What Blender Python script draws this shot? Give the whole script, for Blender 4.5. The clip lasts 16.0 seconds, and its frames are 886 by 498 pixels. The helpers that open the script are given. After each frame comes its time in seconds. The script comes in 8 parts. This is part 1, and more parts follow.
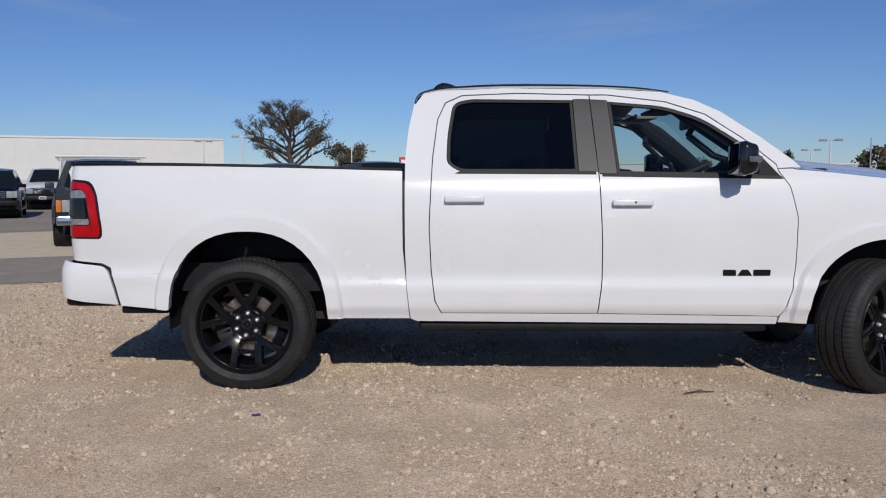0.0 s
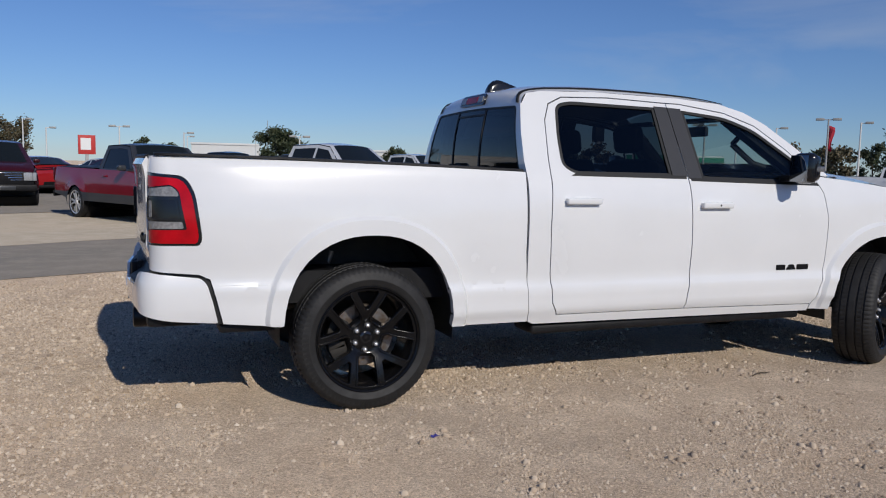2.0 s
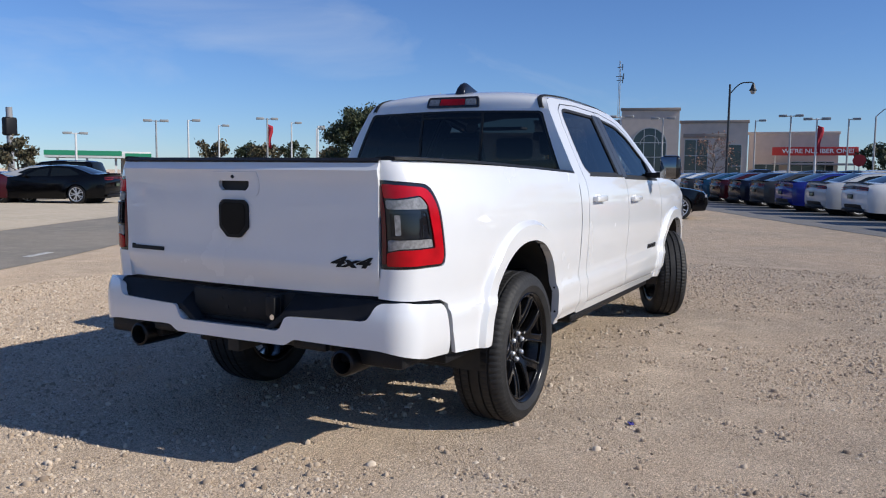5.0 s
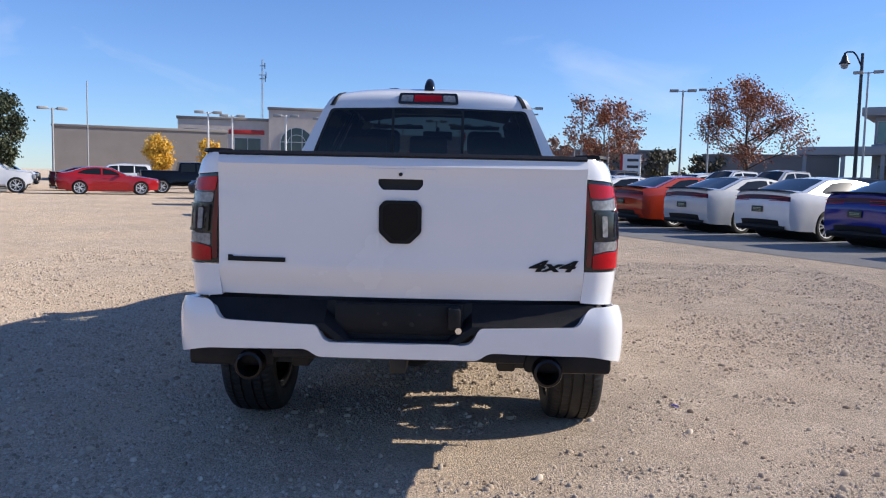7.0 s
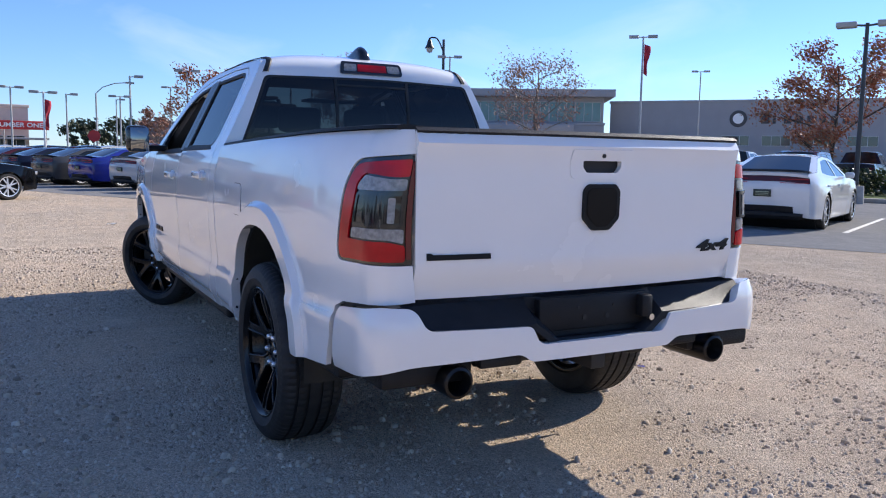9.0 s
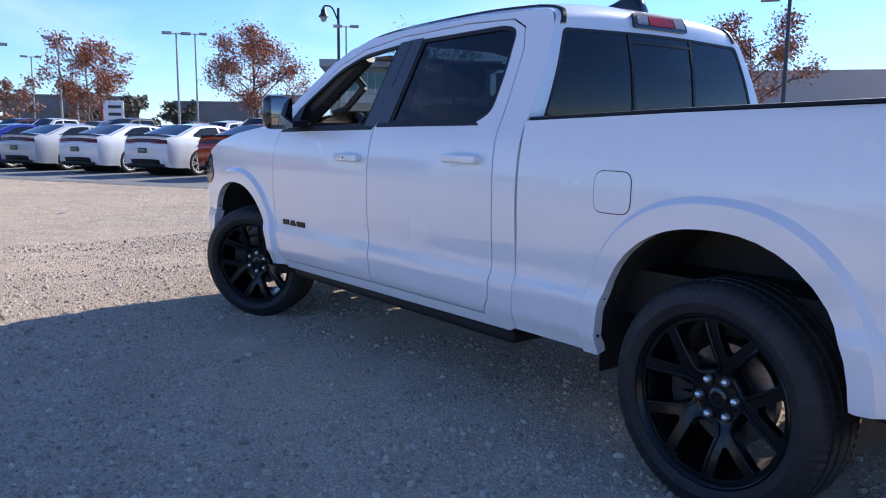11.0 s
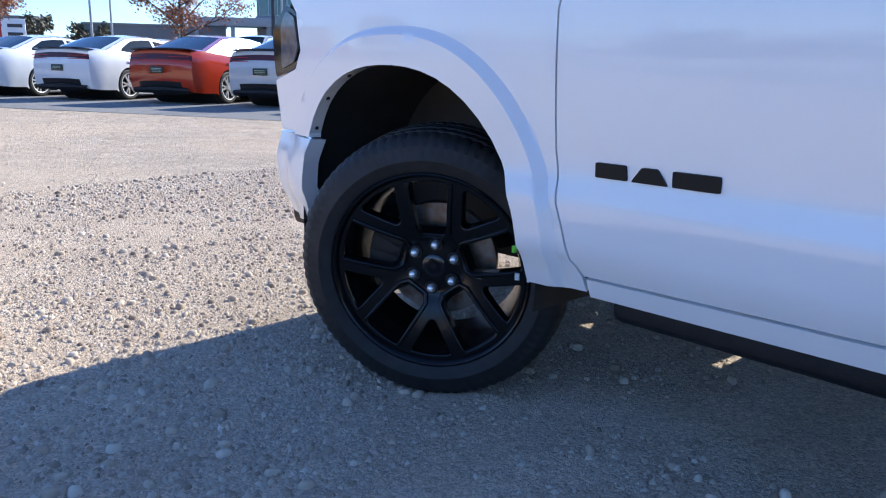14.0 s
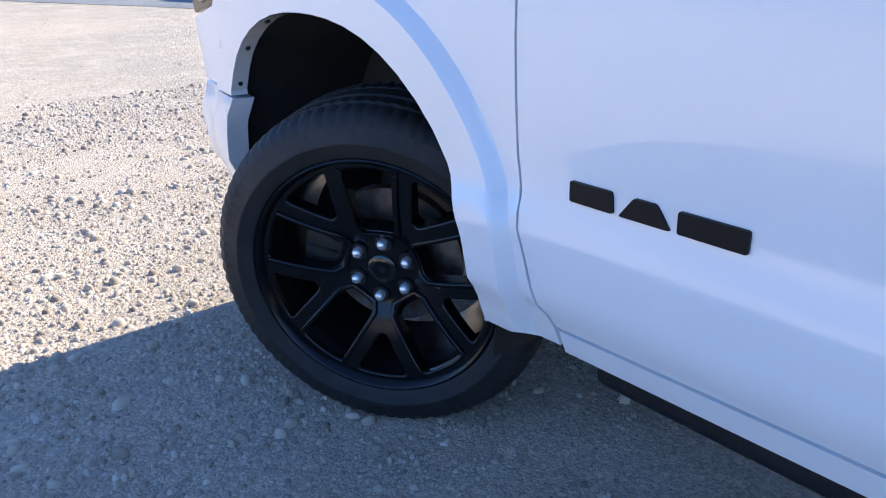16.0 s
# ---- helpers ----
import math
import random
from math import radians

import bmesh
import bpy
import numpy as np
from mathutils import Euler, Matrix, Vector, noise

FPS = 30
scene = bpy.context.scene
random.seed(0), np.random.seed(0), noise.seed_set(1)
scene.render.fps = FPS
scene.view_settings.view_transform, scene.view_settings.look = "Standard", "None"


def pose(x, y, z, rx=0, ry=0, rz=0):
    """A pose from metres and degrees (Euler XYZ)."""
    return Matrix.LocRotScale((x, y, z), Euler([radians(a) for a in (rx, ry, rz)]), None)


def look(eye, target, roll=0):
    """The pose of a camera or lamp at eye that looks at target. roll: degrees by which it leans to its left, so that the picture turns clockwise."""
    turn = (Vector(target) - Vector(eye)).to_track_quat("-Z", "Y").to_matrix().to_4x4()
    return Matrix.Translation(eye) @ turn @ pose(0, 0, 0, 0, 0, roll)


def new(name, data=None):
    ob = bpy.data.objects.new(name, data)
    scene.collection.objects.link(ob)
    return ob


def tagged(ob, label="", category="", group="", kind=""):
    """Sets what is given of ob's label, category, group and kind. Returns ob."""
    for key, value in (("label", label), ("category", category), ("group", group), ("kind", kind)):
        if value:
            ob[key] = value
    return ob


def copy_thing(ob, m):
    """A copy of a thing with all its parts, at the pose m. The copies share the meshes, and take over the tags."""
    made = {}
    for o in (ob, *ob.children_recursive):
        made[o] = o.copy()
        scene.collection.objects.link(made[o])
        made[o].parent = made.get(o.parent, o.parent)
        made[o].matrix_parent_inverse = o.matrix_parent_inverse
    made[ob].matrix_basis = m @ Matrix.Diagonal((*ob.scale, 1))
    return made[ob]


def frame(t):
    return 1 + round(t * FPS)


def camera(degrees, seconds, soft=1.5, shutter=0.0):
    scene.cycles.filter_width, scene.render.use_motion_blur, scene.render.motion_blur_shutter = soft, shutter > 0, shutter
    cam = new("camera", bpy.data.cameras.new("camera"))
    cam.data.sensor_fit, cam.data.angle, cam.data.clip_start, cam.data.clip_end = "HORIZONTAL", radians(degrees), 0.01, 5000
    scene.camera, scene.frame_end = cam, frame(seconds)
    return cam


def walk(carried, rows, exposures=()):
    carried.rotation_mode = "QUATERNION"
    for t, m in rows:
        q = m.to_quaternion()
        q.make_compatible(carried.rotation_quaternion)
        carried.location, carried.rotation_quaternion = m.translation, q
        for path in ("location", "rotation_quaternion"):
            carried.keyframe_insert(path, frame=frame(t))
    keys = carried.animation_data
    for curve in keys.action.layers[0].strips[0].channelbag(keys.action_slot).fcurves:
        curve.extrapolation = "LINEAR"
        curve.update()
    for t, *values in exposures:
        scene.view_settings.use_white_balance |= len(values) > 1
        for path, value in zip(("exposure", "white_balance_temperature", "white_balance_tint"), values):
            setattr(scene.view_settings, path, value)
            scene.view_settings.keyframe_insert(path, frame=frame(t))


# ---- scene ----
cam = camera(58.4, 16.0, soft=1.1)
PATH = [
    (0, (1.327, -5.788, 1.299), (1.285, -3.796, 1.126), -0.2),
    (0.5, (0.692, -5.705, 1.334), (0.768, -3.714, 1.16), 0.1),
    (1, (0.043, -5.53, 1.329), (0.334, -3.56, 1.149), 0.6),
    (1.5, (-0.627, -5.355, 1.357), (-0.146, -3.425, 1.15), 1.1),
    (2, (-1.224, -5.183, 1.371), (-0.493, -3.332, 1.167), 1.2),
    (2.5, (-1.815, -4.885, 1.365), (-0.825, -3.16, 1.15), 1.3),
    (3, (-2.356, -4.518, 1.385), (-1.136, -2.948, 1.175), 1.6),
    (3.5, (-2.78, -4.023, 1.367), (-1.406, -2.584, 1.161), 1.9),
    (4, (-3.268, -3.568, 1.371), (-1.748, -2.285, 1.166), 1.8),
    (4.5, (-3.636, -3.055, 1.354), (-1.961, -1.979, 1.16), 1.2),
    (5, (-3.997, -2.531, 1.353), (-2.229, -1.617, 1.161), 0.6),
    (5.2, (-4.095, -2.269, 1.381), (-2.282, -1.447, 1.19), 0.4),
    (7.3, (-4.391, 0.092, 1.314), (-2.403, -0.009, 1.118), 0.8),
    (7.5, (-4.363, 0.333, 1.371), (-2.385, 0.123, 1.161), 0.4),
    (8, (-4.179, 0.88, 1.357), (-2.248, 0.401, 1.151), 0.4),
    (8.5, (-3.927, 1.423, 1.337), (-2.078, 0.689, 1.138), 0.5),
    (9, (-3.556, 1.93, 1.308), (-1.803, 0.994, 1.08), 0.9),
    (9.5, (-3.114, 2.406, 1.327), (-1.422, 1.367, 1.083), 2.1),
    (10, (-2.651, 2.858, 1.357), (-1.024, 1.721, 1.11), 2.4),
    (10.2, (-2.433, 3.018, 1.329), (-0.823, 1.859, 1.071), 1.9),
    (12.3, (0.175, 3.341, 1.282), (1.719, 2.108, 0.968), -0.3),
    (12.5, (0.461, 3.24, 1.242), (1.995, 1.996, 0.927), -0.3),
    (13, (1.091, 3.017, 1.228), (2.604, 1.757, 0.881), -0.2),
    (13.5, (1.686, 2.737, 1.114), (3.149, 1.437, 0.702), 1.2),
    (14, (2.184, 2.412, 0.943), (3.611, 1.085, 0.49), 1.0),
    (14.5, (2.526, 2.165, 0.799), (3.902, 0.776, 0.374), 0.9),
    (15, (2.704, 2.03, 0.74), (4.019, 0.59, 0.297), 1.4),
    (15.5, (2.697, 2.001, 0.884), (4.008, 0.616, 0.281), 1.2),
    (16, (2.48, 1.873, 1.087), (3.897, 0.667, 0.354), 0.0),
]
EXPOSURES = [(0.0, -0.40, 6500, 10), (3.0, -0.32, 6500, 10), (4.0, -0.08, 6500, 9), (5.0, 0.18, 6450, 9), (7.5, 0.80, 6700, 11), (8.5, 0.92, 6600, 11), (10.2, 1.06, 6250, 11), (12.5, 1.26, 6200, 10), (13.5, 1.36, 6150, 8), (14.5, 1.68, 6050, 6), (15.2, 1.86, 6050, 5), (16.0, 1.84, 6050, 5)]
walk(cam, [(t, look(eye, target, roll)) for t, eye, target, roll in PATH], EXPOSURES)
# ---- light ----
SUN_AZ, SUN_EL = -82.0, 32.0
world = bpy.data.worlds.new("daylight")
scene.world = world
world.use_nodes = True
wn, wl = world.node_tree.nodes, world.node_tree.links
wn.clear()
w_out = wn.new("ShaderNodeOutputWorld")
w_bg = wn.new("ShaderNodeBackground")
w_sky = wn.new("ShaderNodeTexSky")
w_sky.sky_type = "NISHITA"
w_sky.sun_disc = False
w_sky.sun_elevation = radians(SUN_EL)
w_sky.sun_rotation = radians(90 - SUN_AZ)
w_sky.air_density, w_sky.dust_density, w_sky.ozone_density = 0.95, 0.02, 3.4
w_bg.inputs["Strength"].default_value = 0.081
# thin high cirrus streaks
w_co = wn.new("ShaderNodeTexCoord")
w_map = wn.new("ShaderNodeMapping")
w_map.inputs["Scale"].default_value = (1.1, 2.6, 6.0)
w_map.inputs["Rotation"].default_value = (0.1, 0.25, 0.6)
w_noise = wn.new("ShaderNodeTexNoise")
w_noise.inputs["Scale"].default_value = 1.7
w_noise.inputs["Detail"].default_value = 7.0
w_noise.inputs["Roughness"].default_value = 0.55
w_noise.inputs["Distortion"].default_value = 0.6
w_ramp = wn.new("ShaderNodeValToRGB")
w_ramp.color_ramp.elements[0].position = 0.52
w_ramp.color_ramp.elements[0].color = (0, 0, 0, 1)
w_ramp.color_ramp.elements[1].position = 0.80
w_ramp.color_ramp.elements[1].color = (0.30, 0.30, 0.30, 1)
w_mix = wn.new("ShaderNodeMixRGB")
w_mix.inputs["Color2"].default_value = (7.0, 7.6, 8.6, 1)
wl.new(w_co.outputs["Generated"], w_map.inputs["Vector"])
wl.new(w_map.outputs["Vector"], w_noise.inputs["Vector"])
wl.new(w_noise.outputs["Fac"], w_ramp.inputs["Fac"])
wl.new(w_ramp.outputs["Color"], w_mix.inputs["Fac"])
w_tint = wn.new("ShaderNodeMixRGB")
w_tint.blend_type = "MULTIPLY"
w_tint.inputs["Fac"].default_value = 1.0
w_tint.inputs["Color2"].default_value = (0.685, 0.875, 1.25, 1)
wl.new(w_sky.outputs["Color"], w_tint.inputs["Color1"])
wl.new(w_tint.outputs["Color"], w_mix.inputs["Color1"])
wl.new(w_mix.outputs["Color"], w_bg.inputs["Color"])
wl.new(w_bg.outputs["Background"], w_out.inputs["Surface"])

sun_data = bpy.data.lights.new("sun", "SUN")
sun_data.energy, sun_data.angle, sun_data.color = 3.85, radians(0.53), (1.0, 0.94, 0.85)
sun = new("sun", sun_data)
_d = Vector((math.cos(radians(SUN_AZ)) * math.cos(radians(SUN_EL)), math.sin(radians(SUN_AZ)) * math.cos(radians(SUN_EL)), math.sin(radians(SUN_EL))))
sun.matrix_world = look(_d * 60, (0, 0, 0))

# ---- materials ----
def material(name):
    m = bpy.data.materials.new(name)
    m.use_nodes = True
    return m, m.node_tree.nodes, m.node_tree.links, m.node_tree.nodes["Principled BSDF"]


def surface(name, color, rough=0.5, metal=0.0, vary=0.0, scale=8.0, bump=0.0, bump_scale=60.0, coat=0.0, spec=0.5, rough_vary=0.0, second=None):
    """A painted, plastic, metal or stone surface with stains at one scale and grain at another."""
    m, n, l, p = material(name)
    p.inputs["Base Color"].default_value = (*color, 1)
    p.inputs["Roughness"].default_value = rough
    p.inputs["Metallic"].default_value = metal
    p.inputs["Coat Weight"].default_value = coat
    p.inputs["Coat Roughness"].default_value = 0.03
    p.inputs["Specular IOR Level"].default_value = spec
    co = n.new("ShaderNodeTexCoord")
    if vary or rough_vary:
        tex = n.new("ShaderNodeTexNoise")
        tex.inputs["Scale"].default_value = scale
        tex.inputs["Detail"].default_value = 6
        l.new(co.outputs["Object"], tex.inputs["Vector"])
        if vary:
            mix = n.new("ShaderNodeMixRGB")
            other = second or tuple(max(0.0, c * (1 - vary)) for c in color)
            mix.inputs["Color1"].default_value = (*color, 1)
            mix.inputs["Color2"].default_value = (*other, 1)
            ramp = n.new("ShaderNodeMapRange")
            ramp.inputs["From Min"].default_value = 0.35
            ramp.inputs["From Max"].default_value = 0.68
            l.new(tex.outputs["Fac"], ramp.inputs["Value"])
            l.new(ramp.outputs["Result"], mix.inputs["Fac"])
            l.new(mix.outputs["Color"], p.inputs["Base Color"])
        if rough_vary:
            rr = n.new("ShaderNodeMapRange")
            rr.inputs["To Min"].default_value = max(0.0, rough - rough_vary)
            rr.inputs["To Max"].default_value = min(1.0, rough + rough_vary)
            l.new(tex.outputs["Fac"], rr.inputs["Value"])
            l.new(rr.outputs["Result"], p.inputs["Roughness"])
    if bump:
        fine = n.new("ShaderNodeTexNoise")
        fine.inputs["Scale"].default_value = bump_scale
        fine.inputs["Detail"].default_value = 4
        l.new(co.outputs["Object"], fine.inputs["Vector"])
        b = n.new("ShaderNodeBump")
        b.inputs["Strength"].default_value = bump
        b.inputs["Distance"].default_value = 0.01
        l.new(fine.outputs["Fac"], b.inputs["Height"])
        l.new(b.outputs["Normal"], p.inputs["Normal"])
    return m


def glass(name, tint, ior=1.5):
    """A thin pane: tinted clear glass with a real reflection."""
    m, n, l, p = material(name)
    n.remove(p)
    out = n["Material Output"]
    clear = n.new("ShaderNodeBsdfTransparent")
    clear.inputs["Color"].default_value = (*tint, 1)
    gloss = n.new("ShaderNodeBsdfGlossy")
    gloss.inputs["Roughness"].default_value = 0.02
    fres = n.new("ShaderNodeFresnel")
    fres.inputs["IOR"].default_value = ior
    mix = n.new("ShaderNodeMixShader")
    l.new(fres.outputs["Fac"], mix.inputs["Fac"])
    l.new(clear.outputs["BSDF"], mix.inputs[1])
    l.new(gloss.outputs["BSDF"], mix.inputs[2])
    l.new(mix.outputs["Shader"], out.inputs["Surface"])
    return m


WHITE = surface("white_paint", (0.79, 0.795, 0.80), 0.26, vary=0.03, scale=3.0, coat=1.0, rough_vary=0.04)
BLACK_PLASTIC = surface("black_plastic", (0.012, 0.012, 0.0135), 0.5, spec=0.25, bump=0.25, bump_scale=300, vary=0.35, scale=14)
BLACK_GLOSS = surface("gloss_black", (0.010, 0.010, 0.012), 0.14, coat=0.4)
BLACK_SATIN = surface("satin_black_wheel", (0.006, 0.006, 0.0068), 0.22, spec=0.35, vary=0.3, scale=20, rough_vary=0.08)
APPLIQUE = surface("pillar_film", (0.09, 0.088, 0.086), 0.34, metal=0.6, rough_vary=0.03, scale=25)
RUBBER = surface("tyre_rubber", (0.016, 0.0155, 0.0155), 0.66, vary=0.45, scale=16, bump=0.12, bump_scale=180, rough_vary=0.1)
SEAL = surface("rubber_seal", (0.008, 0.008, 0.008), 0.6)
CHROME = surface("chrome", (0.75, 0.76, 0.78), 0.10, metal=1.0)
DARK_CHROME = surface("dark_exhaust_metal", (0.03, 0.03, 0.033), 0.35, metal=1.0, rough_vary=0.08, scale=30)
STEEL = surface("brake_steel", (0.33, 0.32, 0.31), 0.38, metal=0.9, vary=0.4, scale=30, second=(0.22, 0.15, 0.10))
FRAME_BLACK = surface("underbody_black", (0.012, 0.0115, 0.0115), 0.7, vary=0.5, scale=8, second=(0.028, 0.024, 0.019))
LAMP_RED = surface("red_lens", (0.54, 0.003, 0.010), 0.16, coat=0.15, spec=0.3, vary=0.35, scale=9)
LAMP_DARK = surface("smoked_lens", (0.008, 0.007, 0.008), 0.10, coat=0.2)
LAMP_CLEAR = surface("clear_reversing_lens", (0.30, 0.295, 0.295), 0.2, coat=0.4, vary=0.45, scale=60)
LAMP_EDGE = surface("deep_red_lens", (0.10, 0.003, 0.008), 0.14, coat=0.3)
LAMP_AMBER = surface("amber_lens", (0.65, 0.18, 0.02), 0.15, coat=0.7)
BADGE_BLACK = surface("badge_black", (0.008, 0.008, 0.009), 0.45, spec=0.2)
SHIELD_BLACK = surface("shield_black", (0.006, 0.006, 0.007), 0.25, spec=0.16)
MIRROR = surface("mirror_glass", (0.9, 0.92, 0.93), 0.01, metal=1.0)
LUG_CHROME = surface("bright_lug_nut", (0.80, 0.80, 0.81), 0.22, metal=0.7)
HEAD_CLEAR = surface("smoked_headlamp_lens", (0.14, 0.14, 0.15), 0.1, coat=0.4, vary=0.4, scale=40)
MIRROR_DARK = surface("dimmed_mirror_glass", (0.24, 0.25, 0.26), 0.03, metal=1.0)
GLASS_PRIVACY = glass("privacy_glass", (0.065, 0.075, 0.082))
GLASS_CLEAR = glass("clear_glass", (0.62, 0.69, 0.67))
SEAT = surface("black_leather", (0.02, 0.02, 0.021), 0.5, bump=0.2, bump_scale=120, vary=0.3, scale=10)
LINER = surface("grey_headliner", (0.28, 0.27, 0.26), 0.9, bump=0.2, bump_scale=250)
DASH = surface("dark_dashboard", (0.025, 0.025, 0.027), 0.6, bump=0.2, bump_scale=200)

# ---- building kit ----
from mathutils.geometry import delaunay_2d_cdt


def mesh_object(name, verts, faces, mat, parent=None, label="", smooth=35.0, mats=None, face_mats=None):
    me = bpy.data.meshes.new(name)
    me.from_pydata([tuple(v) for v in verts], [], faces)
    for m in mats or [mat]:
        me.materials.append(m)
    if face_mats is not None:
        me.polygons.foreach_set("material_index", face_mats)
    me.update()
    if smooth:
        me.polygons.foreach_set("use_smooth", [True] * len(me.polygons))
        me.set_sharp_from_angle(angle=radians(smooth))
    ob = new(name, me)
    if parent is not None:
        ob.parent = parent
    if label:
        ob["label"] = label
    return ob


def part(name, bm, mat, parent=None, label="", smooth=35.0):
    """Links a bmesh as one mesh object under a thing or a part."""
    bmesh.ops.recalc_face_normals(bm, faces=bm.faces)
    me = bpy.data.meshes.new(name)
    bm.to_mesh(me)
    bm.free()
    me.materials.append(mat)
    if smooth:
        me.polygons.foreach_set("use_smooth", [True] * len(me.polygons))
        me.set_sharp_from_angle(angle=radians(smooth))
    ob = new(name, me)
    if parent is not None:
        ob.parent = parent
    if label:
        ob["label"] = label
    return ob


def thing(name, m, label, category, group="", kind=""):
    ob = new(name)
    ob.empty_display_size = 0.2
    ob.matrix_basis = m
    return tagged(ob, label, category, group, kind)


def box(bm, x0, x1, y0, y1, z0, z1, bevel=0.0, m=None, seg=2):
    made = bmesh.ops.create_cube(bm, size=1.0, matrix=Matrix.Translation(((x0 + x1) / 2, (y0 + y1) / 2, (z0 + z1) / 2)) @ Matrix.Diagonal((abs(x1 - x0), abs(y1 - y0), abs(z1 - z0), 1)))
    verts = made["verts"]
    if bevel:
        edges = list({e for v in verts for e in v.link_edges})
        out = bmesh.ops.bevel(bm, geom=edges, offset=bevel, segments=seg, affect="EDGES", profile=0.5)
        verts = list({v for v in out["verts"]} | {v for v in verts if v.is_valid})
    if m is not None:
        bmesh.ops.transform(bm, matrix=m, verts=[v for v in verts if v.is_valid])
    return verts


def tube(bm, a, b, r0, r1=None, seg=10, caps=True):
    """A tapered round bar from a to b."""
    r1 = r0 if r1 is None else r1
    a, b = Vector(a), Vector(b)
    q = (b - a).to_track_quat("Z", "Y").to_matrix()
    rings = []
    for c, r in ((a, r0), (b, r1)):
        rings.append([bm.verts.new(c + q @ Vector((r * math.cos(2 * math.pi * k / seg), r * math.sin(2 * math.pi * k / seg), 0))) for k in range(seg)])
    for k in range(seg):
        bm.faces.new((rings[0][k], rings[0][(k + 1) % seg], rings[1][(k + 1) % seg], rings[1][k]))
    if caps:
        bm.faces.new(rings[0][::-1])
        bm.faces.new(rings[1])


def lathe(profile, seg=48, axis="Y", dent=None):
    """Verts and faces of a profile of (radius, height) turned round an axis; dent(k, j) gives a change of radius."""
    verts, faces = [], []
    for k in range(seg):
        c, s = math.cos(2 * math.pi * k / seg), math.sin(2 * math.pi * k / seg)
        for j, (r, h) in enumerate(profile):
            r = r + (dent(k, j) if dent else 0.0)
            verts.append((r * c, h, r * s) if axis == "Y" else (r * c, r * s, h))
    n = len(profile)
    for k in range(seg):
        for j in range(n - 1):
            a, b = k * n + j, ((k + 1) % seg) * n + j
            faces.append((a, a + 1, b + 1, b))
    return verts, faces


def fillet(pts, r=0.03, n=4):
    """A closed outline with its corners rounded; a point's third number overrides the radius."""
    out, m = [], len(pts)
    for i in range(m):
        p0, p1, p2 = (Vector(pts[j % m][:2]) for j in (i - 1, i, i + 1))
        rr = pts[i][2] if len(pts[i]) > 2 else r
        d0, d1 = p0 - p1, p2 - p1
        cut = min(rr, 0.45 * d0.length, 0.45 * d1.length)
        if cut < 1e-4:
            out.append(p1)
            continue
        a, b = p1 + d0.normalized() * cut, p1 + d1.normalized() * cut
        for k in range(n + 1):
            t = k / n
            out.append((1 - t) ** 2 * a + 2 * t * (1 - t) * p1 + t * t * b)
    return out


def resample(pts, step):
    out, m = [], len(pts)
    for i in range(m):
        a, b = Vector(pts[i][:2]), Vector(pts[(i + 1) % m][:2])
        if (b - a).length < 1e-5:
            continue
        k = max(1, math.ceil((b - a).length / step))
        out += [a.lerp(b, j / k) for j in range(k)]
    return out


def inside(xs, ys, poly):
    px, py = np.array([p[0] for p in poly]), np.array([p[1] for p in poly])
    hit = np.zeros(len(xs), bool)
    for i in range(len(px)):
        x0, y0, x1, y1 = px[i - 1], py[i - 1], px[i], py[i]
        if y0 == y1:
            continue
        over = ((y0 > ys) != (y1 > ys)) & (xs < (x1 - x0) * (ys - y0) / (y1 - y0) + x0)
        hit ^= over
    return hit


def sheet(outline, holes=(), step=0.06, curves=()):
    """Flat triangles that fill an outline with holes: points (u, v) and faces; the mesh follows the curves."""
    loops = [resample(outline, step)] + [resample(h, step) for h in holes]
    verts, edges = [], []
    for lp in loops:
        k = len(verts)
        verts += lp
        edges += [(k + i, k + (i + 1) % len(lp)) for i in range(len(lp))]
    us, vs = [p[0] for p in loops[0]], [p[1] for p in loops[0]]
    gu, gv = np.meshgrid(np.arange(min(us) + step / 2, max(us), step), np.arange(min(vs) + step / 2, max(vs), step))
    gu, gv = gu.ravel(), gv.ravel()
    keep = inside(gu, gv, loops[0])
    for h in loops[1:]:
        keep &= ~inside(gu, gv, h)
    rim = np.array([(p[0], p[1]) for lp in loops for p in lp])
    laid = []
    for c in curves:
        cu, cv = np.array([p[0] for p in c]), np.array([p[1] for p in c])
        ok = inside(cu, cv, loops[0])
        for h in loops[1:]:
            ok &= ~inside(cu, cv, h)
        last = None
        for a, b, k in zip(cu, cv, ok):
            if k and ((rim - (a, b)) ** 2).sum(1).min() > (0.25 * step) ** 2:
                verts.append(Vector((a, b)))
                laid.append((a, b))
                if last is not None:
                    edges.append((last, len(verts) - 1))
                last = len(verts) - 1
            else:
                last = None
    if laid:
        rim = np.vstack([rim, np.array(laid)])
    if keep.any():
        far = np.array([((rim - (a, b)) ** 2).sum(1).min() > (0.45 * step) ** 2 if k else False for a, b, k in zip(gu, gv, keep)])
        verts += [Vector((a, b)) for a, b in zip(gu[far], gv[far])]
    out = delaunay_2d_cdt(verts, edges, [], 0, 1e-6)
    uv, faces = [(p[0], p[1]) for p in out[0]], [tuple(f) for f in out[2]]
    mids = np.array([np.mean([uv[i] for i in f], axis=0) for f in faces])
    keep = inside(mids[:, 0], mids[:, 1], loops[0])
    for h in loops[1:]:
        keep &= ~inside(mids[:, 0], mids[:, 1], h)
    return uv, [f for f, k in zip(faces, keep) if k]


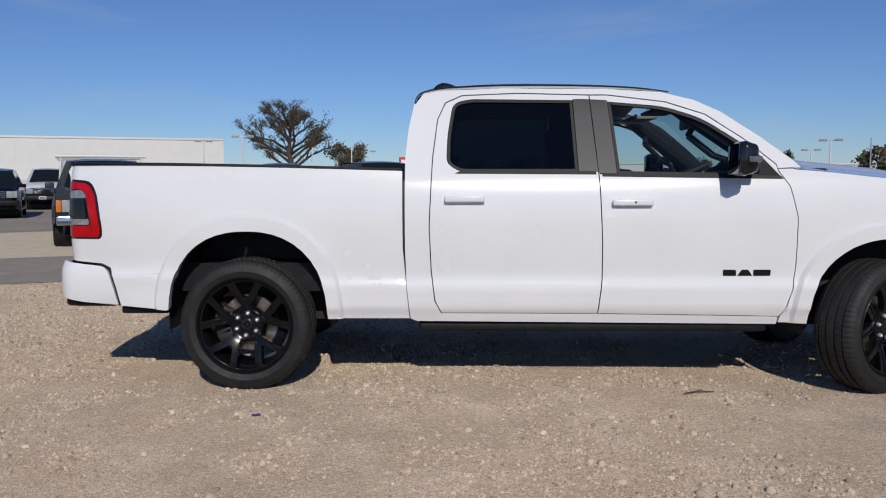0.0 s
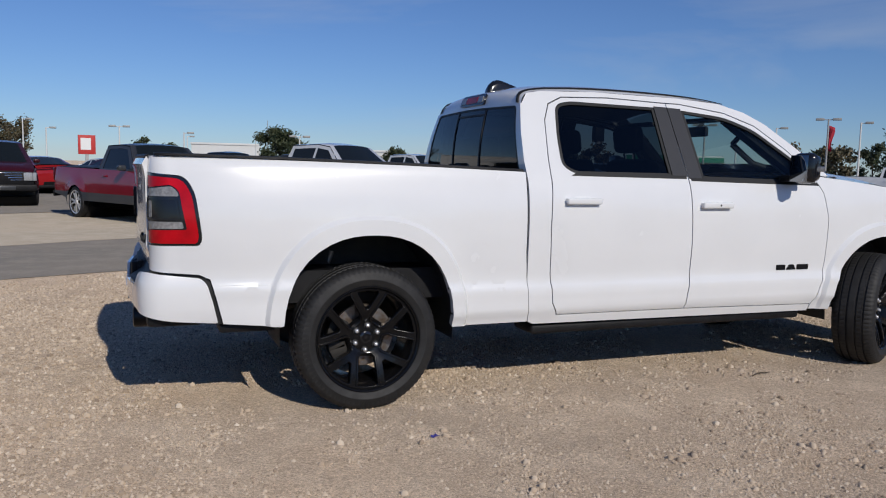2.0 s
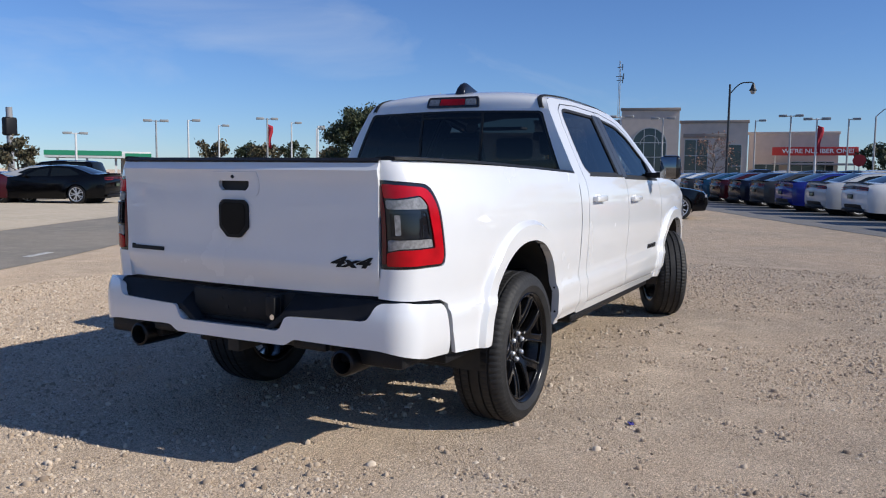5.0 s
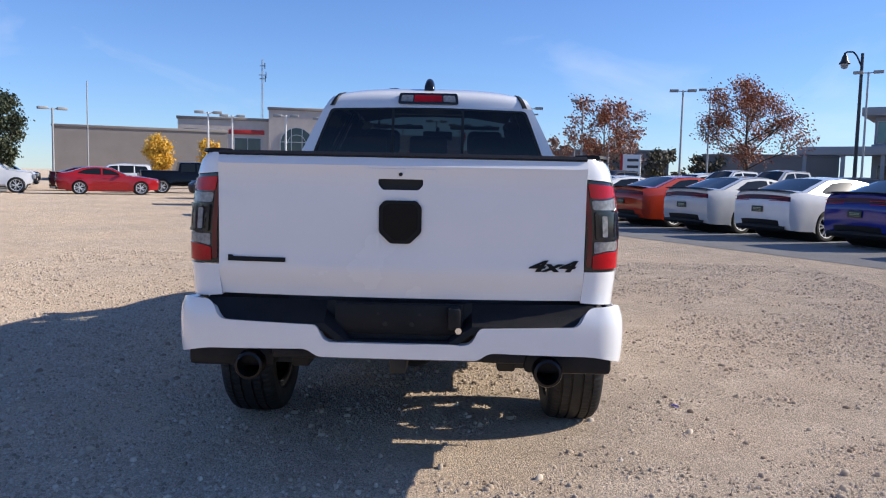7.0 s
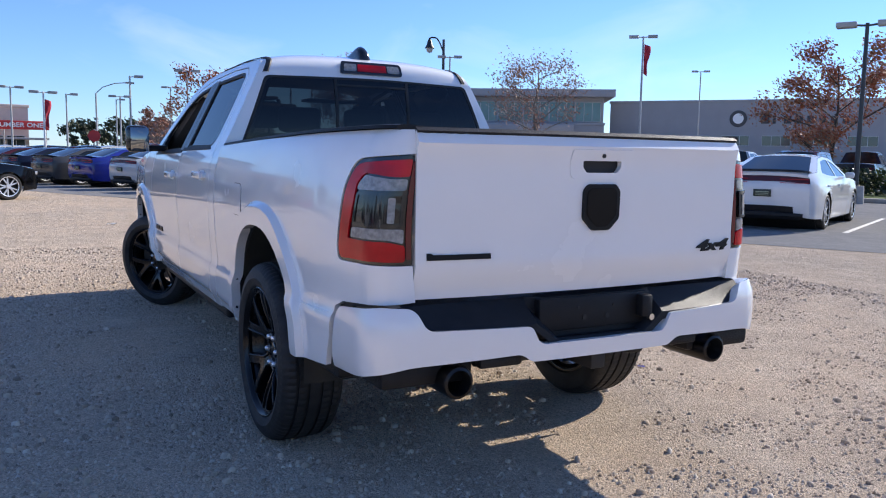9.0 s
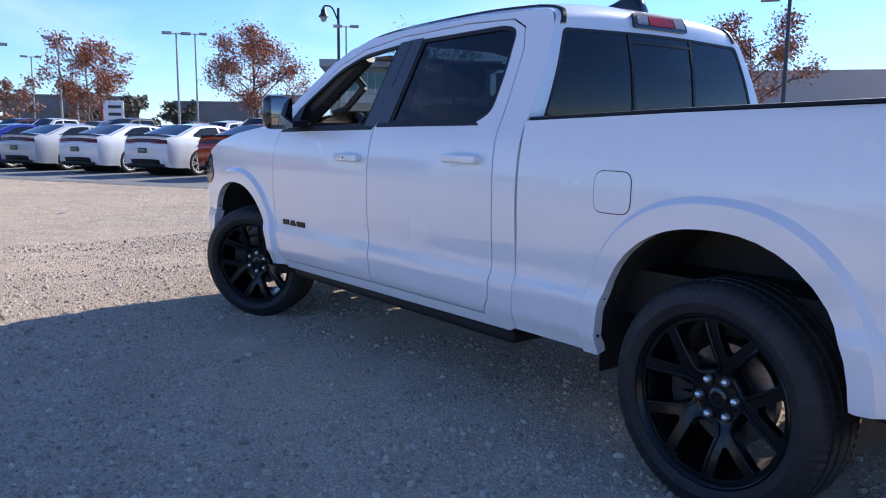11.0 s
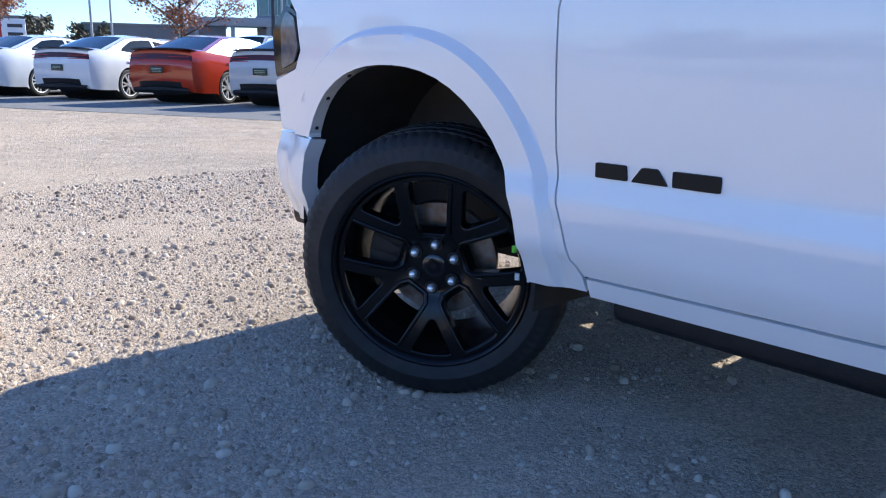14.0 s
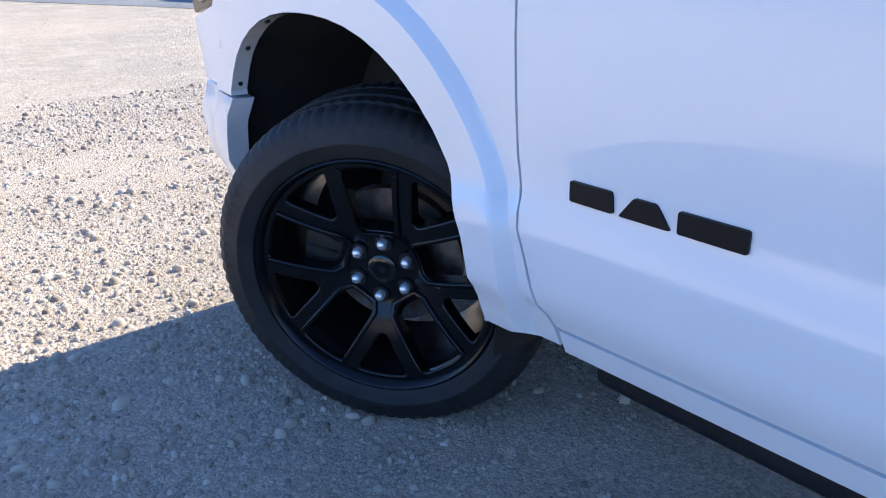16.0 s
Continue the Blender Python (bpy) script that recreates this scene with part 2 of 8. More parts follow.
def panel(name, outline, surf, mat, parent, holes=(), depth=0.02, step=0.06, label="", lift=0.0, smooth=35.0, both=False, curves=()):
    """A curved sheet of the shape of an outline, laid on surf(u, v), with edges turned in by depth."""
    uv, faces = sheet(outline, holes, step, curves)

    def normal(u, v):
        e = 1e-3
        p = Vector(surf(u, v))
        a, b = Vector(surf(u + e, v)) - p, Vector(surf(u, v + e)) - p
        return a.cross(b).normalized()

    ns = [normal(u, v) for u, v in uv]
    top = [Vector(surf(u, v)) + n * lift for (u, v), n in zip(uv, ns)]
    count = {}
    for f in faces:
        for i in range(len(f)):
            count.setdefault(frozenset((f[i], f[(i + 1) % len(f)])), []).append((f[i], f[(i + 1) % len(f)]))
    verts, out = list(top), list(faces)
    low = {}
    for pair in count.values():
        if len(pair) == 1:
            for i in pair[0]:
                if i not in low:
                    low[i] = len(verts)
                    verts.append(top[i] - ns[i] * depth)
            a, b = pair[0]
            out.append((b, a, low[a], low[b]))
    if both:
        base = len(verts)
        verts += [p - n * depth for p, n in zip(top, ns)]
        out += [tuple(base + i for i in f[::-1]) for f in faces]
    return mesh_object(name, verts, out, mat, parent, label, smooth)


def mirrored(surf):
    """The same surface on the other side; u runs the other way in the picture so that the outside stays outside."""
    return lambda u, v: (lambda p: (p[0], -p[1], p[2]))(surf(u, v))


def lerp_table(x, table):
    if x <= table[0][0]:
        return table[0][1]
    for (x0, y0), (x1, y1) in zip(table, table[1:]):
        if x <= x1:
            t = (x - x0) / (x1 - x0)
            return y0 + (y1 - y0) * t
    return table[-1][1]


def smooth_table(x, table):
    """Catmull-Rom through a table of (x, y)."""
    if x <= table[0][0]:
        return table[0][1]
    if x >= table[-1][0]:
        return table[-1][1]
    for i in range(len(table) - 1):
        if x <= table[i + 1][0]:
            (x1, y1), (x2, y2) = table[i], table[i + 1]
            x0, y0 = table[i - 1] if i else (2 * x1 - x2, 2 * y1 - y2)
            x3, y3 = table[i + 2] if i + 2 < len(table) else (2 * x2 - x1, 2 * y2 - y1)
            t, h = (x - x1) / (x2 - x1), x2 - x1
            m1, m2 = (y2 - y0) / (x2 - x0) * h, (y3 - y1) / (x3 - x1) * h
            return (2 * t**3 - 3 * t**2 + 1) * y1 + (t**3 - 2 * t**2 + t) * m1 + (-2 * t**3 + 3 * t**2) * y2 + (t**3 - t**2) * m2


def text_mesh(name, words, size, mat, parent, m, depth=0.002, label="", shear=0.0, width=None, thick=0.0):
    """Raised letters, lying in the plane of m (x along the line, y up)."""
    cu = bpy.data.curves.new(name, "FONT")
    cu.body, cu.size, cu.extrude, cu.shear, cu.align_x, cu.align_y, cu.offset = words, size, depth, shear, "CENTER", "CENTER", thick
    tmp = bpy.data.objects.new(name, cu)
    me = bpy.data.meshes.new_from_object(tmp)
    bpy.data.objects.remove(tmp)
    xs = [v.co.x for v in me.vertices]
    k = width / (max(xs) - min(xs)) if width else 1.0
    for v in me.vertices:
        v.co.x *= k
    me.materials.clear()
    me.materials.append(mat)
    ob = new(name, me)
    ob.parent = parent
    ob.matrix_basis = m
    if label:
        ob["label"] = label
    return ob

# ---- ground ----
def ground_material(name, a, b, c, stone=0.0, bump=0.5, fine=90.0, rough=0.95):
    """Soil or tarmac: broad patches, mottling, and pebbly grain."""
    m, n, l, p = material(name)
    p.inputs["Roughness"].default_value = rough
    p.inputs["Specular IOR Level"].default_value = 0.1
    p.inputs["Diffuse Roughness"].default_value = 0.5
    co = n.new("ShaderNodeTexCoord")
    def noise_node(scale, detail, rough_=0.55):
        t = n.new("ShaderNodeTexNoise")
        t.inputs["Scale"].default_value, t.inputs["Detail"].default_value, t.inputs["Roughness"].default_value = scale, detail, rough_
        l.new(co.outputs["Object"], t.inputs["Vector"])
        return t
    broad, mid, grain = noise_node(0.35, 5), noise_node(2.6, 6, 0.62), noise_node(fine, 5, 0.7)
    def span(node, lo, hi):
        r = n.new("ShaderNodeMapRange")
        r.inputs["From Min"].default_value, r.inputs["From Max"].default_value = lo, hi
        l.new(node.outputs["Fac"], r.inputs["Value"])
        return r.outputs["Result"]
    m1, m2, m3 = n.new("ShaderNodeMixRGB"), n.new("ShaderNodeMixRGB"), n.new("ShaderNodeMixRGB")
    m1.inputs["Color1"].default_value, m1.inputs["Color2"].default_value = (*a, 1), (*b, 1)
    l.new(span(broad, 0.38, 0.64), m1.inputs["Fac"])
    l.new(m1.outputs["Color"], m2.inputs["Color1"])
    m2.inputs["Color2"].default_value = (*c, 1)
    l.new(span(mid, 0.45, 0.75), m2.inputs["Fac"])
    m3.blend_type = "MULTIPLY"
    m3.inputs["Fac"].default_value = 0.75
    l.new(m2.outputs["Color"], m3.inputs["Color1"])
    g = n.new("ShaderNodeMapRange")
    g.inputs["From Min"].default_value, g.inputs["From Max"].default_value = 0.3, 0.7
    g.inputs["To Min"].default_value, g.inputs["To Max"].default_value = 0.64, 1.38
    l.new(grain.outputs["Fac"], g.inputs["Value"])
    l.new(g.outputs["Result"], m3.inputs["Color2"])
    color = m3.outputs["Color"]
    height = grain.outputs["Fac"]
    if stone:
        warp = n.new("ShaderNodeTexNoise")
        warp.inputs["Scale"].default_value, warp.inputs["Detail"].default_value = stone * 0.6, 3
        l.new(co.outputs["Object"], warp.inputs["Vector"])
        bend = n.new("ShaderNodeVectorMath")
        bend.operation = "MULTIPLY_ADD"
        bend.inputs[1].default_value = (0.018, 0.018, 0.018)
        l.new(warp.outputs["Color"], bend.inputs[0])
        l.new(co.outputs["Object"], bend.inputs[2])
        total = grain.outputs["Fac"]
        for size, strength, deep in ((stone * 2.6, 0.50, 0.5), (stone, 0.30, 0.7)):
            vor = n.new("ShaderNodeTexVoronoi")
            vor.inputs["Scale"].default_value = size
            l.new(bend.outputs["Vector"], vor.inputs["Vector"])
            sep = n.new("ShaderNodeSeparateColor")
            l.new(vor.outputs["Color"], sep.inputs["Color"])
            k = n.new("ShaderNodeMapRange")
            k.inputs["To Min"].default_value, k.inputs["To Max"].default_value = 0.60, 1.46
            l.new(sep.outputs["Red"], k.inputs["Value"])
            m4 = n.new("ShaderNodeMixRGB")
            m4.blend_type = "MULTIPLY"
            m4.inputs["Fac"].default_value = strength
            l.new(color, m4.inputs["Color1"])
            l.new(k.outputs["Result"], m4.inputs["Color2"])
            color = m4.outputs["Color"]
            # only some cells stand proud, each by its own amount
            lift = n.new("ShaderNodeMath")
            lift.operation = "MULTIPLY"
            l.new(sep.outputs["Green"], lift.inputs[0])
            lift.inputs[1].default_value = deep
            drop = n.new("ShaderNodeMath")
            drop.operation = "MULTIPLY"
            l.new(lift.outputs["Value"], drop.inputs[0])
            l.new(vor.outputs["Distance"], drop.inputs[1])
            sub = n.new("ShaderNodeMath")
            sub.operation = "SUBTRACT"
            l.new(total, sub.inputs[0])
            l.new(drop.outputs["Value"], sub.inputs[1])
            total = sub.outputs["Value"]
        height = total
    l.new(color, p.inputs["Base Color"])
    bp = n.new("ShaderNodeBump")
    bp.inputs["Strength"].default_value, bp.inputs["Distance"].default_value = bump, 0.012
    l.new(height, bp.inputs["Height"])
    l.new(bp.outputs["Normal"], p.inputs["Normal"])
    return m


SOIL = ground_material("gravel_soil", (0.60, 0.460, 0.330), (0.49, 0.392, 0.295), (0.66, 0.535, 0.405), stone=62.0, bump=0.8)
LOT_SOIL = ground_material("dry_dirt", (0.47, 0.40, 0.31), (0.41, 0.355, 0.28), (0.52, 0.46, 0.37), bump=0.4, fine=60)
TARMAC = ground_material("worn_tarmac", (0.24, 0.215, 0.185), (0.20, 0.185, 0.165), (0.28, 0.255, 0.22), bump=0.4, fine=140)
TARMAC_NEW = ground_material("parking_tarmac", (0.25, 0.24, 0.225), (0.21, 0.205, 0.20), (0.29, 0.275, 0.26), bump=0.4, fine=140)
LINE_WHITE = surface("road_paint", (0.62, 0.61, 0.58), 0.8, vary=0.35, scale=14)
ROW = radians(26)


def rowed(a, b):
    """From metres along and across the parking rows to the world."""
    return (a * math.cos(ROW) - b * math.sin(ROW), a * math.sin(ROW) + b * math.cos(ROW))


def strip(name, a0, a1, b0, b1, z, mat, label, wave=0.0, kind="structure", cat=""):
    """A flat band laid along the parking rows, with a slightly ragged edge."""
    verts, faces = [], []
    n = max(2, int((a1 - a0) / 1.2))
    for k in range(n + 1):
        a = a0 + (a1 - a0) * k / n
        w0 = wave * (noise.noise((a * 0.35, b0, 3.1)) + 0.5 * noise.noise((a * 1.7, b0, 7.7)))
        w1 = wave * (noise.noise((a * 0.35, b1, 3.1)) + 0.5 * noise.noise((a * 1.7, b1, 7.7)))
        verts += [(*rowed(a, b0 + w0), z), (*rowed(a, b1 + w1), z)]
    for k in range(n):
        faces.append((2 * k, 2 * k + 2, 2 * k + 3, 2 * k + 1))
    return tagged(mesh_object(name, verts, faces, mat), label, cat, kind=kind)


def ground_height(x, y):
    """The lot dips under the truck's front left wheel and is slightly uneven all over."""
    dip = -0.052 * math.exp(-((x - 3.9) ** 2 + (y - 1.15) ** 2) / 1.3 ** 2)
    if abs(x) > 14 or abs(y) > 14:
        return 0.0
    across = -x * math.sin(ROW) + y * math.cos(ROW)
    fade = min(1.0, max(0.0, min(5.2 - across, across + 9.0) / 1.2))
    rough = 0.012 * noise.noise((x * 0.55, y * 0.55, 8.2)) + 0.006 * noise.noise((x * 2.1, y * 2.1, 1.7)) - 0.004
    return dip + fade * min(0.003, rough)


big = 2500
axis = [-big, -400, -80, -30, -14] + [-12 + 0.16 * k for k in range(151)] + [14, 30, 80, 400, big]
verts = [(x, y, ground_height(x, y)) for y in axis for x in axis]
m_ = len(axis)
faces = [(j * m_ + i, j * m_ + i + 1, (j + 1) * m_ + i + 1, (j + 1) * m_ + i) for j in range(m_ - 1) for i in range(m_ - 1)]
tagged(mesh_object("ground", verts, faces, SOIL, smooth=60), "tan gravelly soil of an unpaved vehicle lot", "ground", kind="structure")
strip("road", -60, 90, 5.6, 9.4, 0.006, TARMAC, "worn grey tarmac lane crossing the gravel lot", 0.25, cat="lane")
strip("dirt_lot", -60, 130, 9.45, 17.2, 0.004, LOT_SOIL, "dry dirt verge beyond the lane", 0.3, cat="verge")
strip("pavement", -80, 160, 17.3, 100, 0.008, TARMAC, "grey tarmac of the far vehicle lot", 0.15, cat="lot")
strip("parking_lot", -60, 150, -75, -10.0, 0.006, TARMAC_NEW, "smooth grey tarmac of the dealer parking lot", 0.2, cat="parking lot")


# white stall lines of the front row
for n in range(-7, 14):
    bm = bmesh.new()
    box(bm, -0.6, 4.6, -0.05, 0.05, 0.0, 0.004)
    ln = part("stall_line", bm, LINE_WHITE)
    ln.matrix_basis = Matrix.Translation((20.3 + 2.53 * (n + 0.5), -5.75 + 1.22 * (n + 0.5), 0.0085)) @ Matrix.Rotation(radians(-64), 4, "Z")
    tagged(ln, "worn white stall line on tarmac", "road marking", "stall lines", "structure")
for a, b in ((-7.5, 5.9), (-0.6, 6.0), (2.0, 6.3), (7.5, 6.1), (13.5, 6.2)):
    bm = bmesh.new()
    box(bm, -0.35, 0.35, -0.06, 0.06, 0.0, 0.004)
    ln = part("lane_dash", bm, LINE_WHITE)
    ln.matrix_basis = Matrix.Translation((*rowed(a, b), 0.0075)) @ Matrix.Rotation(ROW, 4, "Z")
    tagged(ln, "short worn white dash on the lane edge", "road marking", "lane dashes", "structure")

# loose stones


def stone_material():
    m, n, l, p = material("loose_stone")
    p.inputs["Roughness"].default_value = 0.9
    p.inputs["Diffuse Roughness"].default_value = 0.5
    p.inputs["Specular IOR Level"].default_value = 0.15
    geo = n.new("ShaderNodeNewGeometry")
    ramp = n.new("ShaderNodeValToRGB")
    e = ramp.color_ramp.elements
    e[0].color, e[1].color = (0.29, 0.225, 0.165, 1), (0.72, 0.62, 0.50, 1)
    for pos, c in ((0.2, (0.44, 0.345, 0.255, 1)), (0.55, (0.55, 0.44, 0.33, 1)), (0.9, (0.62, 0.515, 0.40, 1))):
        x = e.new(pos)
        x.color = c
    l.new(geo.outputs["Random Per Island"], ramp.inputs["Fac"])
    l.new(ramp.outputs["Color"], p.inputs["Base Color"])
    return m


STONE = stone_material()


def scatter(name, count, x0, x1, y0, y1, small, large, seed, label, keep, rings=1, power=2.2):
    """Loose stones as lopsided domes half sunk in the soil; rings: how finely each one is rounded."""
    r = np.random.default_rng(seed)
    x, y = r.uniform(x0, x1, count), r.uniform(y0, y1, count)
    ok = np.array([keep(a, b) for a, b in zip(x, y)])
    x, y = x[ok], y[ok]
    n = len(x)
    lie = np.array([ground_height(a, b) for a, b in zip(x, y)])
    size = small * (large / small) ** (r.random(n) ** power)
    sides = 5 if rings == 1 else 7
    turn = 2 * np.pi * (np.arange(sides)[None] + r.uniform(-0.32, 0.32, (n, sides))) / sides
    out = r.uniform(0.78, 1.12, (n, sides))
    levels = ((1.0, -0.35), ) if rings == 1 else ((1.0, -0.40), (0.84, 0.36))
    parts_ = [np.stack([np.cos(turn) * out * w, np.sin(turn) * out * w, np.full((n, sides), h) + r.uniform(-0.12, 0.12, (n, sides))], -1) for w, h in levels]
    parts_.append(np.stack([r.uniform(-0.3, 0.3, n), r.uniform(-0.3, 0.3, n), r.uniform(0.55, 0.85, n)], -1)[:, None])
    v = np.concatenate(parts_, 1)
    per = v.shape[1]
    v *= size[:, None, None] * np.stack([r.uniform(0.8, 1.35, n), r.uniform(0.65, 1.0, n), r.uniform(0.75, 1.2, n)], -1)[:, None, :]
    a = r.uniform(0, 2 * np.pi, n)
    c, s = np.cos(a)[:, None], np.sin(a)[:, None]
    vx, vy = v[..., 0] * c - v[..., 1] * s, v[..., 0] * s + v[..., 1] * c
    verts = np.stack([vx + x[:, None], vy + y[:, None], v[..., 2] + 0.27 * size[:, None] + lie[:, None]], -1).reshape(-1, 3)
    tri = []
    for k in range(sides):
        q = (k + 1) % sides
        if rings > 1:
            tri += [(k, q, sides + q), (k, sides + q, sides + k)]
        top = sides * (rings - 1)
        tri.append((top + k, top + q, per - 1))
    faces = (np.array(tri)[None] + per * np.arange(n)[:, None, None]).reshape(-1, 3)
    me = bpy.data.meshes.new(name)
    me.from_pydata(verts.tolist(), [], faces.tolist())
    me.materials.append(STONE)
    me.polygons.foreach_set("use_smooth", [True] * len(me.polygons))
    ob = new(name, me)
    return tagged(ob, label, "gravel", kind="stuff")


def patchy(a, b, bias=0.0):
    wide = 1.2 * noise.noise((a * 0.45, b * 0.45, 0.3)) + 0.8 * noise.noise((a * 1.9, b * 1.9, 4.3)) + 0.7 * noise.noise((a * 5.0, b * 5.0, 2.1))
    return wide > random.uniform(-0.70, 0.36) - bias and -9.2 < -a * math.sin(ROW) + b * math.cos(ROW) < 5.4


random.seed(5)
scatter("gravel", 420000, -5.5, 8.5, -5.8, 6.0, 0.0042, 0.0150, 11, "pale crushed stones strewn over tan soil", lambda a, b: patchy(a, b, 0.05), power=1.9)
scatter("gravel", 34000, -5.5, 8.5, -5.8, 6.0, 0.0080, 0.023, 14, "larger rounded stones among the gravel", lambda a, b: patchy(a, b, -0.05), rings=2, power=2.0)
scatter("gravel", 55000, 1.2, 6.2, 0.9, 4.2, 0.0026, 0.008, 13, "fine grey chips between crushed stones", lambda a, b: patchy(a, b, 0.15))
scatter("gravel", 70000, -12.0, 26.0, -14.0, 14.0, 0.006, 0.018, 12, "pale crushed stones strewn over tan soil", lambda a, b: not (-5.5 < a < 8.5 and -5.8 < b < 6) and patchy(a, b, -0.05))

# ---- the white pickup ----
UC, UR = -1.02, 0.12          # start and radius of the rounded rear corner
REAR_ARCH = (0.02, 0.45, 0.492, 0.542)
FRONT_ARCH = (3.962, 0.41, 0.512, 0.530)
BODY_W = [(0.38, 0.900), (0.44, 0.925), (0.488, 0.942), (0.506, 0.957), (0.58, 0.963), (0.640, 0.969), (0.662, 0.964), (0.690, 0.954), (0.74, 0.955), (0.85, 0.965), (0.97, 0.971), (1.1, 0.970), (1.22, 0.958), (1.30, 0.938), (1.34, 0.918)]
BED_TOP_W = [(1.22, 0.958), (1.32, 0.938), (1.37, 0.922), (1.395, 0.905), (1.41, 0.885)]


SQUARE = 2.3                  # the arches are a little squarer than an ellipse


def arch_reach(x, z, arch):
    cx, cz, rx, rz = arch
    if z < cz:
        return abs(x - cx) / rx
    return (abs((x - cx) / rx) ** SQUARE + ((z - cz) / rz) ** SQUARE) ** (1 / SQUARE)


BED_W = [(0.58, 0.963), (0.640, 0.969), (0.672, 0.9675), (0.686, 0.9575), (0.74, 0.956), (0.85, 0.965), (0.97, 0.971)]


def half_width(x, z):
    if x < 0.99 and 0.58 < z < 0.95:
        lift_ = 0.055 if x < -0.2 else 0.0
        w = lerp_table(max(0.58, z - lift_ * min(1.0, (0.95 - z) / 0.12)), BED_W)
    elif z <= 1.22:
        w = smooth_table(z, BODY_W)
    elif x < 0.99:
        w = smooth_table(z, BED_TOP_W)
    elif z < 1.34:
        w = smooth_table(z, BODY_W)
    else:
        w = 0.918 - 0.49 * (z - 1.34) - 0.06 * max(0.0, z - 1.78)
    if x < -0.3:
        w -= 0.066 * ((-0.3 - x) / 0.72) ** 3
    if x > 3.5:
        w -= 0.038 * ((x - 3.5) / 1.1) ** 2.2
    for arch in (REAR_ARCH, FRONT_ARCH):
        d = arch_reach(x, z, arch)
        if d < 1.20:
            t = min(1.0, max(0.0, (1.20 - d) / 0.045))
            w += 0.027 * (t * t * (3 - 2 * t)) * min(1.0, max(0.0, (1.2 - z) / 0.1))
    return w


def side_point(u, z, s):
    """A place on the flank; u runs forward, and past UC round the rear corner."""
    if u >= UC:
        return (u, s * half_width(u, z), z)
    w = half_width(UC, z)
    a = (UC - u) / UR
    if a <= math.pi / 2:
        return (UC - UR * math.sin(a), s * (w - UR + UR * math.cos(a)), z)
    return (UC - UR, s * (w - UR - (UC - u - UR * math.pi / 2)), z)


U_END = UC - UR * math.pi / 2 - (half_width(UC, 1.1) - UR - 0.757)


def flank(name, outline, s, mat, parent, holes=(), curves=(), **kw):
    if s < 0:
        return panel(name, outline, lambda u, z: side_point(u, z, -1), mat, parent, holes, curves=curves, **kw)
    flip = lambda pts: [(-p[0], p[1]) for p in pts][::-1]
    return panel(name, flip(outline), lambda u, z: side_point(-u, z, 1), mat, parent, [flip(h) for h in holes], curves=[flip(c) for c in curves], **kw)


def arc(arch, a0, a1, n=22, grow=1.0):
    cx, cz, rx, rz = arch
    out = []
    for k in range(n + 1):
        a = radians(a0 + (a1 - a0) * k / n)
        c, w = math.cos(a), math.sin(a)
        bulge = 1.0 if w < 0 else (abs(c) ** SQUARE + abs(w) ** SQUARE) ** (-1 / SQUARE)
        out.append((cx + grow * rx * c * bulge, cz + grow * rz * w * bulge))
    return out


def flare_lines(arch):
    """Lines round a wheel arch along which the skin bends into the flare."""
    cx, cz, rx, rz = arch
    out = []
    for g in (1.06, 1.155, 1.17, 1.185, 1.20, 1.215):
        down = [0.40 + 0.02 * k for k in range(int((cz - 0.40) / 0.02) + 1)]
        out.append([(cx - g * rx, z) for z in down] + arc(arch, 180, 0, 80, g) + [(cx + g * rx, z) for z in down[::-1]])
    return out


def inset(pts, d):
    out, m = [], len(pts)
    area = sum(pts[i - 1][0] * pts[i][1] - pts[i][0] * pts[i - 1][1] for i in range(m))
    sgn = 1 if area > 0 else -1
    for i in range(m):
        p0, p1, p2 = (Vector(pts[j % m][:2]) for j in (i - 1, i, i + 1))
        a, b = (p1 - p0).normalized(), (p2 - p1).normalized()
        n = Vector((-(a.y + b.y), a.x + b.x))
        n = n.normalized() if n.length > 1e-6 else Vector((-a.y, a.x))
        out.append(p1 + n * d * sgn / max(0.5, n.dot(Vector((-a.y, a.x)))))
    return out


truck = thing("pickup_truck", Matrix(), "clean white crew cab pickup with black wheels on gravel", "pickup truck")

TAIL_LAMP = fillet([(U_END, 0.944), (-0.895, 0.944, 0.03), (-0.886, 0.99, 0.03), (-0.918, 1.215, 0.05), (-0.965, 1.300, 0.06), (U_END, 1.318, 0.004)], 0.004, 6)
BED_SIDE = ([(1.016, 0.446), (0.997, 0.67), (0.979, 0.88), (0.977, 1.356), (0.25, 1.378), (-0.45, 1.394), (-1.02, 1.402), (U_END, 1.402), "lamp", (U_END, 0.812), (-0.90, 0.79), (-0.845, 0.765), (-0.815, 0.66), (-0.782, 0.528), (-0.49, 0.503)]
            + arc(REAR_ARCH, 174, 0)[:] + [(0.512, 0.446)])
_n = BED_SIDE.index("lamp")
BED_SIDE[_n:_n + 1] = [(U_END, 1.322)] + [(q[0], q[1]) for q in inset(TAIL_LAMP, -0.003)[::-1] if q[0] > U_END + 0.02] + [(U_END, 0.940)]
RDOOR = [(2.172, 0.478), (2.196, 0.70), (2.194, 0.90), (2.174, 1.322), (2.146, 1.832), (1.70, 1.846), (1.345, 1.833), (1.24, 1.785), (1.192, 1.68), (1.163, 1.44), (1.143, 1.02), (1.154, 0.744), (1.176, 0.560), (1.216, 0.482)]
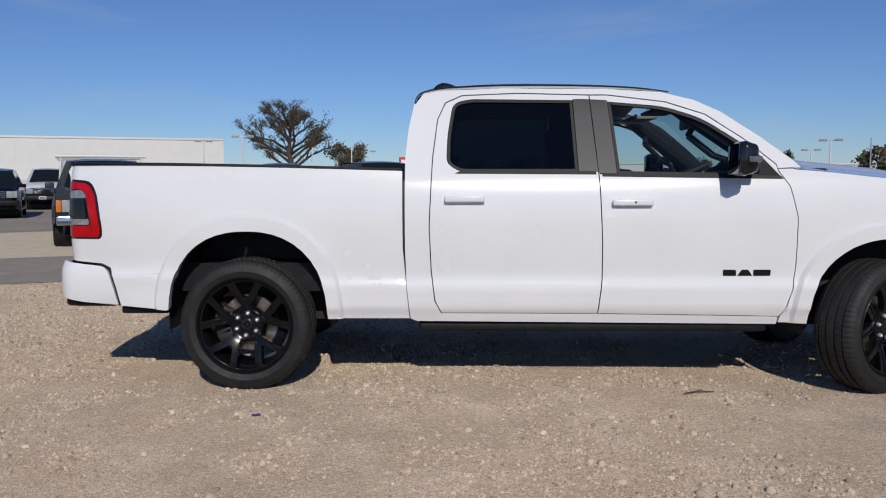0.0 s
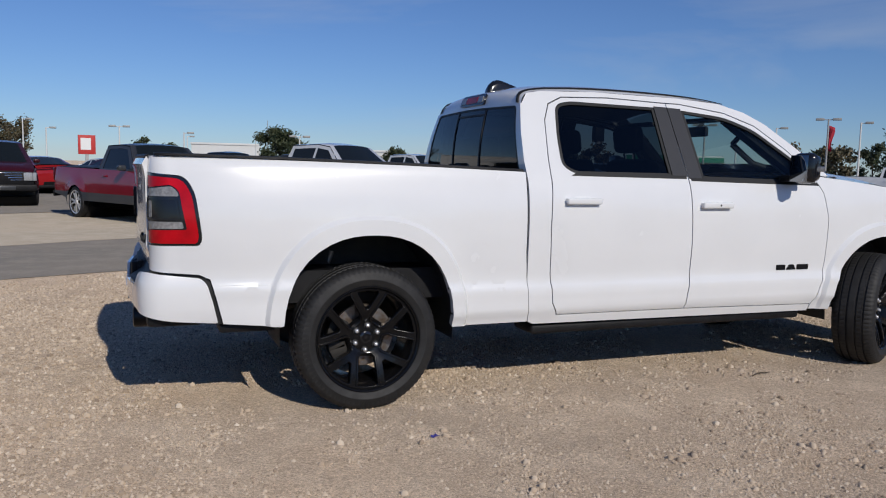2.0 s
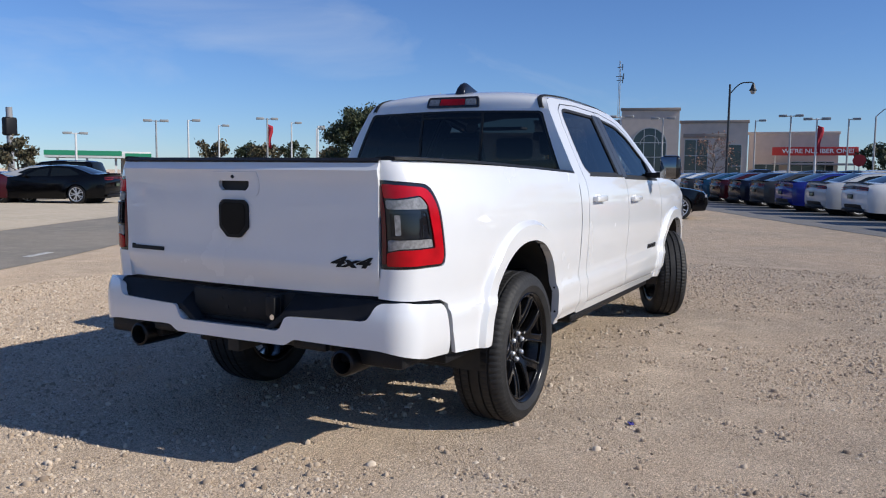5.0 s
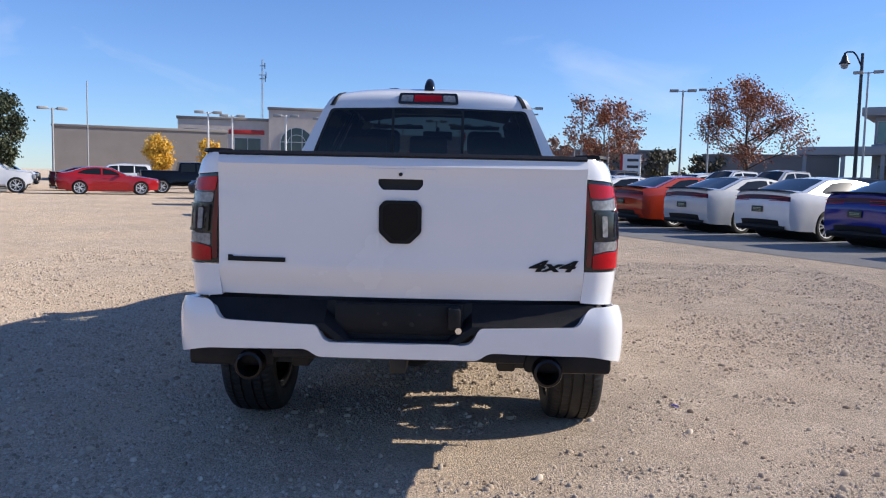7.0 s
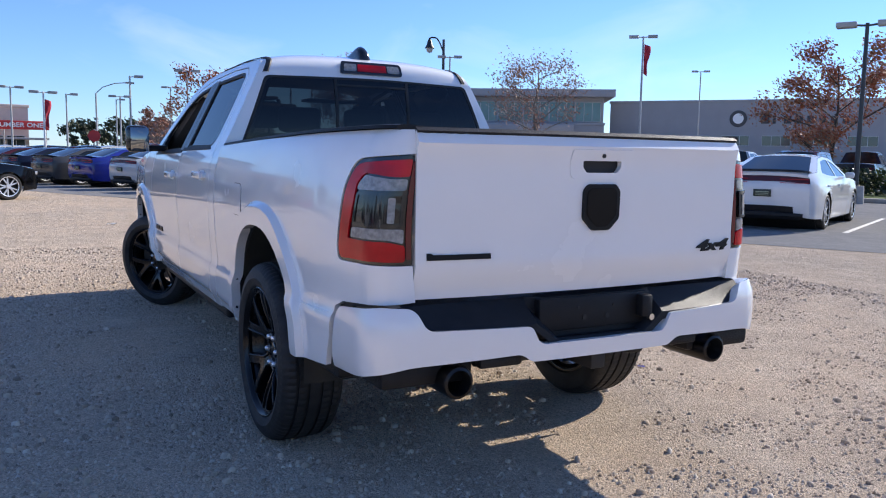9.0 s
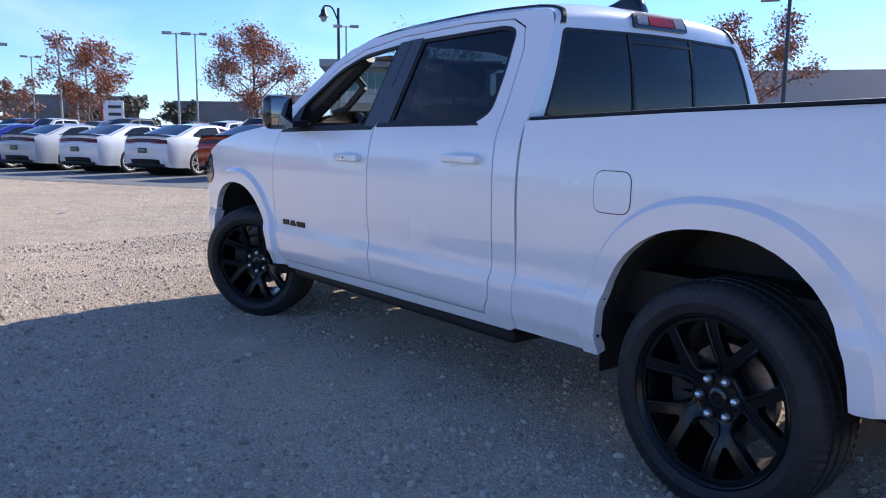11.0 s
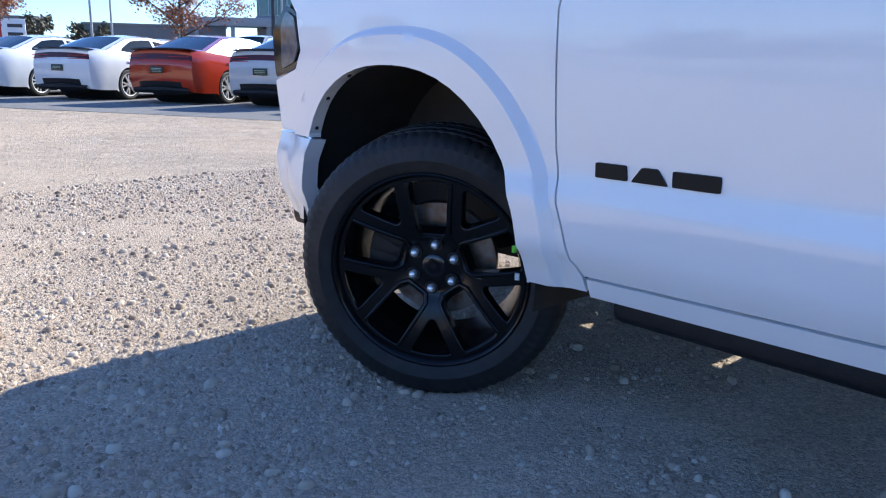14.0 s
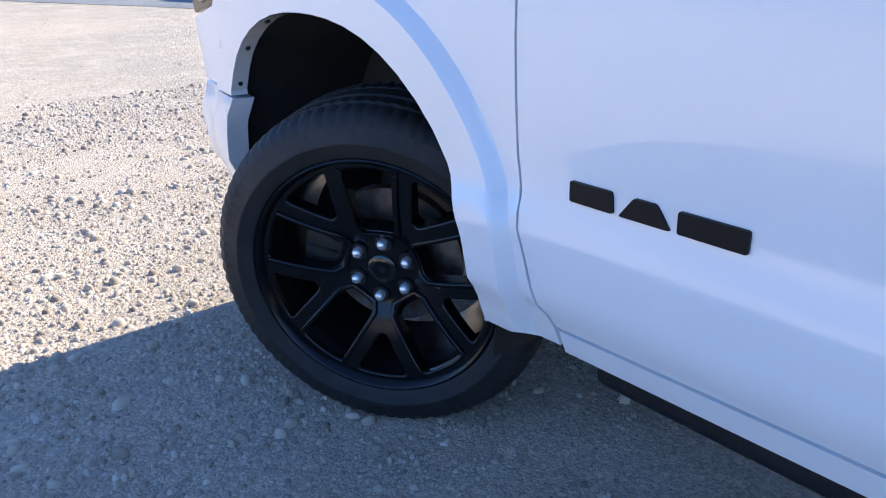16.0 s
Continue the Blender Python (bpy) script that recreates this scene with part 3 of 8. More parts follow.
FDOOR = [(3.285, 0.460), (3.312, 0.500), (3.350, 0.63), (3.366, 0.755), (3.366, 1.07), (3.322, 1.25), (3.262, 1.345), (3.255, 1.385), (3.08, 1.545), (2.86, 1.703), (2.62, 1.785), (2.26, 1.832), (2.150, 1.832), (2.178, 1.322), (2.198, 0.90), (2.200, 0.70), (2.176, 0.478)]
RWIN = fillet([(2.169, 1.345, 0.005), (2.143, 1.80, 0.005), (1.392, 1.812), (1.285, 1.785), (1.252, 1.58, 0.05), (1.245, 1.40), (1.33, 1.348)], 0.05, 5)
FWIN = fillet([(3.275, 1.312, 0.02), (3.155, 1.46, 0.05), (2.84, 1.68, 0.08), (2.615, 1.758, 0.08), (2.157, 1.80, 0.005), (2.182, 1.332, 0.005)], 0.01, 5)
SIDE_ROOF = [(1.10, 1.850), (1.2, 1.868), (1.6, 1.882), (2.26, 1.874), (2.60, 1.852), (2.80, 1.800), (2.96, 1.722), (3.18, 1.562), (3.36, 1.415), (3.40, 1.372)]
CAB_REAR = [(1.0, 0.67), (0.993, 0.88), (0.993, 1.34), (0.992, 1.434), (1.008, 1.608), (1.045, 1.775)]
CAB_SIDE = ([(3.279, 0.454), (3.277, 0.408), (1.06, 0.428), (1.022, 0.446)] + CAB_REAR + SIDE_ROOF + [(3.262, 1.366)]
            + [(3.258, 1.39), (3.083, 1.55), (2.863, 1.709), (2.622, 1.791), (2.26, 1.838), (2.15, 1.838), (1.70, 1.852), (1.343, 1.839), (1.236, 1.79), (1.187, 1.681), (1.158, 1.44), (1.138, 1.02), (1.149, 0.744), (1.171, 0.557), (1.212, 0.476), (2.174, 0.472)])
FENDER = ([(3.370, 0.755), (3.370, 1.07), (3.326, 1.252), (3.268, 1.345), (3.262, 1.360), (3.355, 1.362), (3.6, 1.335), (4.0, 1.290), (4.35, 1.225), (4.54, 1.150), (4.49, 1.10), (4.465, 0.98), (4.505, 0.92), (4.65, 0.88), (4.64, 0.716), (4.405, 0.703)]
          + arc(FRONT_ARCH, 33.5, 180)[:] + [(3.455, 0.415), (3.285, 0.42), (3.291, 0.456), (3.317, 0.498), (3.354, 0.63)])
FRONT_BUMPER = [(4.398, 0.697), (4.642, 0.709), (4.665, 0.60), (4.63, 0.42), (4.51, 0.40), (4.462, 0.45), (4.445, 0.56)]


def tailgate_point(y, z):
    t = (y / 0.757) ** 2
    x = smooth_table(z, [(0.81, -1.118), (0.86, -1.126), (0.892, -1.138), (0.912, -1.152), (1.0, -1.149), (1.2, -1.152), (1.31, -1.154), (1.345, -1.164), (1.375, -1.166), (1.395, -1.152), (1.408, -1.131)])
    return (x - 0.045 * (1 - t), y, z)


def badge_slabs(parent, s):
    """Three dark raised slabs, of the size of the letters that stand on the door."""
    def slab(u0, u1, z0, z1, lean0, lean1):
        o = fillet([(u0, z0), (u1, z0), (u1 - lean1, z1), (u0 + lean0, z1)], 0.004, 2)
        flank("badge_letter", o, s, BADGE_BLACK, parent, lift=0.006, depth=0.008, step=0.05)
    if s < 0:
        slab(2.930, 3.010, 0.714, 0.750, 0, 0.004)
        slab(3.018, 3.106, 0.714, 0.750, 0.026, 0.026)
        slab(3.114, 3.216, 0.714, 0.750, 0, 0)
    else:
        slab(3.166, 3.250, 0.703, 0.737, 0.004, 0)
        slab(3.066, 3.156, 0.703, 0.737, 0.026, 0.026)
        slab(2.948, 3.055, 0.703, 0.737, 0, 0)


def door_handle(x, z, s, parent):
    bm = bmesh.new()
    w = half_width(x, z)
    box(bm, x - 0.122, x + 0.122, s * (w + 0.018), s * (w + 0.040), z - 0.020, z + 0.020, 0.0095, seg=3)
    box(bm, x - 0.118, x - 0.075, s * (w - 0.01), s * (w + 0.03), z - 0.016, z + 0.016, 0.006)
    box(bm, x + 0.075, x + 0.118, s * (w - 0.01), s * (w + 0.03), z - 0.016, z + 0.016, 0.006)
    ob = part("door_handle", bm, WHITE, parent)
    cup = fillet([(x - 0.07, z - 0.034), (x + 0.07, z - 0.034), (x + 0.07, z + 0.03), (x - 0.07, z + 0.03)], 0.028, 5)
    flank("handle_cup", cup, s, SHADED_WHITE, ob, lift=0.0015, depth=0.004, step=0.05)
    return ob


# copy of the body white with a little shade put into its colour
SHADED_WHITE = surface("shaded_white_paint", (0.78, 0.79, 0.80), 0.3)


def window_set(outline, s, parent, glass_mat, open_window=False):
    ring = inset(outline, 0.018)
    flank("window_seal", outline, s, SEAL, parent, [ring], lift=-0.002, depth=0.012, step=0.05)
    if not open_window:
        pane = flank("window_pane", inset(outline, 0.012), s, glass_mat, parent, lift=-0.010, depth=0.004, step=0.08, both=False)


CREASES = [[(0.64 + 0.03 * k, z) for k in range(12)] for z in (0.672, 0.686)] + [[(-0.86 + 0.025 * k, z) for k in range(11)] for z in (0.727, 0.741)]


def build_flank(s):
    near = "right" if s < 0 else "left"
    side = flank("bed_side", BED_SIDE, s, WHITE, truck, depth=0.045, step=0.026, curves=flare_lines(REAR_ARCH) + CREASES)
    flank("cab_side", CAB_SIDE, s, WHITE, truck, depth=0.03, step=0.035)
    fender = flank("front_fender", FENDER, s, WHITE, truck, depth=0.045, step=0.026, curves=flare_lines(FRONT_ARCH))
    for a in (36, 50, 66, 92):
        x, z = arc(FRONT_ARCH, a, a, 1)[0]
        w = half_width(x, z) - 0.024
        bm = bmesh.new()
        n = Vector((-(x - FRONT_ARCH[0]), 0, -(z - FRONT_ARCH[1]))).normalized()
        p = Vector((x, s * w, z))
        tube(bm, p - n * 0.004, p + n * 0.005, 0.008, 0.006, 8)
        part("liner_clip", bm, BLACK_PLASTIC, fender)
    for a in (8, 24):
        x, z = arc(REAR_ARCH, a, a, 1)[0]
        p = Vector((x, s * (half_width(x, z) - 0.024), z))
        n = Vector((-(x - REAR_ARCH[0]), 0, -(z - REAR_ARCH[1]))).normalized()
        bm = bmesh.new()
        tube(bm, p - n * 0.004, p + n * 0.005, 0.008, 0.006, 8)
        part("liner_clip", bm, BLACK_PLASTIC, side)
    flank("front_bumper_end", FRONT_BUMPER, s, WHITE, truck, depth=0.06, step=0.05)
    # black strips set behind the panel gaps; their colour gives the gaps their shade
    for o in (RDOOR, FDOOR):
        flank("door_gap_backing", inset(o, -0.010), s, SEAL, truck, [inset(o, 0.012)], lift=-0.011, depth=0.004, step=0.05)
    flank("bed_gap_backing", [(1.035, 0.45), (1.012, 0.67), (0.995, 0.88), (0.995, 1.35), (0.965, 1.35), (0.965, 0.88), (0.985, 0.67), (1.003, 0.45)], s, SEAL, truck, lift=-0.02, depth=0.004, step=0.05)
    # doors, each with its window, seal, handle
    rear = flank("rear_door", inset(RDOOR, 0.0015), s, WHITE, truck, [RWIN], depth=0.03, step=0.035)
    front = flank("front_door", inset(FDOOR, 0.0015), s, WHITE, truck, [FWIN], depth=0.03, step=0.035)
    rear_open = fillet([(2.052, 1.348, 0.01), (2.040, 1.802, 0.01), (1.392, 1.810), (1.287, 1.783), (1.254, 1.58, 0.05), (1.248, 1.40), (1.33, 1.350)], 0.05, 5)
    front_open = fillet([(3.272, 1.314, 0.02), (3.153, 1.458, 0.05), (2.84, 1.677, 0.08), (2.615, 1.755, 0.08), (2.262, 1.792, 0.01), (2.29, 1.334, 0.01)], 0.01, 5)
    window_set(rear_open, s, rear, GLASS_PRIVACY)
    window_set(front_open, s, front, GLASS_CLEAR, open_window=(s > 0))
    flank("pillar_trim", [(2.056, 1.346), (2.1725, 1.346), (2.1455, 1.806), (2.044, 1.808)], s, APPLIQUE, rear, lift=0.002, depth=0.02, step=0.06)
    flank("pillar_trim", [(2.1795, 1.337), (2.286, 1.337), (2.258, 1.799), (2.152, 1.805)], s, APPLIQUE, front, lift=0.002, depth=0.02, step=0.06)
    flank("mirror_sail", [(3.085, 1.325), (3.262, 1.320), (3.15, 1.452), (3.10, 1.47)], s, BLACK_PLASTIC, front, lift=0.002, depth=0.02, step=0.06)
    flank("belt_strip", [(2.196, 1.318), (3.285, 1.300), (3.272, 1.318), (2.196, 1.336)], s, SEAL, front, lift=0.004, depth=0.01, step=0.06)
    flank("belt_strip", [(1.30, 1.338), (2.160, 1.330), (2.160, 1.350), (1.33, 1.354)], s, SEAL, rear, lift=0.004, depth=0.01, step=0.06)
    door_handle(1.358, 1.185, s, rear)
    h = door_handle(2.372, 1.162, s, front)
    w = half_width(2.4, 1.16) + 0.041
    bm = bmesh.new()
    tube(bm, (2.385, s * (w - 0.004), 1.162), (2.385, s * w, 1.162), 0.007, seg=10)
    part("lock_button", bm, SEAL, h)
    badge_slabs(front, s)
    # wheel housings
    for arch in (REAR_ARCH, FRONT_ARCH):
        verts, faces = [], []
        pts = arc(arch, -8, 188, 26, 1.03)
        for x, z in pts:
            verts += [(x, s * 0.93, z), (x, s * 0.52, z)]
        for k in range(len(pts) - 1):
            faces.append((2 * k, 2 * k + 1, 2 * k + 3, 2 * k + 2))
        faces.append([2 * k + 1 for k in range(len(pts))])
        mesh_object("wheel_liner", verts, faces, FRAME_BLACK, truck, smooth=40)
    # black sill under the doors
    bm = bmesh.new()
    box(bm, 1.07, 3.235, s * 0.64, s * 0.888, 0.352, 0.418, 0.022, seg=3)
    part("sill_cladding", bm, BLACK_PLASTIC, truck)
    bm = bmesh.new()
    box(bm, -0.80, -0.50, s * 0.72, s * 0.90, 0.47, 0.52, 0.015)
    part("bed_skirt", bm, BLACK_PLASTIC, truck)
    # bed rail cap
    verts, faces = [], []
    xs = [-1.11, -1.09, -1.07] + [-1.05 + 0.1 * k for k in range(21)] + [0.972]
    for x in xs:
        z = lerp_table(x, [(-1.02, 1.403), (-0.45, 1.395), (0.25, 1.379), (0.977, 1.357)])
        w = half_width(max(x, UC), 1.38) - UR * (1 - math.sqrt(1 - min(1.0, max(0.0, UC - x) / UR) ** 2))
        for y, dz in ((w - 0.001, 0.002), (w - 0.006, 0.014), (w - 0.03, 0.017), (w - 0.10, 0.014), (w - 0.12, 0.0), (w - 0.12, -0.05)):
            verts.append((x, s * y, z + dz))
    for k in range(len(xs) - 1):
        for j in range(5):
            faces.append((6 * k + j, 6 * k + j + 1, 6 * k + j + 7, 6 * k + j + 6))
    faces += [tuple(range(6)), tuple(range(6 * (len(xs) - 1), 6 * len(xs)))]
    mesh_object("bed_rail_cap", verts, faces, BLACK_PLASTIC, truck)


for s in (-1, 1):
    build_flank(s)

# thin seam along the bed side, from bumper to wheel arch
for s in (-1, 1):
    flank("bed_seam", [(-0.80, 0.733), (-0.54, 0.731), (-0.54, 0.7345), (-0.80, 0.7365)], s, SHADED_WHITE, truck, lift=0.0012, depth=0.003, step=0.05)

# fuel flap on the left bed side
flank("fuel_flap", inset(fillet([(0.37, 1.01), (0.545, 1.01), (0.545, 1.165), (0.37, 1.165)], 0.045, 5), 0.0), 1, WHITE, truck, lift=0.0025, depth=0.004, step=0.05)
# black sheet a little larger than the flap; its rim paints the gap's shade
flank("fuel_flap_gap", inset(fillet([(0.37, 1.01), (0.545, 1.01), (0.545, 1.165), (0.37, 1.165)], 0.045, 5), -0.0035), 1, SEAL, truck, lift=0.001, depth=0.003, step=0.05)


# tail lamps
def tail_lamp(s):
    lamp = flank("tail_lamp", TAIL_LAMP, s, BLACK_GLOSS, truck, lift=-0.004, depth=0.05, step=0.03, label="wraparound tail lamp with red surround and smoked middle")
    e = U_END
    red = fillet([(e + 0.030, 0.954), (-0.909, 0.954, 0.03), (-0.900, 0.991, 0.03), (-0.932, 1.208, 0.05), (-0.977, 1.286, 0.06), (e + 0.030, 1.303, 0.01),
                  (e + 0.030, 1.243, 0.01), (e + 0.085, 1.241, 0.03), (-1.03, 1.256, 0.03), (-0.992, 1.222, 0.02), (-0.982, 1.15, 0.02), (-0.957, 1.025, 0.012), (e + 0.085, 1.022, 0.02), (e + 0.030, 1.010, 0.01)], 0.01, 5)
    flank("red_surround", red, s, LAMP_RED, lamp, lift=0.003, depth=0.012, step=0.025)
    edge = fillet([(e + 0.006, 0.962), (e + 0.026, 0.962), (e + 0.026, 1.296), (e + 0.006, 1.296)], 0.006, 2)
    flank("inner_edge", edge, s, LAMP_EDGE, lamp, lift=0.002, depth=0.010, step=0.03)
    clear_low = fillet([(e + 0.034, 1.016), (e + 0.085, 1.028), (-0.972, 1.031), (-0.980, 1.066), (e + 0.034, 1.066)], 0.010, 4)
    flank("reversing_lens", clear_low, s, LAMP_CLEAR, lamp, lift=0.001, depth=0.010, step=0.03)
    clear_top = fillet([(e + 0.034, 1.196), (-0.994, 1.196), (-1.002, 1.222), (-1.032, 1.248), (e + 0.085, 1.234), (e + 0.034, 1.236)], 0.012, 4)
    flank("signal_lens", clear_top, s, LAMP_CLEAR, lamp, lift=0.001, depth=0.010, step=0.03)
    smoked = fillet([(e + 0.040, 1.074), (-0.988, 1.074), (-1.004, 1.188), (e + 0.040, 1.188)], 0.012, 4)
    pane = flank("smoked_lens", smoked, s, LAMP_DARK, lamp, lift=0.004, depth=0.014, step=0.03)
    rim_ = inset(smoked, 0.010)
    flank("lens_frame", smoked, s, BLACK_GLOSS, pane, [rim_], lift=0.008, depth=0.008, step=0.03)
    flank("light_bar", fillet([(e + 0.068, 1.086), (e + 0.092, 1.086), (e + 0.092, 1.172), (e + 0.068, 1.172)], 0.005, 2), s, LAMP_CLEAR, pane, lift=0.007, depth=0.006, step=0.03)


tail_lamp(-1)
tail_lamp(1)

# tailgate
GATE = [(-0.752, 0.818), (0.752, 0.818), (0.752, 1.400), (-0.752, 1.400)]
HANDLE_CUT = fillet([(-0.072, 1.262), (0.072, 1.262), (0.090, 1.282), (0.090, 1.306), (-0.090, 1.306), (-0.090, 1.282)], 0.006, 3)


def gate_surface(y, z):
    return tailgate_point(-y, z)


gate = panel("tailgate", GATE, gate_surface, WHITE, truck, [HANDLE_CUT], depth=0.06, step=0.04)
bez = fillet([(-0.142, 1.238, 0.03), (0.142, 1.238, 0.03), (0.150, 1.290), (0.142, 1.348, 0.01), (-0.142, 1.348, 0.01), (-0.150, 1.290)], 0.03, 5)
panel("handle_bezel", bez, gate_surface, WHITE, gate, [HANDLE_CUT], lift=0.003, depth=0.004, step=0.04)
bm = bmesh.new()
box(bm, -1.178, -1.150, -0.10, 0.10, 1.25, 1.315)
part("handle_recess", bm, SEAL, gate)
bm = bmesh.new()
tube(bm, (-1.204, 0.0, 1.325), (-1.211, 0.0, 1.325), 0.008, seg=12)
part("lock_cylinder", bm, SEAL, gate)
panel("gate_cap", [(-0.75, 1.394), (0.75, 1.394), (0.75, 1.4075), (-0.75, 1.4075)], gate_surface, BLACK_PLASTIC, gate, lift=0.007, depth=0.05, step=0.04)
SHIELD = fillet([(-0.040, 1.046), (0.040, 1.046), (0.086, 1.092), (0.086, 1.196), (0.064, 1.220), (-0.064, 1.220), (-0.086, 1.196), (-0.086, 1.092)], 0.010, 3)
badge = panel("gate_badge", SHIELD, gate_surface, BADGE_BLACK, gate, lift=0.010, depth=0.012, step=0.02, label="plain black eight-sided badge")
panel("badge_boss", fillet([(-0.026, 1.060), (0.026, 1.060), (0.070, 1.105), (0.070, 1.190), (0.052, 1.206), (-0.052, 1.206), (-0.070, 1.190), (-0.070, 1.105)], 0.012, 4), gate_surface, SHIELD_BLACK, badge, lift=0.0125, depth=0.008, step=0.02)
panel("trim_bar", fillet([(-0.712, 0.957), (-0.470, 0.957), (-0.470, 0.976), (-0.690, 0.976), (-0.694, 0.982), (-0.712, 0.982)], 0.002, 2), gate_surface, BADGE_BLACK, gate, lift=0.005, depth=0.008, step=0.04)
text_mesh("drive_badge", "4x4", 0.062, BADGE_BLACK, gate, Matrix(((0.095, 0, -0.9955, -1.169), (-0.9955, 0, -0.095, -0.612), (0, 1, 0, 0.962), (0, 0, 0, 1))), depth=0.004, shear=0.35, width=0.205, thick=0.0022)

# rear bumper: u runs along the perimeter from the middle of the rear
BX, BY, BR, BOW = -1.258, 0.934, 0.13, 0.055


def bumper_point(u, z):
    """Positive u runs to the truck's right side."""
    s, a = (-1 if u > 0 else 1), abs(u)
    swell = smooth_table(z, [(0.50, -0.030), (0.56, -0.008), (0.63, 0.0), (0.72, 0.0), (0.78, -0.010), (0.825, -0.035)])
    flat = BY - BR
    if a <= flat:
        return (BX + BOW * (a / flat) ** 2.4 - swell, s * a, z)
    t = (a - flat) / BR
    x0 = BX + BOW
    if t <= math.pi / 2:
        return (x0 + BR * (1 - math.cos(t)) - swell * math.cos(t), s * (flat + BR * math.sin(t) + swell * math.sin(t)), z)
    return (x0 + BR + (a - flat - BR * math.pi / 2), s * (BY + swell), z)


END_U = BY - BR + BR * math.pi / 2 + (-0.862 - (BX + BOW + BR))
half = [(0.295, 0.645, 0.03), (0.330, 0.714, 0.02), (0.732, 0.722, 0.03), (0.772, 0.800, 0.03), (0.90, 0.806, 0.02), (END_U - 0.03, 0.772, 0.02), (END_U, 0.74, 0.03), (END_U + 0.03, 0.64, 0.05), (END_U + 0.055, 0.528, 0.01), (1.05, 0.548, 0.05), (0.93, 0.572, 0.05), (0.80, 0.600, 0.05), (0.37, 0.615, 0.03), (0.325, 0.583, 0.02)]
BUMPER = fillet(half[::-1] + [(-p[0], p[1], p[2]) for p in half], 0.02, 5)
bumper = panel("rear_bumper", BUMPER, bumper_point, WHITE, truck, depth=0.045, step=0.035, label="white painted steel rear bumper with black step pad")


def bumper_strip(name, outline, mat, back=0.02, depth=0.02, label=""):
    return panel(name, outline, lambda u, z: bumper_point(u, z), mat, bumper, lift=-back, depth=depth, step=0.05, label=label)


# black step pad: a tray behind the painted face
verts, faces = [], []
ys = [-0.80 + 0.1 * k for k in range(17)]
for y in ys:
    x = bumper_point(-y if y else 1e-4, 0.735)[0]
    low = 0.642 if abs(y) < 0.29 else 0.718
    for px, pz in ((x + 0.012, low - 0.03), (x + 0.016, low), (x + 0.03, low + 0.012), (-1.165 if abs(y) >= 0.29 else -1.185, low + 0.050 if abs(y) >= 0.29 else low + 0.010), (-1.140 if abs(y) >= 0.29 else -1.181, 0.800), (-1.08, 0.815)):
        verts.append((px, y, pz))
for k in range(len(ys) - 1):
    for j in range(5):
        faces.append((6 * k + j, 6 * k + 6 + j, 6 * k + 7 + j, 6 * k + 1 + j))
mesh_object("step_pad", verts, faces, BLACK_PLASTIC, bumper, smooth=30)
bm = bmesh.new()
box(bm, -1.194, -1.16, -0.262, 0.262, 0.672, 0.796, 0.006)
plate_pocket = part("plate_pocket", bm, BLACK_PLASTIC, bumper)
for y, z, r in ((0.055, 0.715, 0.013), (-0.055, 0.715, 0.013), (0.085, 0.755, 0.007), (-0.085, 0.755, 0.007)):
    bm = bmesh.new()
    tube(bm, (-1.184, y, z), (-1.1965, y, z), r, r * 0.8, 10)
    part("plate_screw_hole", bm, SEAL, plate_pocket)
bm = bmesh.new()
box(bm, -1.232, -1.18, -0.255, -0.200, 0.70, 0.79, 0.012)
part("trailer_socket", bm, BLACK_PLASTIC, plate_pocket)
bm = bmesh.new()
tube(bm, (-1.18, -0.245, 0.700), (-1.237, -0.245, 0.700), 0.013, 0.013, 12)
part("trailer_pin_cap", bm, CHROME, plate_pocket)
for s in (-1, 1):
    bm = bmesh.new()
    box(bm, -1.16, -0.88, s * 0.52, s * 0.88, 0.515, 0.60, 0.02)
    part("lower_valance", bm, BLACK_PLASTIC, bumper)
    bm = bmesh.new()
    box(bm, -1.21, -1.165, s * 0.34, s * 0.52, 0.565, 0.605, 0.012)
    part("lower_valance", bm, BLACK_PLASTIC, bumper)
# black strip behind the gap from bumper end to bed side, shade as colour
for s in (-1, 1):
    flank("bumper_gap_backing", [(-0.735, 0.522), (-0.765, 0.66), (-0.80, 0.775), (-0.86, 0.812), (-1.06, 0.835), (-1.06, 0.79), (-0.93, 0.775), (-0.885, 0.73), (-0.855, 0.655), (-0.82, 0.522)], s, SEAL, truck, lift=-0.022, depth=0.02, step=0.05)

# hitch, exhausts and what hangs under the rear
bm = bmesh.new()
tube(bm, (-1.06, -0.46, 0.57), (-1.06, 0.46, 0.57), 0.035, seg=12)
box(bm, -1.22, -1.05, -0.034, 0.034, 0.515, 0.582, 0.008)
part("hitch_receiver", bm, FRAME_BLACK, truck)
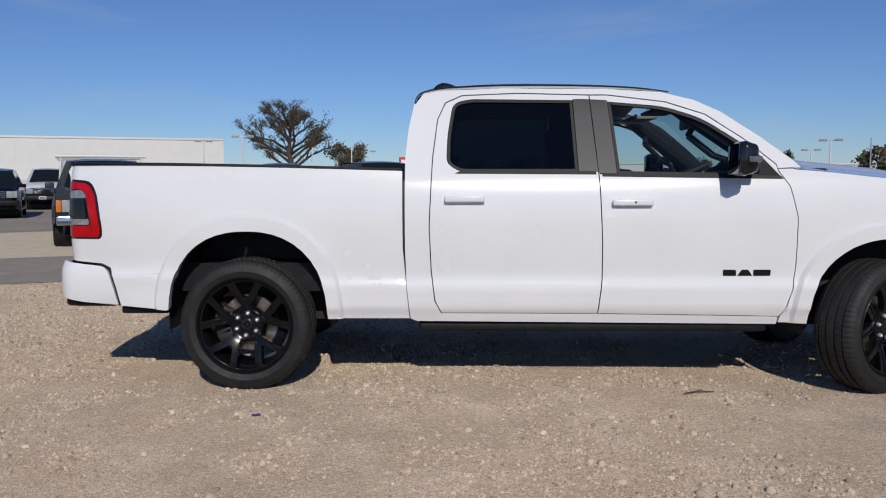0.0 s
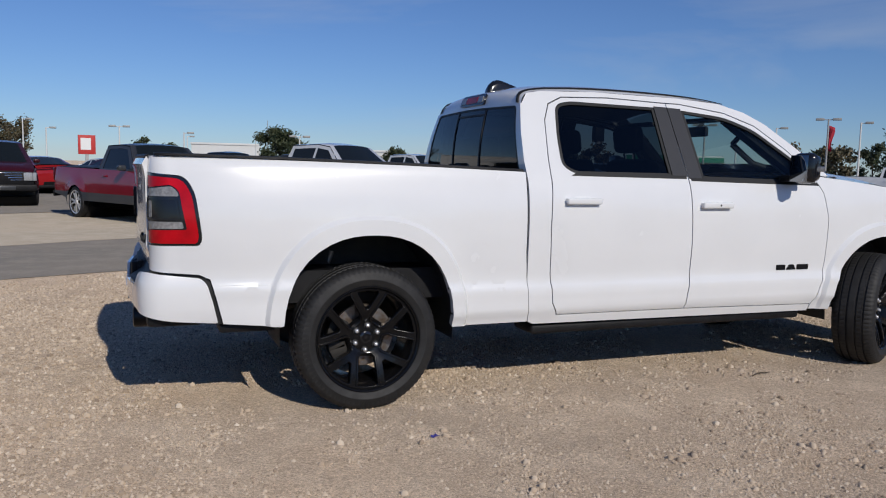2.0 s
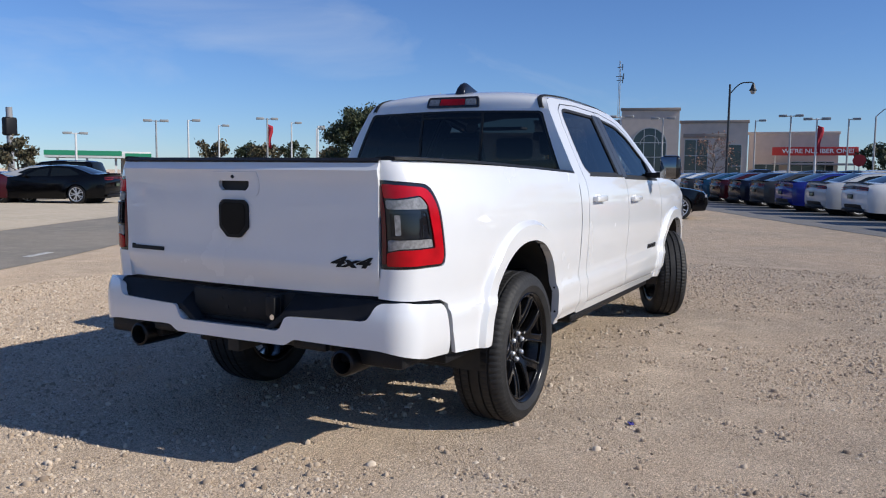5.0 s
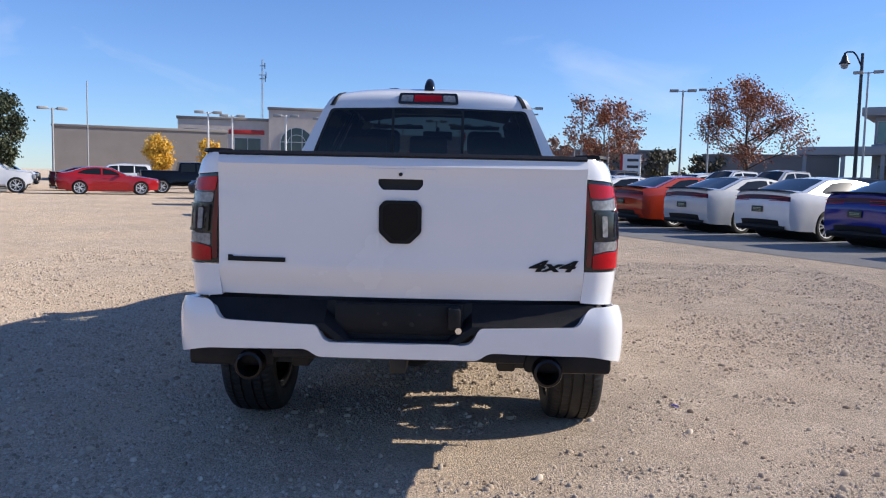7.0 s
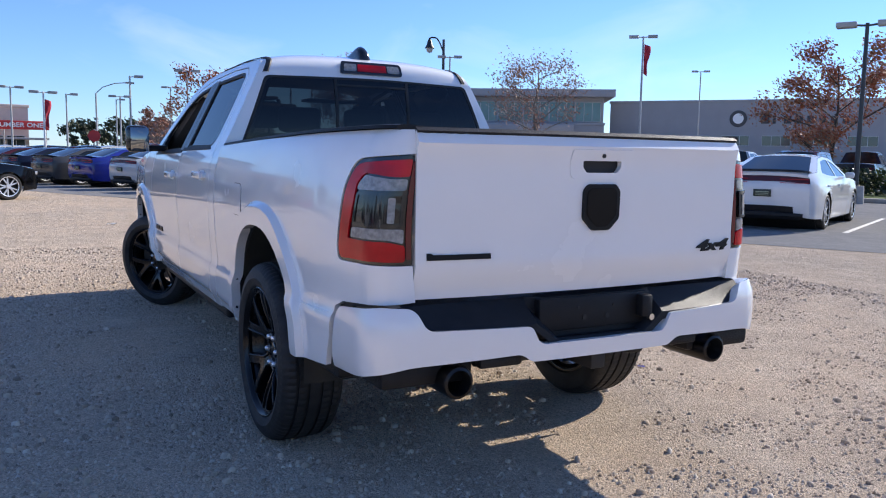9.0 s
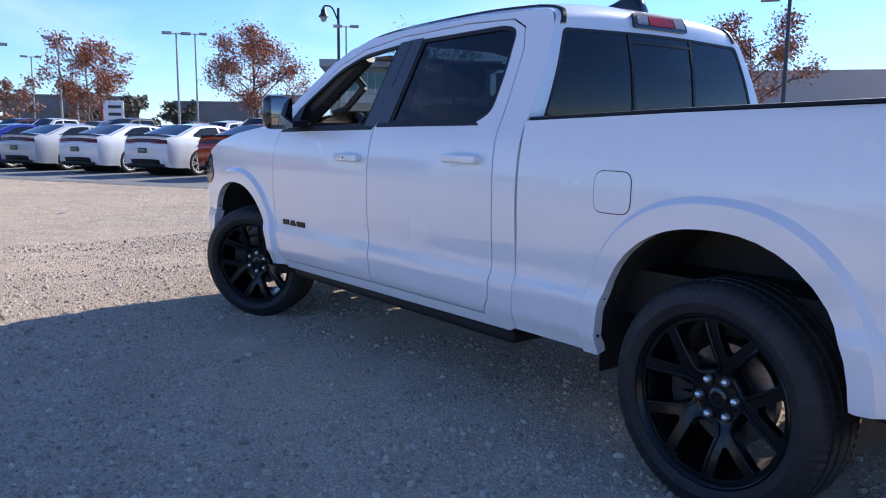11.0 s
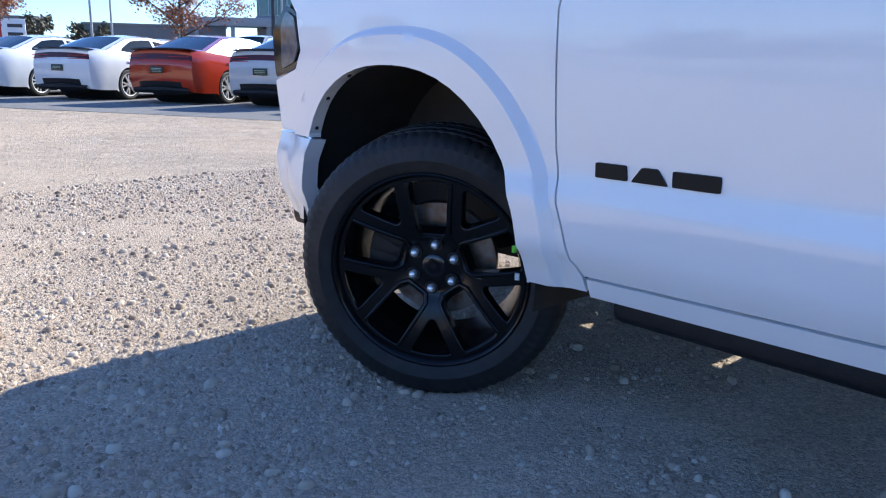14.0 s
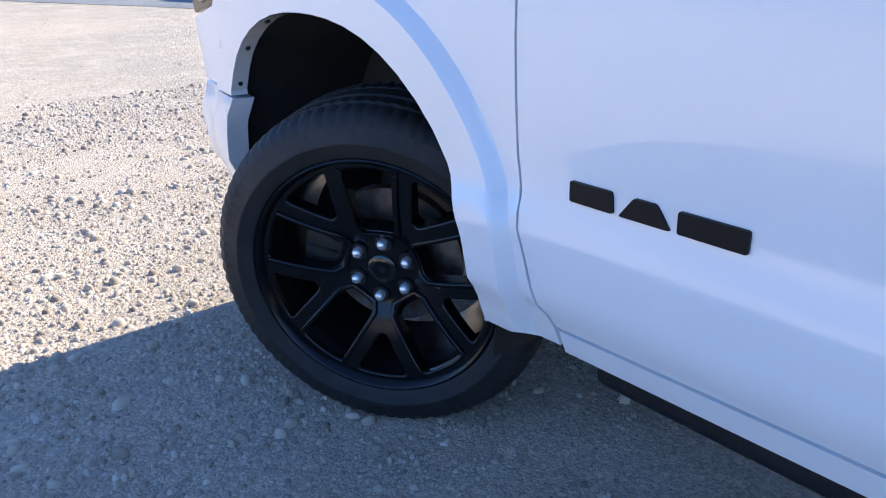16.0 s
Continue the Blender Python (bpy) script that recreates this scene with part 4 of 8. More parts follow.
for s in (-1, 1):
    prof = [(0.046, 0.0), (0.056, 0.004), (0.060, 0.012), (0.060, 0.25), (0.040, 0.34), (0.0, 0.345)]
    v, f = lathe(prof, 28)
    v2, f2 = lathe([(0.050, 0.002), (0.048, 0.2), (0.0, 0.21)], 28)
    tip = mesh_object("exhaust_tip", [(-1.225 + b, s * 0.612 + a, 0.532 + c) for a, b, c in v], f, DARK_CHROME, truck, smooth=40)
    mesh_object("exhaust_bore", [(-1.225 + b, s * 0.612 + a, 0.532 + c) for a, b, c in v2], f2, SEAL, tip, smooth=40)
    bm = bmesh.new()
    tube(bm, (-0.98, s * 0.612, 0.52), (-0.3, s * 0.50, 0.55), 0.036, seg=12)
    tube(bm, (-0.3, s * 0.50, 0.55), (1.2, s * 0.30, 0.42), 0.036, seg=12)
    part("exhaust_pipe", bm, STEEL, truck)
    bm = bmesh.new()
    box(bm, -0.92, 4.5, s * 0.42, s * 0.50, 0.46, 0.60, 0.012)
    part("frame_rail", bm, FRAME_BLACK, truck)
v, f = lathe([(0.20, -0.10), (0.34, -0.11), (0.372, -0.07), (0.372, 0.07), (0.34, 0.11), (0.20, 0.10), (0.18, 0.0)], 40, axis="Z")
mesh_object("spare_tyre", [(a - 0.66, b, c + 0.645) for a, b, c in v], f, RUBBER, truck)
bm = bmesh.new()
tube(bm, (0, -0.75, 0.411), (0, 0.75, 0.411), 0.05, seg=14)
bmesh.ops.create_uvsphere(bm, u_segments=16, v_segments=10, radius=0.15, matrix=Matrix.Translation((0, 0.0, 0.405)))
part("rear_axle", bm, FRAME_BLACK, truck)
bm = bmesh.new()
tube(bm, (0.1, 0, 0.42), (2.6, 0, 0.50), 0.05, seg=12)
box(bm, 2.0, 3.1, -0.25, 0.25, 0.42, 0.75, 0.05)
box(bm, 0.9, 2.0, 0.10, 0.46, 0.40, 0.60, 0.05)
box(bm, 3.3, 4.4, -0.35, 0.35, 0.45, 0.95, 0.06)
tube(bm, (3.9, -0.72, 0.405), (3.9, 0.72, 0.405), 0.04, seg=12)
part("drivetrain", bm, FRAME_BLACK, truck)
for s in (-1, 1):
    bm = bmesh.new()
    tube(bm, (-0.22, s * 0.46, 0.44), (-0.10, s * 0.50, 0.86), 0.028, seg=12)
    tube(bm, (-0.24, s * 0.46, 0.36), (-0.17, s * 0.48, 0.62), 0.040, seg=12)
    part("rear_damper", bm, STEEL, truck)

# bed tub, floor and cab core, dark where seen through the gaps
bm = bmesh.new()
box(bm, -1.06, 0.96, -0.80, 0.80, 0.60, 0.78)
box(bm, 0.90, 0.965, -0.86, 0.86, 0.60, 1.33)
box(bm, -1.00, 0.96, -0.84, -0.78, 1.05, 1.34)
box(bm, -1.00, 0.96, 0.78, 0.84, 1.05, 1.34)
part("bed_tub", bm, BLACK_PLASTIC, truck)
bm = bmesh.new()
box(bm, 1.03, 3.40, -0.84, 0.84, 0.46, 0.72)
box(bm, 1.03, 3.30, -0.89, -0.84, 0.50, 1.28)
box(bm, 1.03, 3.30, 0.84, 0.89, 0.50, 1.28)
box(bm, 3.30, 3.40, -0.84, 0.84, 0.60, 1.25)
part("cab_floor", bm, DASH, truck)

# rear wall of the cab with its window, and the roof that rolls over its top edge
ROOF_MID = [(1.25, 1.930), (1.6, 1.953), (2.0, 1.950), (2.35, 1.931), (2.66, 1.884)]
ROOF_LIP = [(1.048, 1.796, 1.777), (1.051, 1.812, 1.787), (1.056, 1.836, 1.803), (1.066, 1.858, 1.821), (1.083, 1.877, 1.838), (1.108, 1.892, 1.852), (1.145, 1.906, 1.861), (1.195, 1.919, 1.866)]
BACK_BOW = 0.022


def cab_back(u, z):
    x = smooth_table(z, [(0.80, 0.998), (1.34, 0.995), (1.434, 0.994), (1.608, 1.010), (1.775, 1.045), (1.796, 1.048), (1.836, 1.056), (1.858, 1.066), (1.877, 1.083), (1.892, 1.108)])
    return (x - BACK_BOW * max(0.0, 1 - (u / 0.80) ** 2), -u, z)


BACK = [(-0.895, 0.95), (0.895, 0.95), (0.913, 1.34), (0.870, 1.44), (0.787, 1.61), (0.706, 1.775), (0.700, 1.782), (0.35, 1.797), (0, 1.799), (-0.35, 1.797), (-0.700, 1.782), (-0.706, 1.775), (-0.787, 1.61), (-0.870, 1.44), (-0.913, 1.34)]
RWINDOW = fillet([(-0.828, 1.33), (0.828, 1.33), (0.660, 1.770), (0, 1.786, 0.3), (-0.660, 1.770)], 0.03, 5)
cab_wall = panel("cab_rear_wall", BACK, cab_back, WHITE, truck, [RWINDOW], depth=0.03, step=0.05)
rear_glass = panel("rear_window", RWINDOW, cab_back, GLASS_PRIVACY, cab_wall, lift=-0.004, depth=0.005, step=0.08)
for u in (-0.235, 0.235):
    panel("slider_post", [(u - 0.009, 1.36), (u + 0.009, 1.36), (u + 0.009, 1.778), (u - 0.009, 1.778)], cab_back, SEAL, rear_glass, lift=0.001, depth=0.008, step=0.05)
panel("slider_rail", [(-0.235, 1.728), (0.235, 1.728), (0.235, 1.740), (-0.235, 1.740)], cab_back, SEAL, rear_glass, lift=0.001, depth=0.008, step=0.05)
frame_in = fillet([(-0.806, 1.345), (0.806, 1.345), (0.644, 1.757), (0, 1.773, 0.3), (-0.644, 1.757)], 0.03, 5)
panel("window_edge", RWINDOW, cab_back, SEAL, rear_glass, [frame_in], lift=-0.001, depth=0.006, step=0.06)
CH = fillet([(-0.205, 1.803), (0.205, 1.803), (0.195, 1.872), (-0.195, 1.872)], 0.018, 4)
stop = panel("high_brake_lamp", CH, cab_back, BLACK_GLOSS, cab_wall, lift=0.014, depth=0.04, step=0.03, label="high brake lamp with clear ends and red middle")
panel("red_lens", fillet([(-0.095, 1.818), (0.095, 1.818), (0.092, 1.856), (-0.092, 1.856)], 0.004, 2), cab_back, LAMP_RED, stop, lift=0.018, depth=0.006, step=0.03)
for s in (-1, 1):
    panel("cargo_lens", fillet([(s * 0.103, 1.818), (s * 0.185, 1.818), (s * 0.178, 1.856), (s * 0.100, 1.856)][:: s], 0.008, 3), cab_back, LAMP_CLEAR, stop, lift=0.018, depth=0.006, step=0.03)

# roof
stations = ROOF_LIP + [(x, smooth_table(x, ROOF_MID), smooth_table(x, SIDE_ROOF)) for x in [1.25] + [1.35 + 0.1 * k for k in range(13)] + [2.66]]
NV = 40


def roof_point(i, v):
    x, zm, ze = stations[i]
    ye = half_width(x, ze)
    bow = BACK_BOW * (1 - v * v) * max(0.0, min(1.0, (1.35 - x) / 0.25))
    return (x - bow, v * ye, ze + (zm - ze) * (1 - abs(v) ** 3.2) ** 0.75)


verts = [roof_point(i, -1 + 2 * k / NV) for i in range(len(stations)) for k in range(NV + 1)]
faces = []
for i in range(len(stations) - 1):
    for k in range(NV):
        a = i * (NV + 1) + k
        faces.append((a, a + NV + 1, a + NV + 2, a + 1)[::-1])
roof = mesh_object("roof", verts, faces, WHITE, truck, smooth=60)
# black ditch strips along both roof edges, turned down over the rear edge
for s in (-1, 1):
    verts, faces = [], []
    for i in range(len(stations)):
        for v, up in ((0.905, 0.002), (0.915, 0.007), (0.945, 0.007), (0.955, 0.002)):
            x, y, z = roof_point(i, s * v)
            verts.append((x - (up if i < 5 else 0.0), y, z + up))
    for i in range(len(stations) - 1):
        for k in range(3):
            faces.append((4 * i + k, 4 * i + k + 1, 4 * i + k + 5, 4 * i + k + 4))
    mesh_object("roof_ditch_strip", verts, faces, SEAL, roof, smooth=40)
fin = [(1.125, 0.0), (1.130, 0.040), (1.145, 0.066), (1.170, 0.080), (1.205, 0.083), (1.245, 0.070), (1.30, 0.045), (1.36, 0.020), (1.41, 0.0)]
ROOF_TOP = [(1.12, 1.897)] + ROOF_MID
fv, ff = [], []
for x, h in fin:
    for k in range(9):
        a = math.pi * k / 8
        fv.append((x, 0.036 * math.cos(a) * (1 if h else 0.6), smooth_table(x, ROOF_TOP) - 0.006 + h * math.sin(a) ** 0.6))
for i in range(len(fin) - 1):
    for k in range(8):
        ff.append((i * 9 + k, i * 9 + k + 1, i * 9 + k + 10, i * 9 + k + 9))
mesh_object("roof_antenna", fv, ff, BLACK_GLOSS, truck, smooth=50)

# inner roof lining, windscreen, bonnet, nose
verts, faces = [], []
for x in (1.10, 1.4, 1.9, 2.4, 2.64):
    for y, dz in ((-0.62, -0.055), (-0.3, -0.035), (0, -0.03), (0.3, -0.035), (0.62, -0.055)):
        verts.append((x, y, smooth_table(x, SIDE_ROOF) + dz + (smooth_table(x, ROOF_TOP) - smooth_table(x, SIDE_ROOF)) * (0.6 if abs(y) < 0.5 else 0.0)))
for i in range(4):
    for k in range(4):
        a = i * 5 + k
        faces.append((a, a + 1, a + 6, a + 5))
mesh_object("headliner", verts, faces, LINER, truck, smooth=50)
SCREEN = [(2.78, 1.800, 1.872), (2.96, 1.718, 1.775), (3.18, 1.556, 1.605), (3.36, 1.409, 1.46), (3.44, 1.340, 1.39)]
verts, faces = [], []
for i, (x, ze, zm) in enumerate(SCREEN):
    ye = half_width(min(x, 3.4), ze) - 0.012
    for k in range(17):
        v = -1 + 2 * k / 16
        verts.append((x + 0.20 * (1 - v * v) * (i / 4) ** 0.7, v * ye, ze + (zm - ze) * (1 - v * v) ** 0.8))
for i in range(4):
    for k in range(16):
        a = i * 17 + k
        faces.append((a, a + 1, a + 18, a + 17))
mesh_object("windscreen", verts, faces, GLASS_CLEAR, truck, smooth=50)
HOOD_EDGE = [(3.355, 1.362), (3.6, 1.335), (4.0, 1.290), (4.35, 1.220), (4.52, 1.155), (4.66, 1.09)]
verts, faces = [], []
hx = [3.36, 3.42, 3.5, 3.65, 3.8, 4.0, 4.2, 4.35, 4.46, 4.56, 4.66]
for x in hx:
    ze = smooth_table(x, HOOD_EDGE)
    ye = half_width(x, min(ze, 1.33)) - 0.006
    for k in range(25):
        v = -1 + 2 * k / 24
        scoop = 0.030 * min(1.0, max(0.0, (0.62 - abs(v)) / 0.10))
        rise = 0.062 * (1 - abs(v) ** 2.6) + scoop
        drop = 0.16 * max(0.0, (x - 4.40) / 0.26) ** 2 * (1 - 0.3 * abs(v))
        push = 0.20 * (1 - v * v) * max(0.0, (x - 3.9) / 0.82)
        verts.append((x + push, v * ye, ze + rise - drop * 0.5))
for i in range(len(hx) - 1):
    for k in range(24):
        a = i * 25 + k
        faces.append((a, a + 25, a + 26, a + 1)[::-1])
mesh_object("bonnet", verts, faces, WHITE, truck, smooth=40)
bm = bmesh.new()
box(bm, 3.33, 3.62, -0.80, 0.80, 1.27, 1.365, 0.02)
part("cowl", bm, BLACK_PLASTIC, truck)
for s in (-1, 1):
    bm = bmesh.new()
    box(bm, 3.98, 4.30, s * 0.16, s * 0.36, 1.335, 1.352, 0.006, m=Matrix.Translation((0, 0, 0.0)))
    part("bonnet_vent", bm, BLACK_PLASTIC, truck)
    lampv = fillet([(4.472, 0.99), (4.512, 0.926), (4.66, 0.888), (4.67, 1.05), (4.57, 1.132), (4.496, 1.098)], 0.02, 3)
    head = flank("headlamp", lampv, s, LAMP_DARK, truck, lift=-0.006, depth=0.06, step=0.04, label="dark headlamp with clear lens")
    flank("indicator_lens", fillet([(4.484, 0.992), (4.515, 0.945), (4.60, 0.92), (4.60, 1.06), (4.56, 1.11), (4.505, 1.085)], 0.012, 3), s, HEAD_CLEAR, head, lift=0.0, depth=0.01, step=0.04)
bm = bmesh.new()
box(bm, 4.40, 4.80, -0.70, 0.70, 0.72, 1.10, 0.06)
part("grille", bm, BLACK_PLASTIC, truck)
bm = bmesh.new()
box(bm, 4.45, 4.86, -0.74, 0.74, 0.46, 0.74, 0.07, seg=3)
part("front_bumper", bm, WHITE, truck)
bm = bmesh.new()
box(bm, 4.36, 4.78, -0.80, 0.80, 0.34, 0.46, 0.03)
part("front_air_dam", bm, BLACK_PLASTIC, truck)

# door mirrors
for s in (-1, 1):
    bm = bmesh.new()
    box(bm, -0.060, 0.060, -0.085, 0.085, -0.098, 0.104, 0.042, seg=4)
    for v in bm.verts:
        if v.co.x > 0:
            v.co.z *= 0.88
            v.co.y *= 0.90
    bmesh.ops.transform(bm, matrix=pose(2.985, s * 1.118, 1.415, 0, 0, -8 * s), verts=bm.verts)
    shell = part("door_mirror", bm, BLACK_GLOSS, truck, "gloss black door mirror", smooth=50)
    bm = bmesh.new()
    box(bm, 2.95, 3.10, s * 0.90, s * 1.06, 1.325, 1.372, 0.014)
    part("mirror_arm", bm, BLACK_PLASTIC, shell)
    bm = bmesh.new()
    box(bm, -0.003, 0.003, -0.066, 0.066, -0.088, 0.088, 0.002)
    bmesh.ops.transform(bm, matrix=pose(2.9245, s * 1.108, 1.415, 0, 0, -8 * s), verts=bm.verts)
    part("mirror_glass", bm, MIRROR_DARK, shell)
    bm = bmesh.new()
    box(bm, -0.02, 0.063, -0.087, 0.087, -0.020, 0.016, 0.008)
    bmesh.ops.transform(bm, matrix=pose(2.988, s * 1.120, 1.415, 0, 0, -8 * s), verts=bm.verts)
    part("mirror_signal_strip", bm, HEAD_CLEAR, shell)

# cabin
for s in (-1, 1):
    bm = bmesh.new()
    box(bm, 2.20, 2.72, s * 0.16, s * 0.66, 0.75, 0.92, 0.05)
    seat = part("front_seat", bm, SEAT, truck)
    bm = bmesh.new()
    box(bm, -0.08, 0.08, -0.25, 0.25, 0.0, 0.62, 0.06, seg=3)
    bmesh.ops.transform(bm, matrix=pose(2.20, s * 0.41, 0.85, 0, -12, 0), verts=bm.verts)
    part("backrest", bm, SEAT, seat)
    bm = bmesh.new()
    box(bm, -0.05, 0.05, -0.14, 0.14, 0.0, 0.19, 0.045, seg=3)
    tube(bm, (0, -0.06, -0.10), (0, -0.06, 0.02), 0.008, seg=6)
    tube(bm, (0, 0.06, -0.10), (0, 0.06, 0.02), 0.008, seg=6)
    bmesh.ops.transform(bm, matrix=pose(2.06, s * 0.41, 1.50, 0, -8, 0), verts=bm.verts)
    part("headrest", bm, SEAT, seat)
bm = bmesh.new()
box(bm, 1.20, 1.75, -0.72, 0.72, 0.78, 0.94, 0.05)
bench = part("rear_bench", bm, SEAT, truck)
bm = bmesh.new()
box(bm, 1.10, 1.26, -0.72, 0.72, 0.9, 1.44, 0.05)
part("backrest", bm, SEAT, bench)
for y in (-0.42, 0.0, 0.42):
    bm = bmesh.new()
    box(bm, 1.10, 1.19, y - 0.13, y + 0.13, 1.45, 1.60, 0.035, seg=3)
    part("headrest", bm, SEAT, bench)
bm = bmesh.new()
box(bm, 3.06, 3.42, -0.80, 0.80, 1.00, 1.28, 0.07, seg=3)
box(bm, 3.07, 3.28, 0.16, 0.58, 1.24, 1.35, 0.04, seg=3)
dash = part("dashboard", bm, DASH, truck)
bm = bmesh.new()
ring = 32
tv, tf = [], []
for k in range(ring):
    a = 2 * math.pi * k / ring
    for j in range(8):
        b = 2 * math.pi * j / 8
        r = 0.185 + 0.017 * math.cos(b)
        tv.append((0.017 * math.sin(b), r * math.cos(a), r * math.sin(a)))
for k in range(ring):
    for j in range(8):
        tf.append((k * 8 + j, k * 8 + (j + 1) % 8, ((k + 1) % ring) * 8 + (j + 1) % 8, ((k + 1) % ring) * 8 + j))
M = pose(2.96, 0.38, 1.29, 0, -24, 0)
bm.free()
wheel_rim = mesh_object("steering_wheel", [M @ Vector(v) for v in tv], tf, SEAT, truck)
bm = bmesh.new()
box(bm, -0.02, 0.03, -0.07, 0.07, -0.06, 0.06, 0.02)
box(bm, -0.01, 0.015, -0.18, 0.18, -0.02, 0.02, 0.006)
tube(bm, (0, 0, 0), (0.3, 0, 0), 0.03, seg=10)
bmesh.ops.transform(bm, matrix=M, verts=bm.verts)
part("wheel_hub", bm, DASH, wheel_rim)
bm = bmesh.new()
box(bm, 2.94, 2.975, -0.135, 0.135, 1.655, 1.735, 0.014)
tube(bm, (2.97, 0, 1.72), (3.02, 0, 1.765), 0.016, seg=8)
part("rear_view_mirror", bm, BLACK_PLASTIC, truck)
for s in (-1, 1):
    bm = bmesh.new()
    box(bm, 2.60, 2.78, s * 0.12, s * 0.55, 1.742, 1.765, 0.008, m=None)
    part("sun_visor", bm, LINER, truck)
    # inner pillar trims and grab handles by the windscreen
    bm = bmesh.new()
    tube(bm, (3.28, s * 0.80, 1.36), (2.70, s * 0.64, 1.77), 0.075, 0.06, 10)
    part("inner_pillar", bm, DASH, truck)
    bm = bmesh.new()
    tube(bm, (3.02, s * 0.70, 1.42), (2.95, s * 0.645, 1.45), 0.020, seg=8)
    tube(bm, (2.95, s * 0.645, 1.45), (2.80, s * 0.60, 1.58), 0.022, seg=8)
    tube(bm, (2.80, s * 0.60, 1.58), (2.82, s * 0.65, 1.64), 0.020, seg=8)
    part("grab_handle", bm, DASH, truck)
    bm = bmesh.new()
    box(bm, 2.08, 2.26, s * 0.67, s * 0.86, 1.28, 1.36, 0.02)
    tube(bm, (2.17, s * 0.82, 1.30), (2.16, s * 0.62, 1.76), 0.055, 0.045, 8)
    part("inner_post", bm, DASH, truck)
    bm = bmesh.new()
    tube(bm, (1.13, s * 0.80, 1.36), (1.13, s * 0.63, 1.80), 0.06, 0.05, 10)
    part("inner_post", bm, DASH, truck)

# wheels
def wheel(x, y, steer, spin, camber=0.0, drop=0.0):
    """A 22-inch black wheel; its outer face looks along +y of its own frame."""
    out = 1 if y > 0 else -1
    base = new("wheel")
    base.parent = truck
    base.matrix_basis = pose(x, y, 0.408 - drop, -camber, 0, steer + (0 if out > 0 else 180))
    prof = [(0.284, -0.115), (0.292, -0.128), (0.33, -0.142), (0.372, -0.137), (0.391, -0.122), (0.400, -0.105),
            (0.404, -0.085), (0.395, -0.083), (0.395, -0.073), (0.4055, -0.071), (0.406, -0.036), (0.396, -0.034), (0.396, -0.024), (0.406, -0.022),
            (0.406, 0.022), (0.396, 0.024), (0.396, 0.034), (0.406, 0.036), (0.4055, 0.071), (0.395, 0.073), (0.395, 0.083), (0.404, 0.085),
            (0.400, 0.105), (0.391, 0.122), (0.372, 0.137), (0.340, 0.143), (0.338, 0.1445), (0.334, 0.1445), (0.332, 0.143), (0.312, 0.139), (0.302, 0.132), (0.296, 0.112)]
    prof = [(0.284 + (r - 0.284) * 1.05, w) for r, w in prof]
    sh = {4, 5, 6, 21, 22, 23}
    v, f = lathe(prof, 240, dent=lambda k, j: -0.0045 if (j in sh and k % 3 == 0) else (-0.003 if k % 3 == 1 and j in (9, 10, 17, 18) else 0.0))
    tyre = mesh_object("tyre", v, f, RUBBER, base, smooth=28)
    # rim barrel
    v, f = lathe([(0.294, 0.116), (0.2995, 0.124), (0.300, 0.131), (0.296, 0.134), (0.290, 0.130), (0.284, 0.112), (0.270, 0.090), (0.250, 0.02), (0.246, -0.10), (0.27, -0.118), (0.284, -0.118)], 96)
    rim = mesh_object("rim", v, f, BLACK_SATIN, base, smooth=40)

    def face(u, w):
        r = math.hypot(u, w)
        h = smooth_table(r, [(0.0, 0.062), (0.05, 0.062), (0.085, 0.060), (0.12, 0.078), (0.18, 0.098), (0.24, 0.110), (0.29, 0.114)])
        return (-u, h, w)

    holes = []
    for k in range(5):
        a = radians(90 + 72 * k + spin)
        c, sn = math.cos(a), math.sin(a)
        turn = lambda p: (p[0] * c - p[1] * sn, p[0] * sn + p[1] * c)
        top = [(0.272 * math.cos(b), 0.272 * math.sin(b)) for b in (radians(-12.6 + 25.2 * j / 6) for j in range(7))]
        u_win = fillet([(0.098, -0.030, 0.008), (0.112, -0.044, 0.010)] + [(*p, 0.012 if j in (0, 6) else 0.0) for j, p in enumerate(top)] + [(0.112, 0.044, 0.010), (0.098, 0.030, 0.008)], 0.0, 4)
        holes.append([turn(p) for p in u_win])
        a2 = a + radians(36)
        c2, s2 = math.cos(a2), math.sin(a2)
        turn2 = lambda p: (p[0] * c2 - p[1] * s2, p[0] * s2 + p[1] * c2)
        top2 = [(0.272 * math.cos(b), 0.272 * math.sin(b)) for b in (radians(-13.6 + 27.2 * j / 6) for j in range(7))]
        v_win = fillet([(0.166, -0.008, 0.008)] + [(*p, 0.015 if j in (0, 6) else 0.0) for j, p in enumerate(top2)] + [(0.166, 0.008, 0.008)], 0.0, 4)
        holes.append([turn2(p) for p in v_win])
    disc = [(0.288 * math.cos(2 * math.pi * k / 72), 0.288 * math.sin(2 * math.pi * k / 72)) for k in range(72)]
    spokes = panel("spokes", disc, face, BLACK_SATIN, base, holes, depth=0.035, step=0.016, smooth=32)
    bev = spokes.modifiers.new("edge", "BEVEL")
    bev.width, bev.segments, bev.limit_method, bev.angle_limit = 0.007, 2, "ANGLE", radians(50)
    for k in range(5):
        # raised lip round each wide window, open to the rim
        a = radians(90 + 72 * k + spin)
        c, sn = math.cos(a), math.sin(a)
        inner = [(0.262, -0.0585), (0.112, -0.0455), (0.097, -0.0315), (0.097, 0.0315), (0.112, 0.0455), (0.262, 0.0585)]
        outer = [(0.268, -0.0715), (0.106, -0.0575), (0.083, -0.036), (0.083, 0.036), (0.106, 0.0575), (0.268, 0.0715)]
        lip = [(p[0] * c - p[1] * sn, p[0] * sn + p[1] * c) for p in outer + inner[::-1]]
